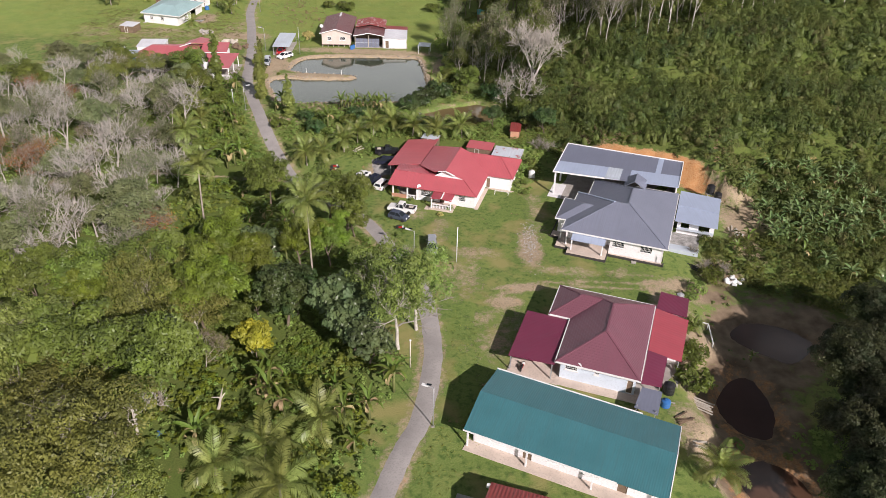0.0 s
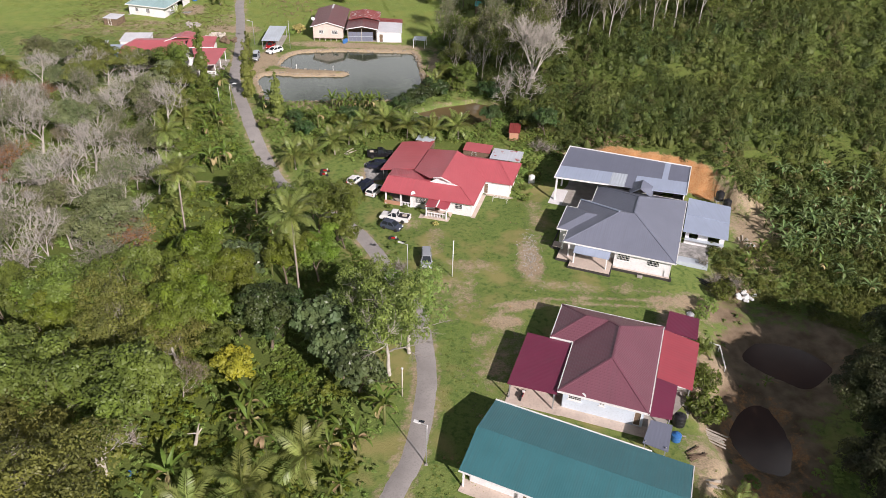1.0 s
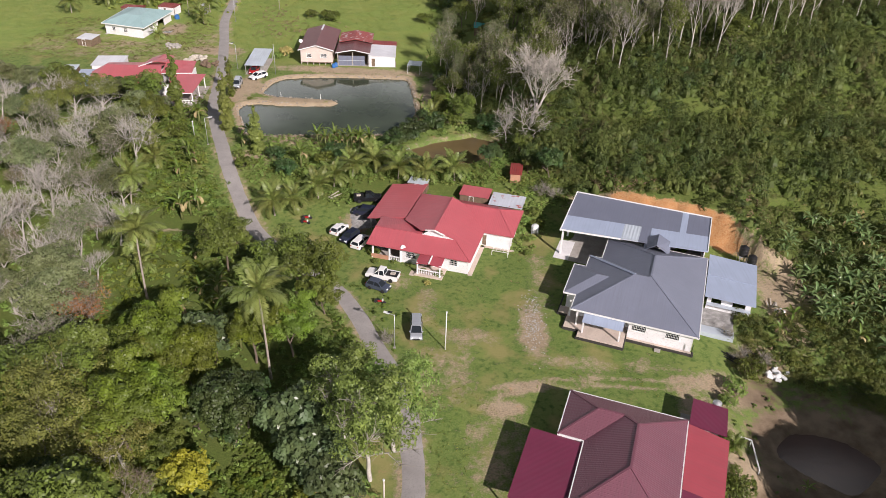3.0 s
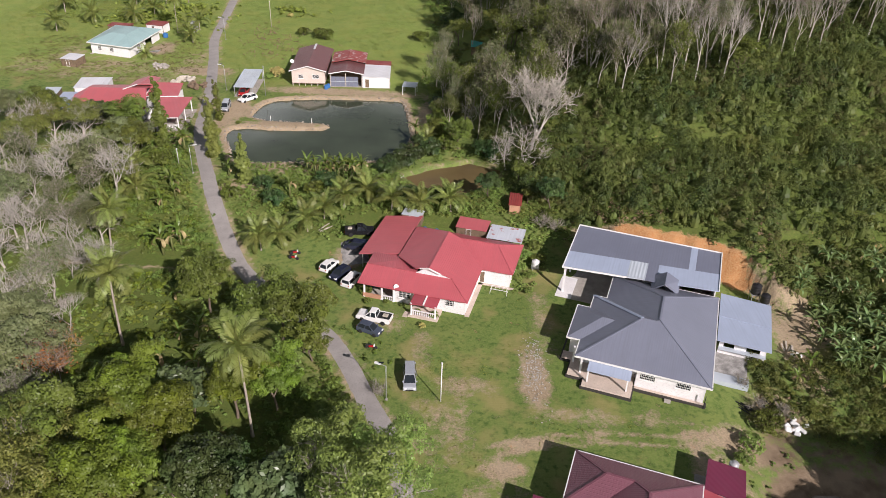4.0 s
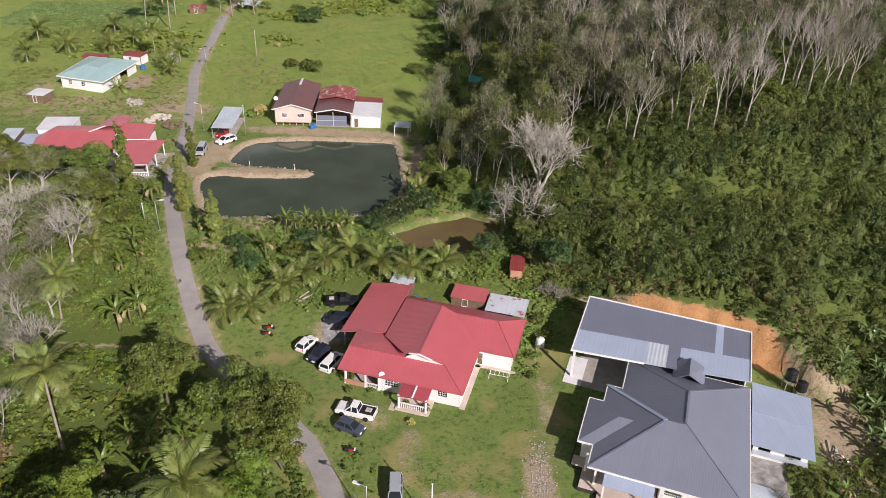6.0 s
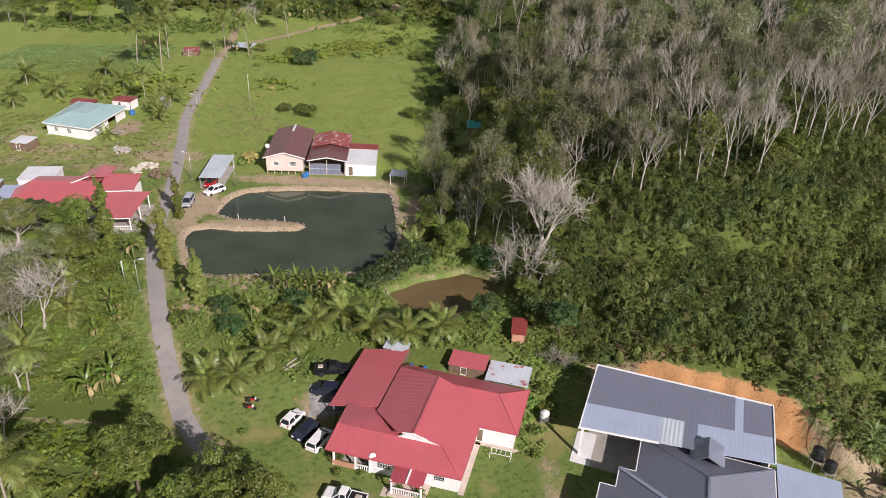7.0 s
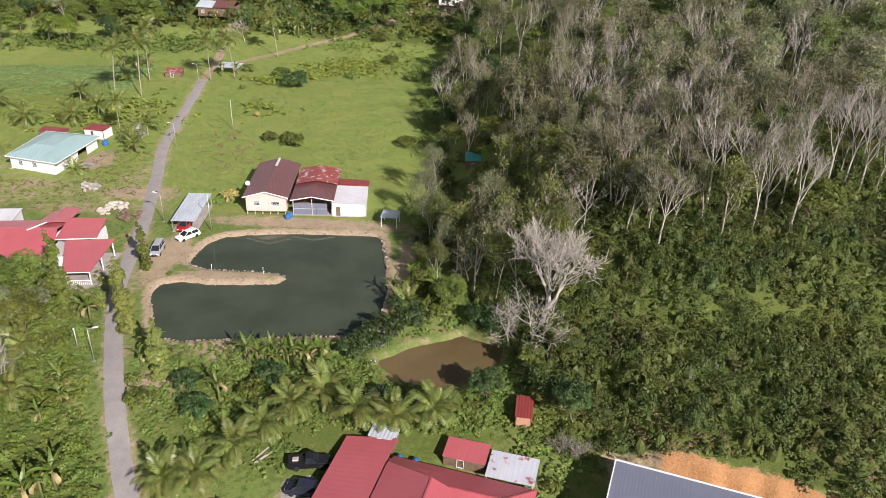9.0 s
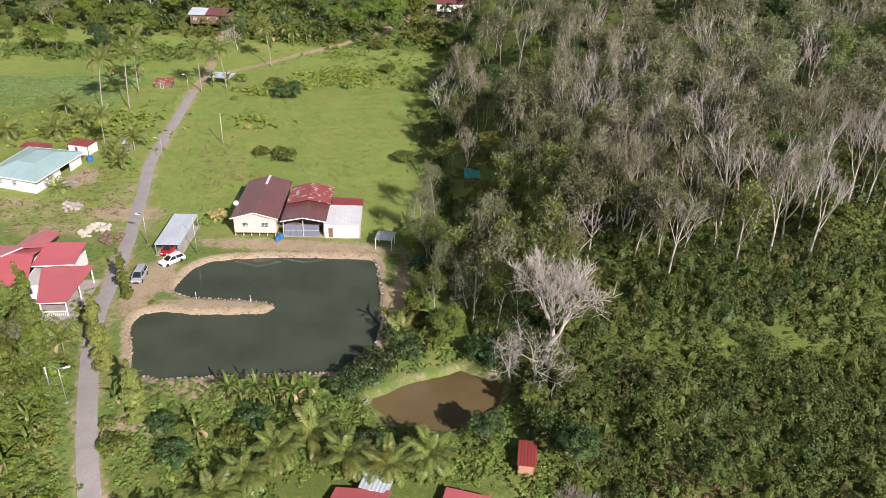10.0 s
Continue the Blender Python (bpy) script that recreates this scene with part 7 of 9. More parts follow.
MAKERS = {
    "bright": broad(1, 9.5, 4.6, LEAF_BRIGHT, "tall tree with dense bright green crown", 0.33, 17),
    "mid": broad(2, 9, 4.2, LEAF_MID, "tree with dense mid-green rounded crown", 0.35, 15),
    "mid_b": broad(12, 8, 3.6, LEAF_MID, "rounded leafy tree in mid green", 0.4, 12),
    "dark": broad(3, 8, 4.0, LEAF_DARK, "round dark green tree with dense crown", 0.42, 13, flat=0.95),
    "umbrella": broad(4, 8.5, 5.2, LEAF_OLIVE, "spreading olive tree with grey limbs showing", 0.3, 8, BARK_WHITE, 0.42, 11, 0.28, TWIG),
    "grey_leaf": broad(5, 9, 4.4, LEAF_GREY, "grey-green leafy tree with pale limbs", 0.42, 8, BARK_WHITE, 0.7, 10, 0.24, TWIG),
    "big_leaf": broad(6, 8.5, 3.4, LEAF_LARGE, "tree with large pale-backed leaves", 0.85, 5.5, BARK_BROWN, 1.0, 9),
    "light": broad(7, 14, 5.0, LEAF_LIGHT, "tall loose light green tree with pale trunk", 0.42, 5.0, BARK_WHITE, 0.75, 11, 0.3, TWIG),
    "giant": broad(8, 11, 5.6, LEAF_OLIVE, "big tree with thick white forked trunk", 0.34, 8, BARK_WHITE, 0.6, 12, 0.45, TWIG),
    "yellow": broad(9, 4.4, 2.2, LEAF_YELLOW, "small tree with yellow-green leaves", 0.34, 20, None, 0.9, 7, 0.1),
    # shaded stand beside the pools; its shade is painted into the leaf colour
    "bamboo": broad(10, 13, 5.8, LEAF_SHADED, "large leafy tree, its leaf colour darkened for shade", 0.4, 11, BARK_BROWN, 1.0, 12),
    "bare_a": bare(21, 12, 0.8, "leafless grey tree with fine twigs", 0, None, BARK_WHITE, PALE_TWIG, 4, 0.24, 0.32, 0.76, 3, splits=2, twig_len=1.3, thin=0.045),
    "bare_b": bare(22, 11, 0.95, "spreading leafless grey tree with fine twigs", 0, None, BARK_WHITE, PALE_TWIG, 4, 0.25, 0.3, 0.78, 3, splits=2, twig_len=1.4, thin=0.045),
    "bare_c": bare(23, 11.5, 0.85, "half-bare grey-brown tree with few leaves", 4.5, LEAF_OLIVE, BARK_GREY, TWIG_WARM, 4, 0.2, 0.32, 0.76, 5, splits=2, twig_len=1.3),
    "bare_rust": bare(24, 10.5, 0.9, "half-bare tree with rust-orange leaves", 6.0, LEAF_RUST, BARK_GREY, TWIG_WARM, 4, 0.18, 0.32, 0.76, 5, splits=2, twig_len=1.2),
    "bare_green": bare(25, 11, 0.85, "grey-limbed tree with thin green crown", 11, LEAF_GREY, BARK_GREY, TWIG, 4, 0.2, 0.34, 0.75, 4, splits=2, twig_len=1.2),
    "white_tree": bare(26, 14.5, 0.7, "tall leafless tree with bone-white limbs", 0, None, BARK_WHITE, plain("white_twigs", (0.47, 0.43, 0.375), 0.7, 0.9, relief=0), 5, 0.33, 0.27, 0.74, 2, splits=2, twig_len=0.9, sway=0.2, thin=0.03),
    "white_wide": bare(29, 13, 0.95, "crooked leafless tree with spreading white limbs", 0, None, BARK_WHITE, plain("whitish_twigs", (0.45, 0.41, 0.36), 0.7, 0.9, relief=0), 4, 0.32, 0.3, 0.8, 3, splits=2, twig_len=1.2, sway=0.22, thin=0.035),
    "rubber_a": bare(31, 16, 0.5, "slender leafless rubber tree with pale trunk", 0, None, BARK_WHITE, TWIG, 3, 0.2, 0.5, 0.62, 3, "rubber trees", 1.1, sway=0.05, thin=0.04),
    "rubber_b": bare(32, 15, 0.55, "slender rubber tree with brownish twigs", 4.0, LEAF_GREY, BARK_GREY, TWIG_WARM, 3, 0.19, 0.5, 0.6, 4, "rubber trees", 1.1, sway=0.05, thin=0.04),
    "rubber_c": bare(33, 15, 0.55, "rubber tree with thin grey-green crown", 17, LEAF_GREY, BARK_GREY, TWIG_WARM, 3, 0.19, 0.5, 0.62, 3, "rubber trees", 1.1, sway=0.05, thin=0.04),
    "rubber_d": bare(34, 14, 0.6, "leafy rubber tree with dull green crown", 26, LEAF_MID, BARK_GREY, TWIG, 3, 0.17, 0.46, 0.64, 3, "rubber trees", 1.0, sway=0.06, thin=0.04),
    "rubber_e": bare(35, 14.5, 0.6, "rubber tree with olive crown", 22, LEAF_DRAB, BARK_GREY, TWIG, 3, 0.17, 0.46, 0.64, 3, "rubber trees", 1.0, sway=0.06, thin=0.04),
    "column": columnar(41, 8.5, 0.78, LEAF_MID, "tall narrow columnar tree beside the road"),
    "column_tall": columnar(43, 14.8, 1.45, LEAF_MID, "tall dense columnar tree by the porch"),
    "column_full": columnar(44, 12.6, 1.4, LEAF_OLIVE, "full columnar tree on the pond's road side"),
    "column_olive": columnar(45, 9.6, 1.3, LEAF_OLIVE, "columnar tree with dry olive leaves by the pond dam"),
    "olive_round": broad(14, 7.0, 3.6, SCRUB_LIME, "rounded light olive tree at the wood's edge", 0.34, 11),
    "coco_tall": coconut(51, 11.5, "tall coconut palm with drooping fronds", 22, 4.4),
    "coco_mid": coconut(52, 7.5, "coconut palm with wide crown", 21, 4.4, None, 1.0),
    "coco_high": coconut(58, 14.6, "high coconut palm leaning over the trees", 22, 4.8, None, 1.2),
    "coco_young": coconut(53, 3.4, "young coconut palm with arching fronds", 21, 4.8, None, 0.3, False),
    "coco_low": coconut(54, 1.6, "low young palm with long green fronds", 14, 3.8, None, 0.1, False),
    "coco_far": coconut(55, 14, "very tall far coconut palm, thin trunk", 20, 5.0, None, 1.5),
    "banana_a": banana(61, 2.6, "banana plant with broad green leaves", 9, 2.5),
    "banana_b": banana(62, 2.0, "banana plant with torn leaves", 8, 2.2),
    "banana_dark": banana(63, 2.8, "banana plant with dark grey-green leaves", 9, 2.9, leafy("dark_banana_leaves", (0.24, 0.34, 0.13), (0.13, 0.21, 0.075), 0.3, 0.02, 0.2), 1),
    "banana_dry": banana(64, 2.8, "banana plant with many dry hanging leaves", 7, 2.4, None, 5),
    "bush_mid": bush(71, 1.5, LEAF_MID, "rounded leafy green shrub", 0.3),
    "bush_light": bush(72, 1.3, LEAF_LIGHT, "light green leafy shrub", 0.3),
    "bush_dark": bush(73, 2.0, LEAF_DARK, "large dark green shrub", 0.34, 18),
    "bush_gold": bush(74, 1.5, leafy("pale_gold_leaves", (0.62, 0.52, 0.2), (0.42, 0.37, 0.13), 0.6), "round straw-yellow ornamental shrub", 0.24, 30, 1.1),
    "bush_bare": bush(75, 1.6, LEAF_GREY, "leafless grey twiggy shrub", 0.2, 5, 1.0, "shrub", TWIG),
}

# ---- plants: the single ones ----
prng = np.random.default_rng(77)


def turn_any():
    return float(prng.uniform(0, 360))


for key, x, y, s in (
    ("bright", -29.0, 83.5, 1.05), ("bright", -27.5, 90.0, 1.0), ("bright", -32.4, 92.6, 1.1), ("dark", -20.4, 82.8, 1.15), ("dark", -35.0, 70.5, 0.85), ("bright", -45.5, 77.8, 0.95), ("mid", -46.8, 84, 1.2), ("mid", -40.5, 88.0, 1.05), ("umbrella", -37.3, 77.5, 1.1), ("umbrella", -31.5, 78.8, 0.9), ("umbrella", -43.2, 60.6, 1.1), ("umbrella", -35.5, 64.5, 0.8), ("umbrella", -46.5, 54.5, 1.15), ("umbrella", -30.5, 46.5, 1.0), ("giant", -40.5, 47.0, 1.1), ("umbrella", -49, 64, 1.1),
    ("umbrella", -41.5, 69, 0.9), ("big_leaf", -10.1, 78.2, 1.0), ("big_leaf", -8.0, 75.0, 0.9), ("big_leaf", -12.8, 82.4, 1.1), ("light", -4.4, 79.2, 1.0), ("light", -2.2, 83.6, 0.9), ("light", -8.0, 84.5, 0.9), ("yellow", -22.8, 75.4, 1.25), ("giant", -38.3, 56.0, 1.0), 
    ("giant", -33.0, 50.0, 1.2), ("bare_green", -34.8, 62.4, 0.9), ("bare_a", -34.0, 63.0, 0.7), ("mid_b", -26.5, 79.5, 0.7), ("bare_c", -29.0, 73.0, 0.6),
    ("bare_a", -52.5, 127.5, 1.05), ("bare_a", -57.5, 132.6, 1.0), ("bare_b", -81.7, 142.5, 1.1), ("bare_b", -54.9, 112, 1.0), ("bare_b", -56.9, 97.5, 1.0), ("bare_rust", -43.9, 99.7, 0.9),
    ("bare_c", -65.7, 126, 1.1), ("bare_b", -65.9, 114.6, 1.1), ("bare_c", -49, 91.7, 1.0), ("bare_rust", -46.5, 104, 0.8), ("bare_c", -60.5, 104.5, 1.0),
    ("grey_leaf", -61.2, 150, 1.0), ("mid", -61.8, 167.5, 0.9),  ("mid", -31.2, 118.0, 0.85), ("mid_b", -26.0, 113.8, 0.9), ("mid", -19.4, 112.6, 0.95), ("mid_b", -21.2, 116.8, 0.85), ("mid_b", -14.6, 108.6, 1.0), ("mid", -16.2, 110.8, 0.95),   
    ("column_full", -44.0, 163.5, 1.0), ("column_olive", -35.2, 153.4, 1.0), ("column_tall", -54.8, 166.4, 1.0), ("column", -48.6, 182.2, 1.05),
    ("mid_b", -66, 169, 0.7), ("bare_b", -72, 168, 0.75), ("dark", -71.2, 174.6, 0.6), ("grey_leaf", -58.5, 164.6, 0.7), ("bare_green", -63.5, 163.5, 0.6), ("bare_a", -66.5, 160, 0.75), ("bare_b", -80, 165, 0.9), ("mid_b", -76, 178, 0.8), ("grey_leaf", -88, 172, 0.9), ("mid", -57.5, 160, 0.75),
    ("olive_round", 12.2, 229, 1.0), ("olive_round", 17.6, 211, 1.1), ("olive_round", 9.4, 211, 0.9), ("olive_round", 23.6, 206, 1.0), ("olive_round", 13.2, 198.5, 0.95), ("olive_round", 20.6, 224, 1.05), ("olive_round", 3.0, 205, 0.7), ("white_tree", 30, 186, 1.0), ("white_wide", 23, 182, 1.0), ("white_tree", 17.6, 167.0, 1.6), ("white_tree", 19.0, 168.6, 1.4), ("white_wide", 16.2, 163.0, 0.95), ("mid_b", 20.6, 168.0, 0.8), ("bare_b", 13.0, 165.5, 0.7), ("bare_a", 6.8, 183.5, 0.95), ("rubber_c", 9.8, 190.2, 0.9), ("mid_b", 15.4, 158.4, 0.75), ("dark", 9.4, 152.6, 0.5), ("mid_b", 16.5, 151.0, 0.55), ("dark", 20.5, 148.5, 0.6),
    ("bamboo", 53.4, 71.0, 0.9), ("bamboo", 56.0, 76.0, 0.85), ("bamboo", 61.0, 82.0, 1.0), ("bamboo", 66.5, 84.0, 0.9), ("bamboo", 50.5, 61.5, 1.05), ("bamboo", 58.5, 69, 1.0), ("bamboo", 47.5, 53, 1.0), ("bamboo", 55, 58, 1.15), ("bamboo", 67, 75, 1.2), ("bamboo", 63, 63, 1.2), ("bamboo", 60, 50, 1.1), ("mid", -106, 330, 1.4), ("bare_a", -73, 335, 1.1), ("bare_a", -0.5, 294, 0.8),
    ("mid_b", -1.5, 180, 0.6), ("mid", 3.5, 173, 0.6), ("rubber_d", 1.5, 192, 0.9), ("rubber_c", -2.5, 203, 0.85), ("rubber_c", 0.0, 214, 0.9),
):
    planted(key, x, y, s, turn_any(), 0.2)

for key, x, y, s in (
    ("coco_high", -19.0, 94.4, 1.0), ("coco_tall", -40.8, 109.8, 1.05), ("coco_mid", -52.5, 134.0, 0.95), ("coco_low", -53.2, 148, 1.15), ("coco_young", -28, 135, 0.85), ("coco_young", -24.7, 136.2, 0.9),
    ("coco_young", -21.3, 140.4, 0.95), ("coco_young", -19, 143.7, 0.9), ("coco_young", -16.1, 147.3, 0.95), ("coco_young", -7.6, 146.7, 1.0), ("coco_young", -2.4, 146.2, 0.95), ("coco_young", 2.8, 147.6, 1.0),
    ("coco_low", -12.5, 151, 1.0), ("coco_low", -12.2, 63.5, 1.1), ("coco_low", -17.5, 58.5, 1.2), ("coco_low", -14.5, 53.0, 1.2), ("coco_young", 33.2, 58.2, 0.95), ("coco_low", -22.5, 56, 1.0), ("coco_low", -44, 117, 0.8),
    ("coco_far", -91.6, 271.2, 1.0), ("coco_far", -85.3, 273.4, 1.05), ("coco_far", -89.0, 289, 1.1), ("coco_far", -71.5, 291.5, 0.9), ("coco_far", -65.2, 295, 0.85), ("coco_far", -57.9, 319.9, 0.9), ("coco_young", -104.6, 248.5, 1.1),
    ("coco_far", -78.4, 243.0, 0.7), ("coco_young", -90.4, 257.7, 1.0), ("coco_young", -93.7, 251, 1.1), ("coco_young", -74.5, 240, 0.9), ("coco_young", -71.5, 235.0, 0.85), ("coco_young", -73, 246, 1.0), ("coco_low", -79.5, 221.5, 0.7),
    ("coco_young", -100, 268, 1.1), ("coco_young", -112, 240, 1.1), ("coco_young", -118, 258, 1.2),
):
    planted(key, x, y, s, turn_any(), 0.1)

for key, x, y, s in (
    ("banana_a", -42.3, 133.9, 1.25), ("banana_a", -41.2, 135.0, 1.1), ("banana_a", -43.4, 132.6, 1.1), ("banana_b", -48.3, 151.4, 1.1), ("banana_b", -47.0, 149.5, 1.1), ("banana_b", -46.2, 147.4, 1.0), ("banana_dry", -28.9, 104.2, 1.1), ("banana_dry", -26.4, 101.9, 1.1),
    ("banana_a", -24.3, 99.9, 1.0), ("banana_dry", -18.8, 66.6, 1.3), ("banana_dry", -20.3, 68.3, 1.2), ("banana_a", -19.6, 70.0, 1.2), ("banana_dry", -17.0, 65.2, 1.1), ("banana_dry", -6.6, 65.7, 1.1), ("banana_b", -8.6, 67.6, 1.1), ("banana_dry", -9.4, 64.4, 1.1),
    ("banana_a", -4.1, 70.6, 1.1), ("banana_b", -4.6, 72.4, 1.0), ("banana_a", -25.5, 59.3, 1.1), ("banana_b", -7.6, 60.2, 1.0), ("banana_b", -11.0, 68.8, 1.0), ("banana_a", -37.8, 157.5, 0.9), ("banana_b", -38.9, 155.7, 0.9), ("banana_a", -26.2, 149.7, 1.0), ("banana_a", -30.5, 111, 1.0),
    ("banana_b", -37, 120, 0.9), ("banana_b", -35, 124, 0.9), ("banana_a", -5.5, 176.5, 0.9), ("banana_b", -3.5, 209, 0.9), ("banana_b", -5.5, 212, 0.9), ("banana_a", 1.5, 176, 1.0),
    ("bush_gold", -50, 262, 0.7), ("bush_gold", -42.6, 211.5, 1.9), ("bush_gold", -0.3, 117.0, 0.55), ("bush_light", -44.4, 209.8, 1.0), ("bush_light", -44.0, 180.8, 0.45), ("bush_mid", -42.6, 246, 1.4), ("bush_bare", -4.6, 102.6, 0.8), ("bush_bare", 21.0, 143.2, 1.1), ("bush_light", 39.3, 95.0, 1.05),
    ("bush_mid", 34.9, 80.5, 0.9), ("bush_mid", 35.2, 75.6, 1.3), ("bush_bare", 43.6, 104.6, 0.9), ("bush_dark", -2.1, 169.8, 1.3), ("bush_dark", -6.3, 165.0, 1.35), ("bush_dark", -9.4, 161.4, 1.1), ("bush_mid", 1.2, 172, 1.3), ("bush_dark", 9.3, 170.5, 1.2), ("bush_dark", -45.5, 288.7, 1.6),
    ("bush_light", -22, 128.5, 0.45), ("bush_light", -20, 124.5, 0.4), ("bush_light", 44, 64.5, 0.5), ("bush_light", 15.6, 127, 0.6), ("bush_light", 16.0, 131.2, 0.8),
    ("bush_light", -6.0, 122.6, 0.4), ("bush_light", -3.5, 121.9, 0.4), ("bush_mid", -9.4, 125.0, 0.5), ("bush_bare", 43.0, 108, 0.9), ("bush_dark", 36.0, 47.5, 1.2),
):
    planted(key, x, y, s, turn_any(), 0.1)

# a row of bananas on the pond dam, and the dark plot on the slope
for i in range(14):
    planted(("banana_a", "banana_b")[i % 2], -24.5 + i * 0.85, 157.6 + 0.7 * math.sin(i * 2.3), 0.75 + 0.2 * prng.random(), turn_any(), 0.1)
for i in range(120):
    x, y = prng.uniform(56.5, 82), prng.uniform(106, 136)
    if y > 138 - (x - 57) * 0.15 or y < 112 - (x - 57) * 0.2:
        continue
    planted("banana_dark", x, y, 0.72 + 0.3 * prng.random(), turn_any(), 0.1)

# ---- plants: woods ----
taken = []


def scatter(n, x0, x1, y0, y1, keys, gap, ok, smin=0.8, smax=1.15, tries=40):
    done = 0
    for _ in range(n * tries):
        if done >= n:
            break
        x, y = float(prng.uniform(x0, x1)), float(prng.uniform(y0, y1))
        if not ok(x, y) or any((x - a) ** 2 + (y - b) ** 2 < gap * gap for a, b in taken):
            continue
        taken.append((x, y))
        planted(keys[int(prng.integers(len(keys)))], x, y, float(prng.uniform(smin, smax)), turn_any(), 0.2)
        done += 1


def road_gap(x, y):
    return float(np.interp(y, [p[1] for p in ROAD], [p[0] for p in ROAD])) - x


# grey, leafless wood on the west side
for x, y in ((-29.5, 86.5), (-35.4, 91.6), (-19.9, 81.2), (-47.7, 82.6), (-46.8, 75), (-36.3, 76.5), (-10.1, 78.2), (-38.3, 56), (-54.9, 112), (-56.9, 97.5), (-43.9, 99.7), (-31, 119), (-24, 107.5), (-40.5, 108.4), (-18.7, 93.5)):
    taken.append((x, y))


def no_lane(x, y):
    return not (127 < y < 134 and x > -64)


scatter(120, -98, -42, 84, 152, ["bare_a", "bare_b", "bare_b", "bare_c", "bare_c", "bare_green", "bare_rust", "bare_a", "bare_green", "bare_a", "bare_green", "grey_leaf"], 2.9, lambda x, y: x < -44 - 0.22 * max(0, y - 100) and no_lane(x, y), 0.75, 1.1)
# green wood further south
scatter(30, -82, -26, 40, 98, ["mid", "bright", "grey_leaf", "mid_b", "umbrella", "mid", "bare_c", "bare_a", "giant"], 6.0, lambda x, y: road_gap(x, y) > 25 + 0.3 * (y < 60) * 10 and not (-31 < x < -18 and y < 80), 1.0, 1.35)
scatter(9, -38, -16, 83, 100, ["mid", "bright", "mid_b", "bright", "big_leaf"], 4.6, lambda x, y: road_gap(x, y) > 10.5, 0.7, 1.0)
# trees west of the red-roofed house
scatter(22, -115, -60, 148, 180, ["mid_b", "grey_leaf", "bare_a", "mid", "bare_b", "dark", "umbrella"], 4.8, lambda x, y: y < 176, 0.65, 0.95)


# rubber trees on the hill
def edge_of_rubber(x):
    return float(np.interp(x, [-10, 0, 10, 20, 30, 36, 45, 55, 62, 100], [185, 180, 178, 178, 182, 180, 180, 176, 184, 184]))


for x, y in ((54.9, 175.9), (50, 177.6), (44.5, 183.9), (40.3, 185.6), (35.5, 175.7), (48.3, 180.9), (63.8, 186.4), (66.1, 185.6), (68.4, 184.7), (70.7, 184.1), (73.3, 185.1), (75.9, 184.9), (30.2, 189.1), (32, 189.4)):
    taken.append((x, y))
    planted(("rubber_a", "rubber_a", "rubber_b")[int(prng.integers(3))], x, y, float(prng.uniform(0.85, 1.1)), turn_any(), 0.2)
scatter(52, 24, 104, 176, 206, ["rubber_a", "rubber_b", "rubber_c", "rubber_a", "rubber_c", "rubber_e", "rubber_b", "rubber_d"], 2.3, lambda x, y: y > edge_of_rubber(x) + 1, 0.8, 1.1)


def joined_wood(n, x0, x1, y0, y1, keys, gap, ok, smin, smax, label):
    """A wood too dense to count, as one mesh of many trees."""
    found, V, F, mats, M = [], [], [], [], []
    base = 0
    for _ in range(n * 40):
        if len(found) >= n:
            break
        x, y = float(prng.uniform(x0, x1)), float(prng.uniform(y0, y1))
        if ok(x, y) and not any((x - a) ** 2 + (y - b) ** 2 < gap * gap for a, b in taken):
            taken.append((x, y))
            found.append((x, y))
    for x, y in found:
        key = keys[int(prng.integers(len(keys)))]
        if key not in PROTOS:
            planted(key, x, y, 1, turn_any(), 0.2)
            continue
        s, a = float(prng.uniform(smin, smax)), float(prng.uniform(0, 6.28))
        z = float(height(x, y)) - 0.2
        R = np.array([[math.cos(a), -math.sin(a), 0], [math.sin(a), math.cos(a), 0], [0, 0, 1]]) * s
        for ch in PROTOS[key].children:
            me = ch.data
            co = np.empty(len(me.vertices) * 3, np.float32)
            me.vertices.foreach_get("co", co)
            li = np.empty(len(me.loops), np.int32)
            me.loops.foreach_get("vertex_index", li)
            if len(li) != 4 * len(me.polygons):
                continue
            quad = li.reshape(-1, 4)
            pts = co.reshape(-1, 3)
            if ch.name.startswith("trunk"):
                side = np.linalg.norm(pts[quad[:, 0]] - pts[quad[:, 1]], axis=1)
                li = quad[side > 0.034].ravel()
            else:
                keep = prng.random(len(quad)) < (0.5 if "foliage" in ch.name or len(PROTOS[key].children) > 2 else 0.24)
                mid = pts[quad].mean(1, keepdims=True)
                grown = mid + (pts[quad] - mid) * (1.4 if "crown" not in ch.name or len(PROTOS[key].children) == 2 else 1.25)
                pts = grown[keep].reshape(-1, 3)
                co, li = pts, np.arange(len(pts), dtype=np.int32)
            if me.materials[0] not in mats:
                mats.append(me.materials[0])
            V.append(co.reshape(-1, 3) @ R.T + (x, y, z))
            F.append(li + base)
            M.append(np.full(len(li) // 4, mats.index(me.materials[0]), np.int32))
            base += len(co.reshape(-1, 3))
    V, F, M = np.concatenate(V), np.concatenate(F), np.concatenate(M)
    me = bpy.data.meshes.new("woodland")
    me.vertices.add(len(V))
    me.vertices.foreach_set("co", V.astype(np.float32).ravel())
    me.loops.add(len(F))
    me.loops.foreach_set("vertex_index", F.astype(np.int32))
    me.polygons.add(len(M))
    me.polygons.foreach_set("loop_start", np.arange(0, len(F), 4, dtype=np.int32))
    for m in mats:
        me.materials.append(m)
    me.polygons.foreach_set("material_index", M)
    me.update(calc_edges=True)
    return tagged(new("woodland", me), label, "woodland", kind="stuff")


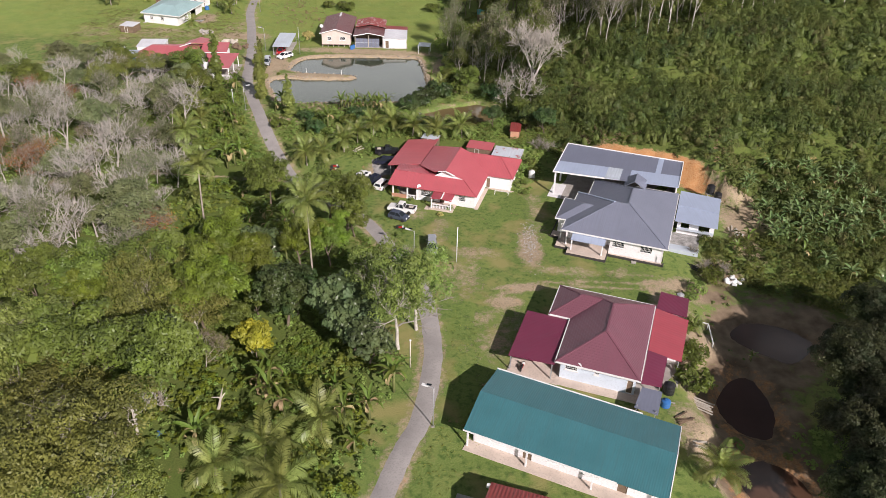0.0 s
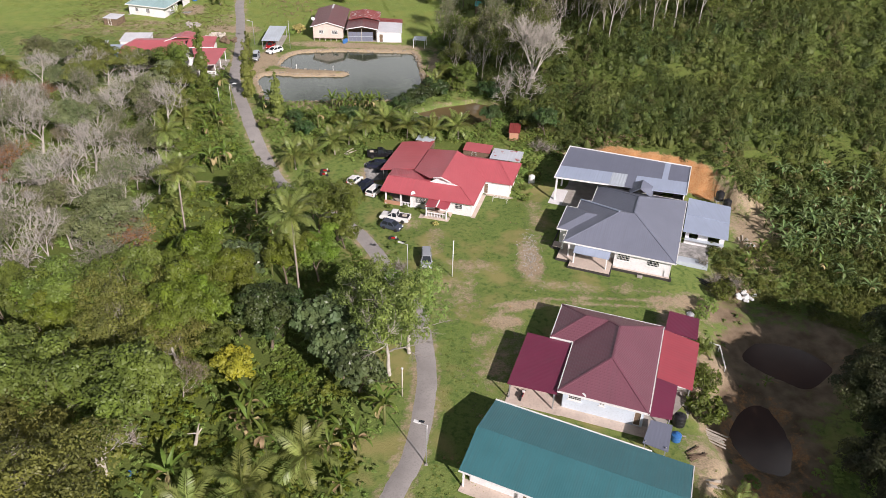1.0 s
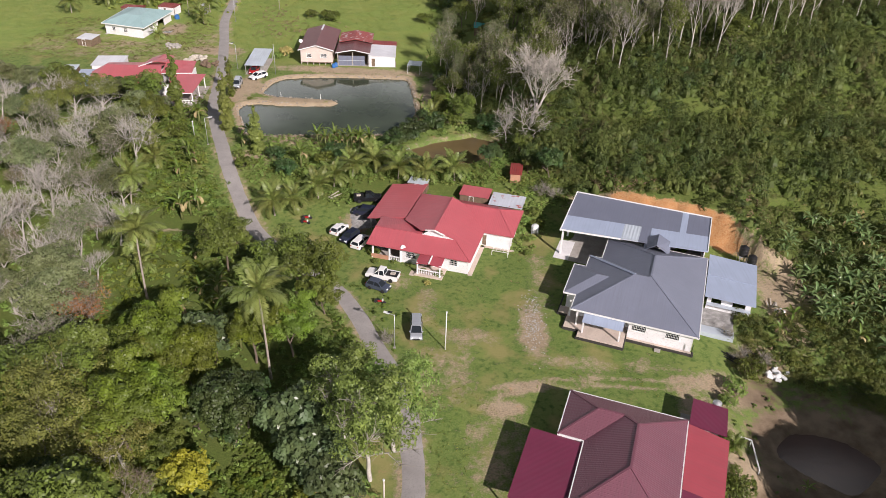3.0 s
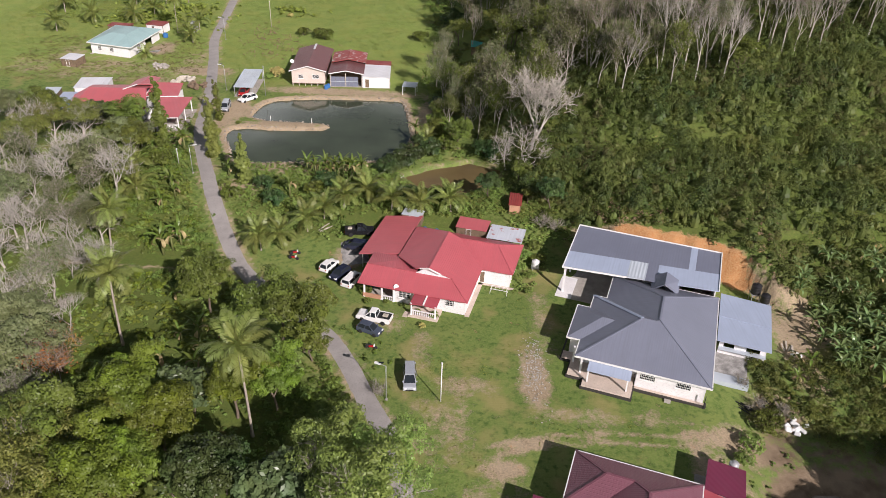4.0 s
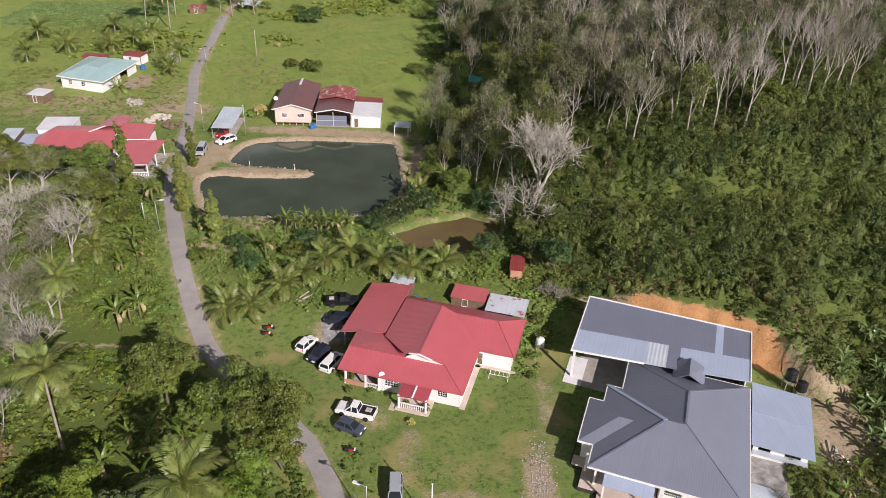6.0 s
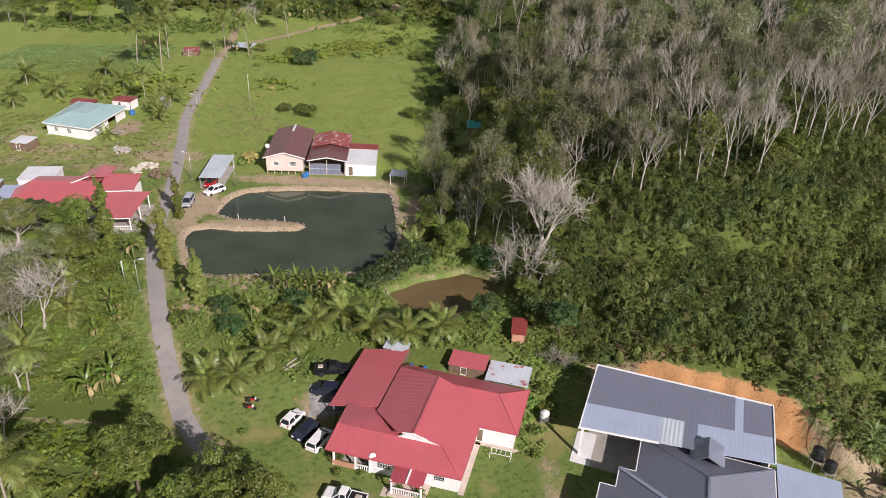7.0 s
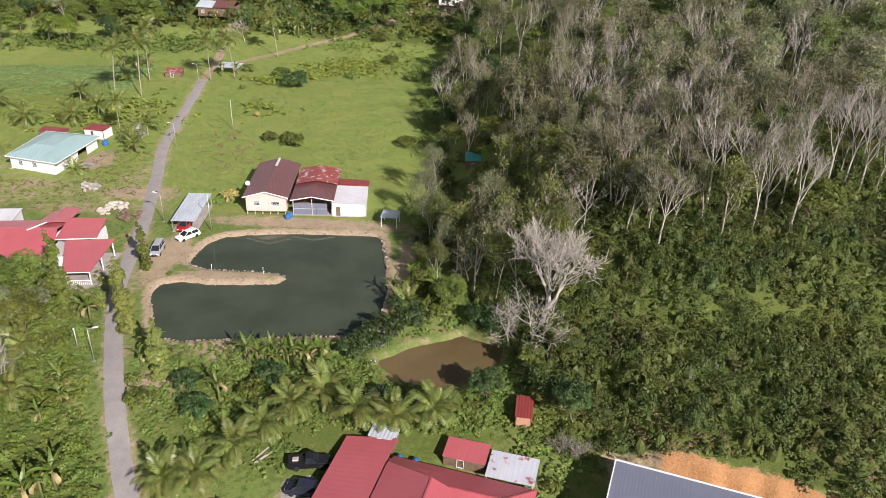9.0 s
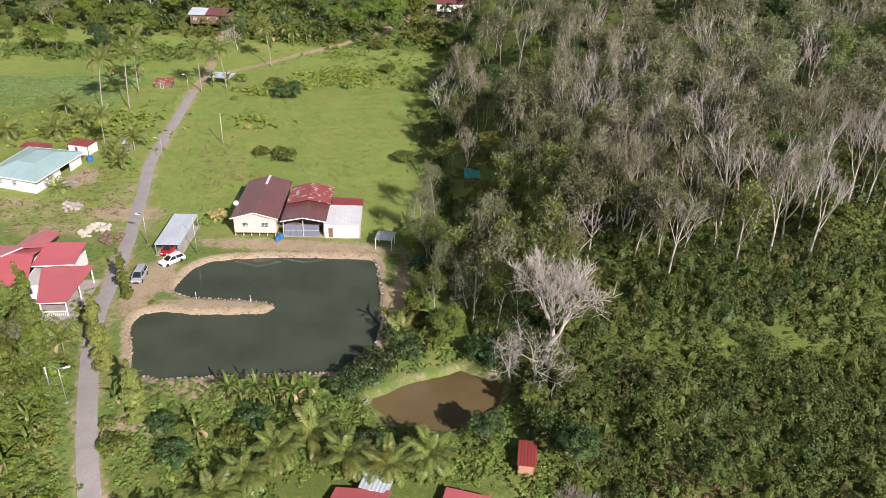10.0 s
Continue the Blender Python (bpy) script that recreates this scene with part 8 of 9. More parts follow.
joined_wood(120, 24, 118, 186, 246, ["rubber_a", "rubber_b", "rubber_e", "rubber_b", "rubber_d", "rubber_a", "rubber_c"], 2.5, lambda x, y: y > edge_of_rubber(x) + 6, 0.8, 1.1, "dense half-bare rubber wood on the hill")
joined_wood(60, 58, 150, 216, 320, ["dark", "rubber_b", "dark", "rubber_e", "rubber_a"], 3.2, lambda x, y: True, 0.8, 1.1, "dark mixed wood over the shoulder of the hill")
joined_wood(110, -2, 60, 174, 252, ["rubber_c", "rubber_d", "rubber_e", "mid_b", "rubber_d", "rubber_e", "rubber_c"], 2.8, lambda x, y: x > 4 - (y - 200) * 0.05 and y > edge_of_rubber(x) - 3 and not (0 < x < 13 and 190 < y < 234), 0.7, 1.0, "dense dull green rubber wood behind the pond")
joined_wood(190, -2, 140, 228, 350, ["rubber_b", "rubber_a", "rubber_d", "rubber_e", "dark", "mid_b", "rubber_b", "dark", "rubber_e"], 3.4, lambda x, y: x > 2 - (y - 235) * 0.1, 0.8, 1.15, "dense mixed wood over the far hillside")


# ---- plants: what nobody could count ----
def stuff(name, label, category, C, R, n, size, mat, tall=0.8, low=-0.1, aspect=0.55, seed=0, lift=None, upward=0.4, core=False, tuft=14):
    """Many low bushes as one mesh; C: n x 2 places, R: their radii; lift: what each climbs above that."""
    rng = np.random.default_rng(seed)
    up = np.zeros(len(C)) if lift is None else lift
    Z = height(C[:, 0], C[:, 1])
    m = max(3, n // tuft)
    K = rng.normal(size=(len(C), m, 3))
    K[:, :, 2] = np.abs(K[:, :, 2])
    K /= np.linalg.norm(K, axis=2)[:, :, None]
    E = rng.normal(size=(len(C), n, 3))
    E[:, :, 2] = np.where(E[:, :, 2] < low, -E[:, :, 2], E[:, :, 2])
    E /= np.linalg.norm(E, axis=2)[:, :, None]
    lump = np.take_along_axis(K, np.broadcast_to(rng.integers(0, m, (len(C), n))[:, :, None], (len(C), n, 3)), 1)
    D = E + lump * 0.9
    D /= np.linalg.norm(D, axis=2)[:, :, None]
    S = np.stack([R, R, R * tall * rng.uniform(0.7, 1.3, len(R)) + up], 1)
    P = (lump * rng.uniform(0.58, 0.68, (len(C), n, 1)) + D * (0.36 if tuft < 20 else 0.46)) * S[:, None, :]
    P[:, :, 0] += C[:, 0:1]
    P[:, :, 1] += C[:, 1:2]
    P[:, :, 2] += Z[:, None] + 0.05
    N = D / S[:, None, :] * R[:, None, None] + rng.normal(size=D.shape) * 0.48
    N[:, :, 2] += upward
    V = kites(rng, P.reshape(-1, 3), N.reshape(-1, 3), size * rng.uniform(0.6, 1.4, len(C) * n), aspect)
    if core:
        V = np.concatenate([V, shells(rng, np.column_stack([C, Z]), S * 0.42, 4, 7, 0.0, 0.13)])
    return tagged(new(name, quads(name, V, mat)), label, category, kind="stuff")


def places(rng, n, x0, x1, y0, y1, ok):
    x, y = rng.uniform(x0, x1, n), rng.uniform(y0, y1, n)
    keep = ok(x, y)
    return np.column_stack([x[keep], y[keep]])


HOUSES = [(-13, 118, 14, 147), (14, 100, 50, 141), (8, 50, 38, 96), (-105, 176, -55, 200), (-100, 205, -78, 246), (-54, 190, -6, 224), (4, 216, 12, 232), (-100, 354, -78, 370), (-12, 378, 10, 396), (-76, 297, -62, 308), (-88, 290, -78, 300)]


def clear_of(x, y, road=2.4):
    free = from_line(ROAD, x, y) > road
    for a, b, c, d in HOUSES:
        free &= ~((x > a) & (x < c) & (y > b) & (y < d))
    for poly in (POND, BROWN_POND, POOL_A, POOL_B, POOL_C):
        free &= inside_by(poly, x, y) < -1.2
    return free


def off_roofs(x, y):
    free = from_line(ROAD, x, y) > 2.0
    for a, b, c, d in ((-16, 117, 13, 146), (15, 101, 46, 143), (9, 52, 33, 95)):
        free &= ~((x > a) & (x < c) & (y > b) & (y < d)) | (np.hypot(x - 15.3, y - 107) < 0)
    for poly in (POND, BROWN_POND, POOL_A, POOL_B, POOL_C):
        free &= inside_by(poly, x, y) < -1.2
    return free


def meadow_free(x, y):
    free = (from_line(ROAD, x, y) > 2.5) & (y > 204 + 4 * (x > -42) + 22 * smooth(-60, -66, x) * (srng.random(len(x)) > 0.25))
    for a, b, c, d in ((-39, 200, -7, 222), (-98, 220, -74, 246), (-77, 298, -64, 307), (-88, 291, -79, 299)):
        free &= ~((x > a) & (x < c) & (y > b) & (y < d))
    return free


def hill_foot(y):
    return np.interp(y, [96, 112, 125, 131, 136, 141, 147, 165, 200, 260], [54, 56, 57, 52, 44, 24, 18, 11, 1, -3])


def above_cut(x, y):
    up = np.interp(x, [p[0] for p in CUT], [p[1] for p in CUT])
    return (y > up + 2.6) | (x > 58)


srng = np.random.default_rng(9)
def heaped(C):
    """How high the creepers climb over what they cover."""
    x, y = C[:, 0], C[:, 1]
    return 1.7 * smooth(-0.1, 0.65, wobble(x, y, 3.4, 5.0)) + 0.7 * smooth(0.0, 0.6, wobble(x, y, 1.6, 8.0))


for mat, n, lo, hi, leaves, size, seed in ((SCRUB_LEAF, 2500, 0.8, 2.4, 130, 0.26, 1), (SCRUB_DULL, 1100, 0.9, 2.6, 130, 0.25, 21), (SCRUB_COOL, 420, 0.9, 2.4, 130, 0.26, 22), (SCRUB_LIME, 900, 0.8, 2.3, 130, 0.25, 23)):
    C = places(srng, n, 8, 104, 104, 200, lambda x, y: (x > hill_foot(y)) & above_cut(x, y) & clear_of(x, y))
    patch = np.sin(C[:, 0] * 0.23 + seed) + np.sin(C[:, 1] * 0.31 + seed * 2) + np.sin((C[:, 0] + C[:, 1]) * 0.13 + seed)
    C = C[(patch > -0.3) | (seed == 1)]
    stuff("scrub", "dense green scrub over the hillside", "scrub", C, lo + (hi - lo) * srng.random(len(C)) ** 1.6, leaves, size, mat, 1.0, seed=seed, lift=heaped(C), core=True, tuft=26)
C = places(srng, 260, 14, 100, 138, 188, lambda x, y: (x > hill_foot(y) + 1) & above_cut(x, y) & clear_of(x, y))
stuff("scrub", "taller saplings standing in the scrub", "scrub", C, srng.uniform(1.0, 1.9, len(C)), 190, 0.29, SCRUB_LEAF, 2.3, seed=2, lift=heaped(C), core=True, tuft=26)
C = places(srng, 2600, -4, 130, 180, 330, lambda x, y: (x > hill_foot(y) - 1) & clear_of(x, y))
stuff("undergrowth", "low undergrowth below the rubber trees", "undergrowth", C, srng.uniform(0.7, 2.0, len(C)), 24, 0.65, SCRUB_LEAF, 0.7, seed=3)


def west(x, y):
    rx = np.interp(y, [p[1] for p in ROAD], [p[0] for p in ROAD])
    return rx - x


C = places(srng, 4600, -95, 2, 36, 182, lambda x, y: (west(x, y) > 3.2) & clear_of(x, y, 3.0) & ~((y > 128) & (y < 133) & (x > -62)))
stuff("undergrowth", "lush low undergrowth beside the road", "undergrowth", C, srng.uniform(0.5, 1.5, len(C)), 44, 0.28, FLOOR_LEAF, 0.7, seed=4, upward=0.7)
C = places(srng, 1500, -36, 22, 132, 172, lambda x, y: (west(x, y) < -3) & clear_of(x, y, 3.0) & (y > 136 + 0.25 * np.abs(x + 5)))
stuff("undergrowth", "weeds and shrubs round the palms", "undergrowth", C, srng.uniform(0.4, 1.2, len(C)), 42, 0.27, FLOOR_LEAF, 0.7, seed=5, upward=0.7)
C = places(srng, 500, 34, 66, 40, 70, lambda x, y: clear_of(x, y))
stuff("undergrowth", "rank weeds by the pools", "undergrowth", C, srng.uniform(0.4, 1.2, len(C)), 40, 0.36, FLOOR_LEAF, 0.7, seed=6)
C = places(srng, 24000, -135, 0, 200, 336, lambda x, y: meadow_free(x, y))
stuff("grass", "tall lush grass of the meadow", "grass", C, srng.uniform(0.15, 0.6, len(C)), 6, 0.24, MEADOW_LEAF, 0.18, 0.1, 0.4, seed=31, upward=2.4)
C = places(srng, 1300, -130, 0, 200, 340, lambda x, y: meadow_free(x, y) & (np.sin(x * 0.21) + np.sin(y * 0.17 + 1) + np.sin((x - y) * 0.11) > 0.2))
stuff("weeds", "scattered weeds in the meadow", "weeds", C, srng.uniform(0.3, 1.0, len(C)), 34, 0.22, MEADOW_LEAF, 0.3, seed=7, upward=1.6, core=False)
C = np.concatenate([srng.normal((-33, 311), (6, 4), (330, 2)), srng.normal((-46, 302), (3.5, 2), (90, 2)), srng.normal((-55, 293), (3, 2), (60, 2)), srng.normal((-50, 268), (3, 3), (30, 2)), srng.normal((-90, 262), (9, 7), (200, 2))])
stuff("taro_patch", "patches of large-leaved bright green plants", "plants", C, srng.uniform(0.7, 1.4, len(C)), 22, 0.8, TARO_LEAF, 0.9, seed=8, upward=1.2)
C = places(srng, 900, -190, 40, 326, 470, lambda x, y: (y > 338 + 0.12 * np.abs(x + 60)) & clear_of(x, y))
stuff("far_wood", "wooded slope behind the meadow", "woodland", C, srng.uniform(1.5, 4.2, len(C)), 110, 0.9, LEAF_MID, 1.5, seed=9)
C = places(srng, 300, -190, 40, 326, 480, lambda x, y: (y > 345 + 0.12 * np.abs(x + 60)) & clear_of(x, y))
stuff("far_wood", "dark trees behind the meadow", "woodland", C, srng.uniform(2.2, 4.5, len(C)), 160, 0.9, LEAF_DARK, 1.9, seed=10)
C = places(srng, 16000, -60, 60, 50, 160, lambda x, y: off_roofs(x, y) & (west(x, y) < -2) & (x < 34 + 30 * (y > 100)) & (np.sin(x * 0.5) + np.sin(y * 0.41 + 1) + np.sin((x - y) * 0.3) + srng.normal(0, 0.7, len(x)) > 0.1))
stuff("grass", "tufts of longer grass in the lawns", "grass", C, srng.uniform(0.1, 0.35, len(C)), 7, 0.2, GRASS_LEAF, 0.4, 0.1, 0.25, seed=11, upward=1.5)

# ---- plants: far edge of the meadow ----
joined_wood(75, -175, -78, 318, 420, ["mid", "mid_b", "bright", "mid", "dark", "grey_leaf", "bright"], 4.6, lambda x, y: y > 322 + 0.1 * (x + 120) and not (-101 < x < -74 and y < 374), 0.8, 1.3, "leafy green wood on the far slope")
joined_wood(60, -66, 34, 338, 430, ["mid", "mid_b", "bright", "rubber_d", "mid"], 4.6, lambda x, y: y > 345 - 0.1 * x and not (-14 < x < 14 and 372 < y < 400), 0.7, 1.1, "leafy green trees above the meadow")
for x, y, s in ((-55, 341, 1.5), (-51, 344, 1.6), (-47, 347, 1.5), (-58, 345, 1.5), (-43, 352, 1.4), (-62, 338, 1.3), (-97, 300, 1.3), (-94, 302, 1.2), (-101, 298, 1.2), (-70, 297, 1.0), (-66, 300, 1.1)):
    planted(("banana_a", "banana_b")[int(prng.integers(2))], x, y, s, turn_any(), 0.1)
for x, y, s in ((-36, 243, 1.3), (-38, 246, 1.0), (-63, 303, 1.6), (-30, 300, 1.4), (-52, 300, 1.2), (-96, 288, 1.6), (-60, 285, 0.9), (-20, 318, 1.3), (-10, 300, 1.5), (-8, 280, 1.3), (-6, 262, 1.6), (-9, 246, 1.2), (-18, 335, 1.5), (-26, 340, 1.3)):
    planted(("bush_mid", "bush_light", "bush_mid")[int(prng.integers(3))], x, y, s, turn_any(), 0.1)
C = np.array([(x + srng.normal() * 0.15, y + srng.normal() * 0.15) for x in np.arange(-128, -98, 1.3) for y in np.arange(252, 282, 1.1)])
stuff("crop_rows", "rows of low bright green crop plants", "crop", C, srng.uniform(0.3, 0.55, len(C)), 18, 0.32, TARO_LEAF, 0.6, seed=41, upward=1.2)
C = np.concatenate([srng.normal((-52, 243), (4, 6), (90, 2)), srng.normal((-47, 232), (5, 4), (60, 2)), srng.normal((33, 143.5), (5, 1.0), (70, 2)), srng.normal((54.0, 136), (1.8, 4), (90, 2)), srng.normal((28.5, 146), (3.5, 1.0), (60, 2)), srng.normal((45.6, 104), (1.5, 1.5), (25, 2))])
stuff("dry_brush", "dry pinkish-brown brush and dead stalks", "brush", C, srng.uniform(0.3, 0.7, len(C)), 30, 0.4, leafy("dry_stalks", (0.42, 0.3, 0.2), (0.27, 0.19, 0.12), 0.8, 0.0), 0.8, 0.0, 0.14, seed=42)
C = np.concatenate([srng.normal((-16, 318), (7, 7), (120, 2)), srng.normal((-34, 334), (8, 3), (110, 2)), srng.normal((-5, 285), (2, 26), (170, 2))])
stuff("weeds", "rank bright weeds along the wood's edge", "weeds", C, srng.uniform(0.5, 1.4, len(C)), 36, 0.45, LEAF_LIGHT, 0.8, seed=43)

C = places(srng, 620, -78, -36, 126, 184, lambda x, y: (west(x, y) > 2.6) & (west(x, y) < 26) & clear_of(x, y, 2.6) & ~((y > 128) & (y < 133)))
stuff("undergrowth", "bright rank weeds along the road", "undergrowth", C, srng.uniform(0.4, 1.3, len(C)), 60, 0.36, LEAF_LIGHT, 0.8, seed=44)
C = places(srng, 260, -40, 4, 138, 164, lambda x, y: (west(x, y) < -2.6) & clear_of(x, y, 2.6))
stuff("undergrowth", "bright weeds between the palms", "undergrowth", C, srng.uniform(0.3, 0.9, len(C)), 44, 0.34, LEAF_LIGHT, 0.8, seed=45)
C = places(srng, 90, 14, 96, 140, 186, lambda x, y: (x > hill_foot(y) + 1) & above_cut(x, y) & clear_of(x, y))
stuff("scrub", "tall bushy saplings on the hillside", "scrub", C, srng.uniform(1.6, 2.8, len(C)), 380, 0.3, SCRUB_COOL, 1.6, seed=46, lift=heaped(C), core=True, tuft=26)

# ---- plants: slope beside the pools, gardens ----
C = places(srng, 1500, 45, 84, 84, 114, lambda x, y: (from_line(DIRT_TRACK, x, y) > 1.3) & (y > np.interp(x, [p[0] for p in DIRT_TRACK], [p[1] for p in DIRT_TRACK])) & (np.hypot(x - 48.3, y - 102.2) > 2.2))
stuff("scrub", "low yellow-green scrub above the pools", "scrub", C, srng.uniform(0.5, 1.25, len(C)), 120, 0.2, SCRUB_LIME, 0.9, seed=51, tuft=24)
C = places(srng, 110, 45, 78, 100, 114, lambda x, y: from_line(DIRT_TRACK, x, y) > 2.2)
stuff("scrub", "green bushes above the pools", "scrub", C, srng.uniform(0.5, 1.3, len(C)), 110, 0.24, SCRUB_LEAF, 0.9, seed=52)
for x, y, s in ((59.8, 113.7, 0.9), (50.4, 109.2, 0.7), (64, 106, 1.0), (67, 103, 1.0), (61, 108, 0.9), (71, 101, 1.0), (53, 112, 0.9)):
    planted("banana_b" if s < 0.95 else "banana_dark", x, y, s, turn_any(), 0.1)
C = places(srng, 34, 33, 47, 60, 98, lambda x, y: (inside_by(POOL_A, x, y) < -1) & (inside_by(POOL_B, x, y) < -0.6) & (inside_by(POOL_C, x, y) < -0.6) & (x > 33.5))
stuff("weeds", "low weeds on the wet earth by the pools", "weeds", C, srng.uniform(0.2, 0.7, len(C)), 34, 0.3, FLOOR_LEAF, 0.7, seed=53)
for key, x, y, s in (("bush_light", 41.0, 97.6, 1.25), ("bush_mid", 37.4, 87.4, 0.75), ("bush_mid", 36.2, 80.2, 1.0), ("bush_light", 37.0, 83.6, 0.6), ("coco_low", 37.6, 87.0, 0.45), ("banana_b", 45.1, 82.5, 0.5),
                     ("bush_light", 14.6, 133.2, 0.8), ("bush_light", 15.4, 136.2, 0.9), ("bush_light", 13.8, 130.6, 0.7), ("bush_mid", 17.6, 135, 0.7), ("bush_light", 17.2, 138.4, 0.9), ("bush_bare", 18.8, 144.5, 1.2),
                     ("bush_light", -8.8, 122.4, 0.5), ("bush_light", -1.2, 120.6, 0.4), ("bush_mid", 1.2, 119.6, 0.4), ("bush_mid", 44.2, 101.8, 1.0), ("bush_bare", 46.4, 103.6, 1.0)):
    planted(key, x, y, s, turn_any(), 0.1)
C = places(srng, 420, -14, 24, 138, 152, lambda x, y: off_roofs(x, y) & (y > 141.5 - 0.22 * (x + 10)))
stuff("weeds", "bright rank weeds behind the bungalow", "weeds", C, srng.uniform(0.3, 0.9, len(C)), 44, 0.32, LEAF_LIGHT, 0.8, seed=54)
C = places(srng, 240, 12.5, 24, 127, 146, lambda x, y: (x < 15 + 9 * (y > 141)) | (x < 19 - (y < 131) * 2))
stuff("weeds", "weeds and saplings between the houses", "weeds", C, srng.uniform(0.2, 0.6, len(C)), 34, 0.28, MEADOW_LEAF, 0.9, seed=55)
C = np.concatenate([srng.normal((15.3, 108), (0.8, 2.6), (240, 2)), srng.normal((15.5, 113), (0.7, 1.5), (80, 2))])
stuff("gravel", "pale crushed stones strewn over the worn path", "gravel", C, srng.uniform(0.05, 0.12, len(C)), 6, 0.16, plain("pale_gravel", (0.56, 0.54, 0.5), 0.7, 0.9, scale=2), 0.5, seed=56)

C = places(srng, 260, 27, 60, 128, 150, lambda x, y: (y > np.interp(x, [p[0] for p in CUT], [p[1] for p in CUT]) + 2.6) & (y < np.interp(x, [p[0] for p in CUT], [p[1] for p in CUT]) + 9) & (x > 30))
stuff("scrub", "green scrub overhanging the cut bank", "scrub", C, srng.uniform(0.5, 1.3, len(C)), 80, 0.34, SCRUB_LEAF, 0.9, seed=61)
C = places(srng, 620, -60, -7, 42, 80, lambda x, y: (west(x, y) > 3.4) & clear_of(x, y, 3.0))
stuff("undergrowth", "lush creepers and low bushes below the trees", "undergrowth", C, srng.uniform(0.6, 1.8, len(C)), 80, 0.38, LEAF_BRIGHT, 0.7, seed=62)
C = places(srng, 260, -50, -24, 104, 134, lambda x, y: (west(x, y) > 3.4) & clear_of(x, y, 3.0) & (y < 127.5))
stuff("undergrowth", "lush bright green undergrowth by the lane", "undergrowth", C, srng.uniform(0.5, 1.4, len(C)), 70, 0.36, LEAF_BRIGHT, 0.8, seed=63)

# ---- plants: low creepers, pond side, front gardens ----
C = places(srng, 1500, -72, -34, 124, 184, lambda x, y: (west(x, y) > 1.9) & (west(x, y) < 26) & ~((y > 128) & (y < 133)) & ~((x < -55) & (y > 174)))
stuff("creepers", "bright creeping plants covering the verge", "creepers", C, srng.uniform(0.6, 1.6, len(C)), 40, 0.24, FLOOR_LEAF, 0.3, seed=71, upward=1.2)
C = places(srng, 900, -40, 18, 136, 163, lambda x, y: (west(x, y) < -1.9) & off_roofs(x, y) & (y > 139 + 0.2 * np.abs(x + 5)))
stuff("creepers", "low green plants round the palm trunks", "creepers", C, srng.uniform(0.5, 1.4, len(C)), 40, 0.24, FLOOR_LEAF, 0.3, seed=72, upward=1.2)
for key, x, y, s in (("mid_b", -82, 173, 0.6), ("mid_b", -88, 174, 0.7), ("bush_mid", -64, 172, 1.3), ("bush_light", -66.5, 175.5, 1.0),
                     ("rubber_c", 0.8, 186, 0.8), ("rubber_d", 1.6, 181, 0.7), ("rubber_c", -0.6, 196, 0.85), ("bush_mid", -1.8, 178, 1.3), ("bush_mid", -1.0, 182.5, 1.4), ("bush_light", -1.6, 187, 1.2), ("bush_mid", -0.8, 191, 1.4),
                     ("bush_dark", -1.2, 195, 1.0), ("bush_light", -2.6, 199, 1.2), ("bush_mid", -2.2, 203, 1.3), ("bush_dark", -3.8, 172.8, 1.0), ("bush_light", -5.0, 178.6, 0.6), ("bush_mid", -3.6, 207, 1.3), ("bush_light", -4.6, 210.5, 1.3),
                     ("coco_low", -3.2, 173.5, 0.8), ("coco_low", -58, 152, 1.0), ("coco_low", -56.5, 157, 1.0), ("bush_light", -50.5, 162, 1.0), ("bush_mid", -52.6, 158.5, 1.2), ("bush_light", -51, 153.5, 1.1), ("banana_a", -50.2, 165, 1.1), ("banana_b", -47.5, 144.5, 1.0),
                     ("bush_light", -38.5, 152, 0.9), ("bush_mid", -36.6, 148.5, 0.9), ("bush_dark", -31.5, 152.2, 0.8), ("bush_dark", -28.5, 147.6, 0.9), ("bush_mid", -22, 151.2, 1.0), ("bush_dark", -20.5, 154, 0.9), ("bush_mid", -9.5, 151.5, 1.0), ("bush_dark", -4.8, 150.2, 1.0), ("bush_mid", 0.6, 151.2, 1.0)):
    planted(key, x, y, s, turn_any(), 0.1)

C = places(srng, 420, -150, -76, 312, 345, lambda x, y: (y > 318 + 0.1 * (x + 120)) & (y < 334 + 0.1 * (x + 120)))
stuff("far_wood", "bushy green edge of the far wood", "woodland", C, srng.uniform(1.0, 2.8, len(C)), 90, 0.55, FLOOR_LEAF, 1.0, seed=81)
C = places(srng, 260, -66, 10, 336, 356, lambda x, y: (from_line(TRACK_B, x, y) > 3) & (y > 340 - 0.05 * x))
stuff("far_wood", "bushes along the upper edge of the meadow", "woodland", C, srng.uniform(0.8, 2.2, len(C)), 80, 0.5, FLOOR_LEAF, 1.0, seed=82)
C = places(srng, 300, -84, -38, 126, 180, lambda x, y: (west(x, y) > 3) & (west(x, y) < 24) & ~((y > 127) & (y < 134)) & ~((x < -56) & (y > 172)))
stuff("undergrowth", "fresh green bushes beside the road", "undergrowth", C, srng.uniform(0.6, 1.5, len(C)), 80, 0.34, LEAF_BRIGHT, 0.85, seed=83)

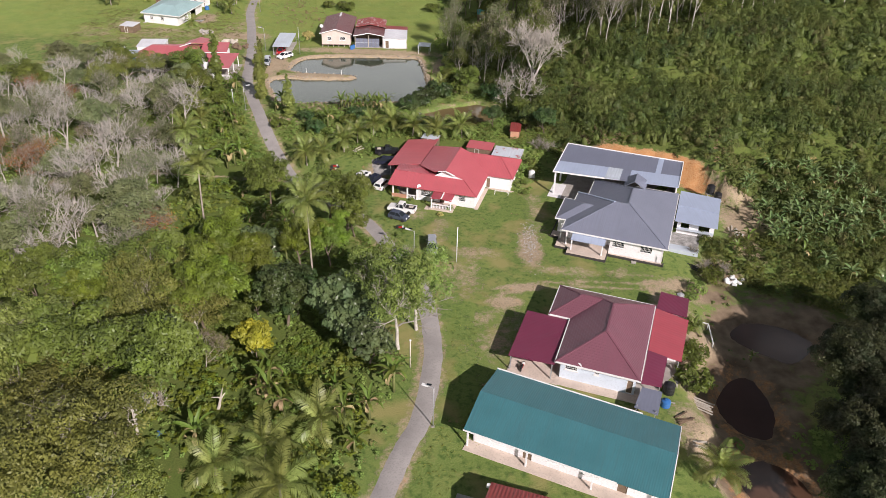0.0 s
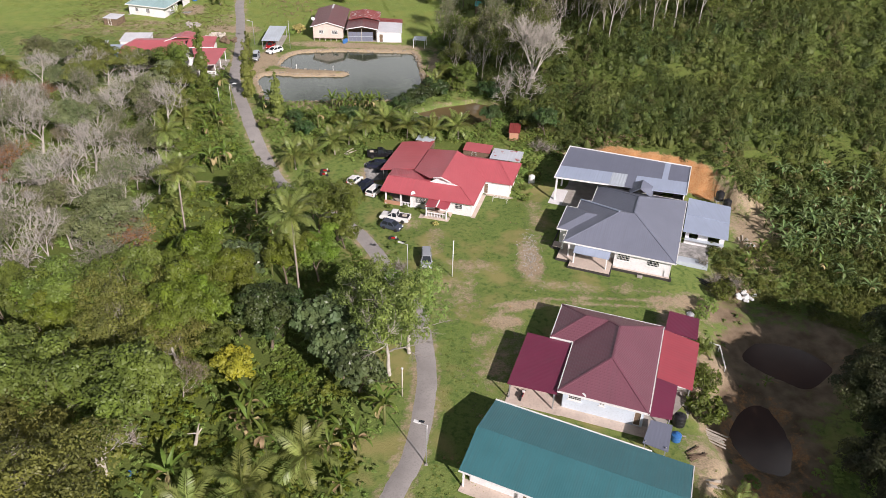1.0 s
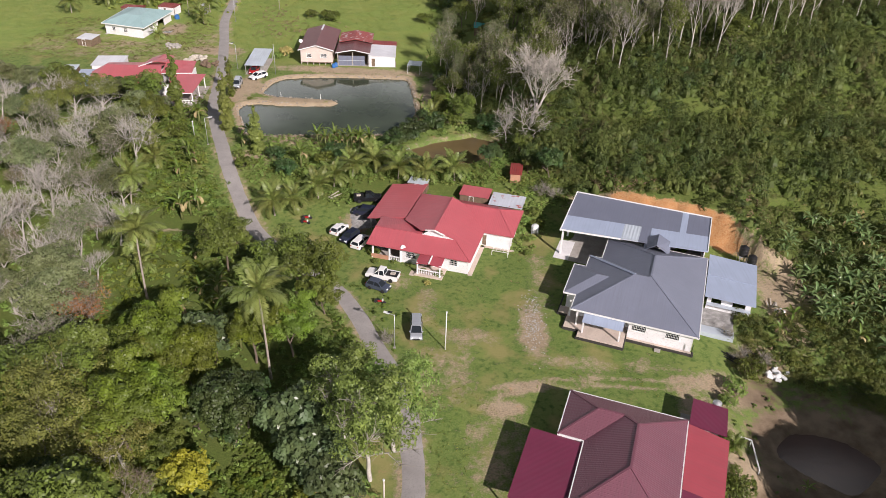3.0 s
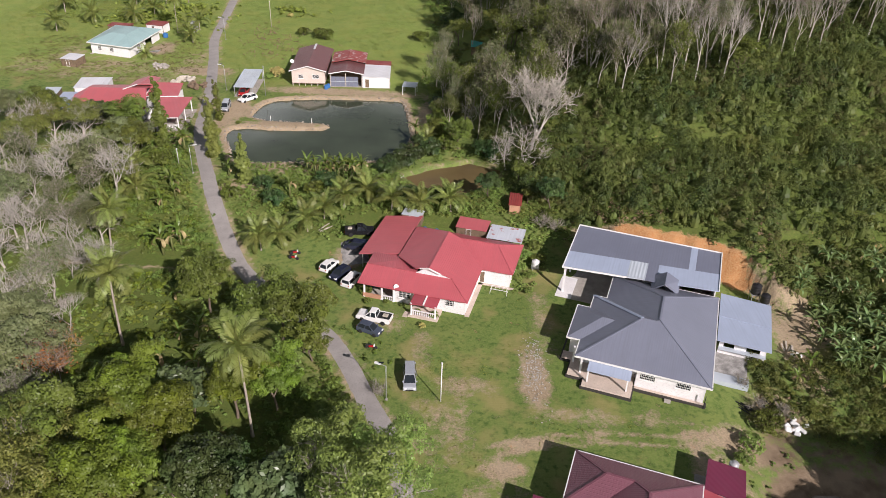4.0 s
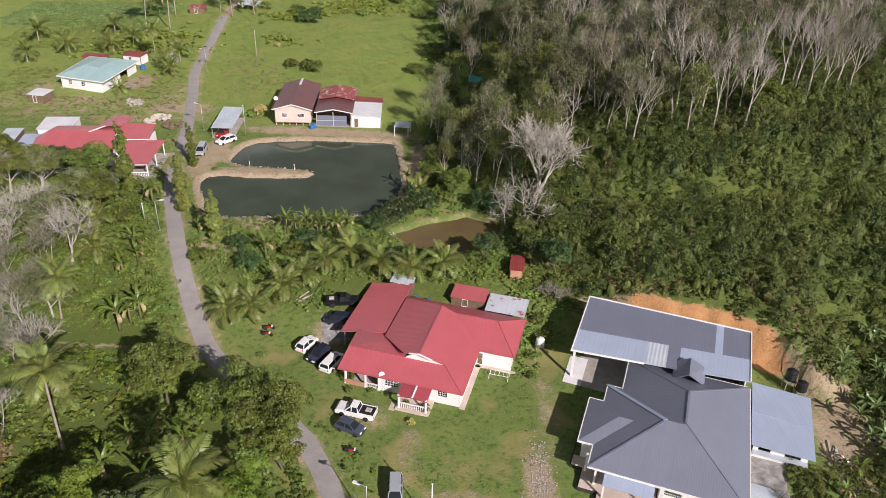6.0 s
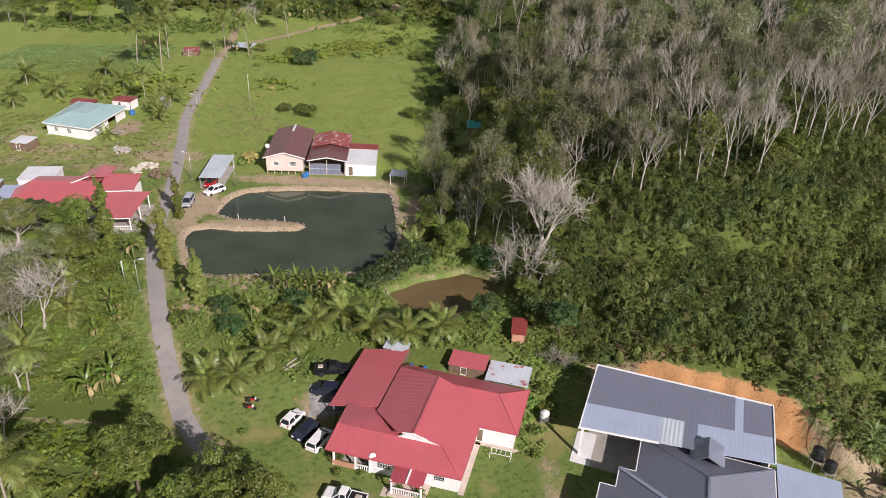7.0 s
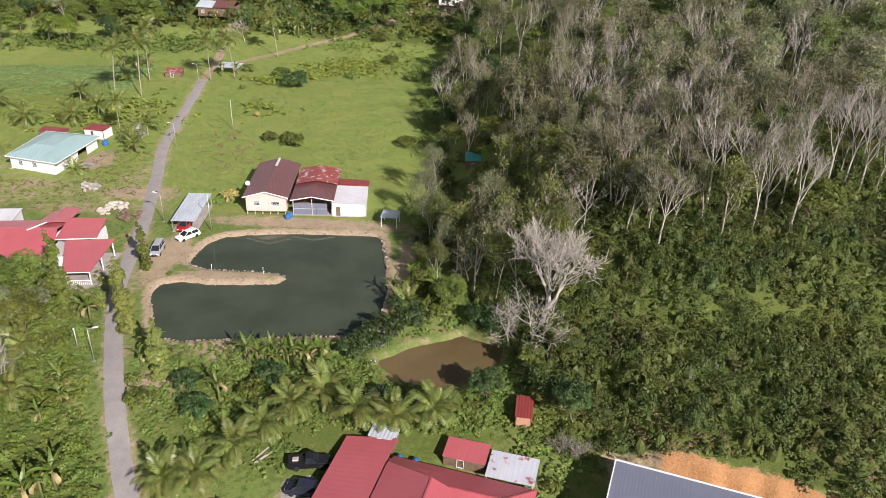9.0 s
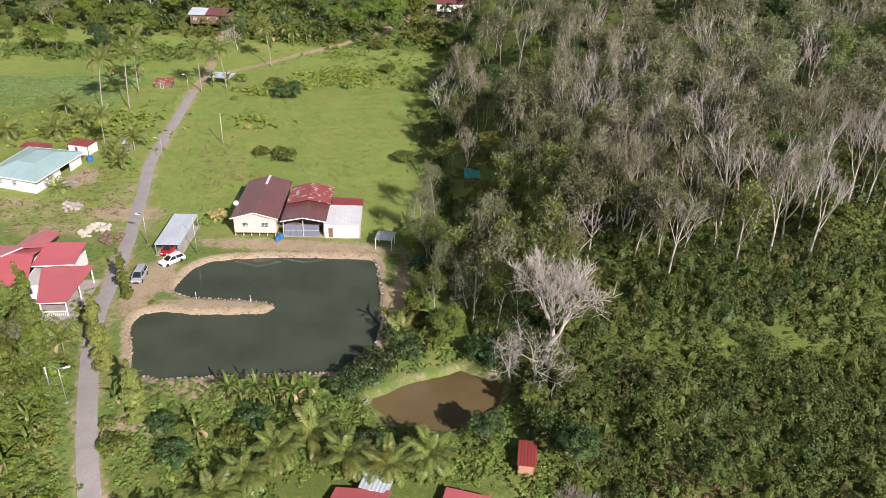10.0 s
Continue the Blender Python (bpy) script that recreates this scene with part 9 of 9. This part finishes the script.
C = places(srng, 170, -1, 14, 188, 236, lambda x, y: np.hypot(x - 8, y - 224) > 4.5)
stuff("scrub", "light olive bushes round the turquoise hut", "scrub", C, srng.uniform(0.9, 2.2, len(C)), 110, 0.42, SCRUB_LIME, 0.9, seed=91)
C = places(srng, 260, -14, 18, 152, 174, lambda x, y: (inside_by(BROWN_POND, x, y) < -0.9) & (inside_by(BROWN_POND, x, y) > -5) & (inside_by(POND, x, y) < -1.6))
stuff("grass", "bright rank grass round the muddy pond", "grass", C, srng.uniform(0.3, 0.8, len(C)), 34, 0.3, MEADOW_LEAF, 0.7, seed=92)
for x, y, s in ((-33, 111, 0.9), (-31, 113.5, 1.0), (-29.5, 108.5, 1.0), (-26.8, 111, 1.0), (-25, 105.5, 1.1), (-33.5, 105, 1.0)):
    planted(("banana_a", "banana_dry", "banana_b")[int(prng.integers(3))], x, y, s, turn_any(), 0.1)

C = np.concatenate([srng.normal((-16.8, 77.5), (1.9, 3.2), (230, 2)), srng.normal((-10.5, 104), (2.6, 5), (200, 2)), srng.normal((-15.5, 100), (2.2, 4), (120, 2))])
C = C[clear_of(C[:, 0], C[:, 1], 2.2)]
stuff("grass", "long bright grass on the slope between the trees", "grass", C, srng.uniform(0.4, 0.9, len(C)), 50, 0.22, leafy("fresh_grass", (0.17, 0.26, 0.035), (0.1, 0.175, 0.025), 0.6, 0.0), 0.7, seed=93, upward=0.9)

C = places(srng, 900, -112, -62, 202, 236, lambda x, y: (from_line(ROAD, x, y) > 2.6) & ~((x > -99) & (x < -79) & (y > 218) & (y < 244)))
stuff("weeds", "khaki weeds and dry grass in the rough yard", "weeds", C, srng.uniform(0.3, 0.9, len(C)), 26, 0.24, leafy("khaki_weeds", (0.27, 0.25, 0.1), (0.17, 0.165, 0.06), 0.7, 0.0), 0.35, seed=94, upward=1.0)
for mat, n, seed in ((LEAF_BRIGHT, 190, 95), (LEAF_MID, 150, 96), (FLOOR_LEAF, 200, 97)):
    C = places(srng, n, -76, -36, 134, 184, lambda x, y: (west(x, y) > 3.4) & (west(x, y) < 27) & clear_of(x, y, 3.2))
    stuff("undergrowth", "tall leafy plants crowding beside the road", "undergrowth", C, srng.uniform(0.7, 1.5, len(C)), 90, 0.25, mat, 1.2, seed=seed, tuft=22)
for mat, n, seed in ((LEAF_MID, 110, 98), (FLOOR_LEAF, 150, 99)):
    C = places(srng, n, -38, 10, 138, 161, lambda x, y: (west(x, y) < -3.2) & off_roofs(x, y) & (y > 141 + 0.2 * np.abs(x + 5)))
    stuff("undergrowth", "leafy plants between the palms", "undergrowth", C, srng.uniform(0.5, 1.2, len(C)), 80, 0.24, mat, 1.0, seed=seed, tuft=22)

C = places(srng, 9000, -140, -92, 272, 306, lambda x, y: y < 304 + 0.1 * (x + 100))
stuff("crop", "smooth pale green field of young crop", "crop", C, srng.uniform(0.2, 0.4, len(C)), 4, 0.5, leafy("young_crop", (0.3, 0.44, 0.16), (0.22, 0.36, 0.12), 0.6, 0.0), 0.15, 0.1, 0.6, seed=101, upward=2.5)

for mat, n, seed in ((SCRUB_LEAF, 2600, 111), (SCRUB_LIME, 1100, 112), (SCRUB_DULL, 900, 113)):
    C = places(srng, n, 8, 104, 100, 196, lambda x, y: (x > hill_foot(y)) & above_cut(x, y) & clear_of(x, y))
    stuff("creepers", "leafy creepers filling the gaps in the scrub", "creepers", C, srng.uniform(0.7, 1.4, len(C)), 34, 0.25, mat, 0.5, seed=seed, upward=0.7)

# ---- dead trunks ----
def stump(x, y, high, r, label, lean=8):
    h = thing("tree_stump", at_ground(x, y, 0), label, "stump")
    k, tips = Kit(), []
    rng = np.random.default_rng(int(high * 100))
    grow(rng, k, (0, 0, -0.3), (0.15, 0.1, 1), high, r, 1, tips, 2, 0.8, 0.35, 0.1, 7)
    k.part("trunk", PALE_WOOD, h, shade=True)


stump(-25.3, 65.8, 3.6, 0.25, "broken pale dead trunk with stub limbs")
stump(-33.2, 60.9, 4.2, 0.22, "leaning grey dead trunk")
stump(-24.0, 77.0, 2.4, 0.18, "short pale dead stump")
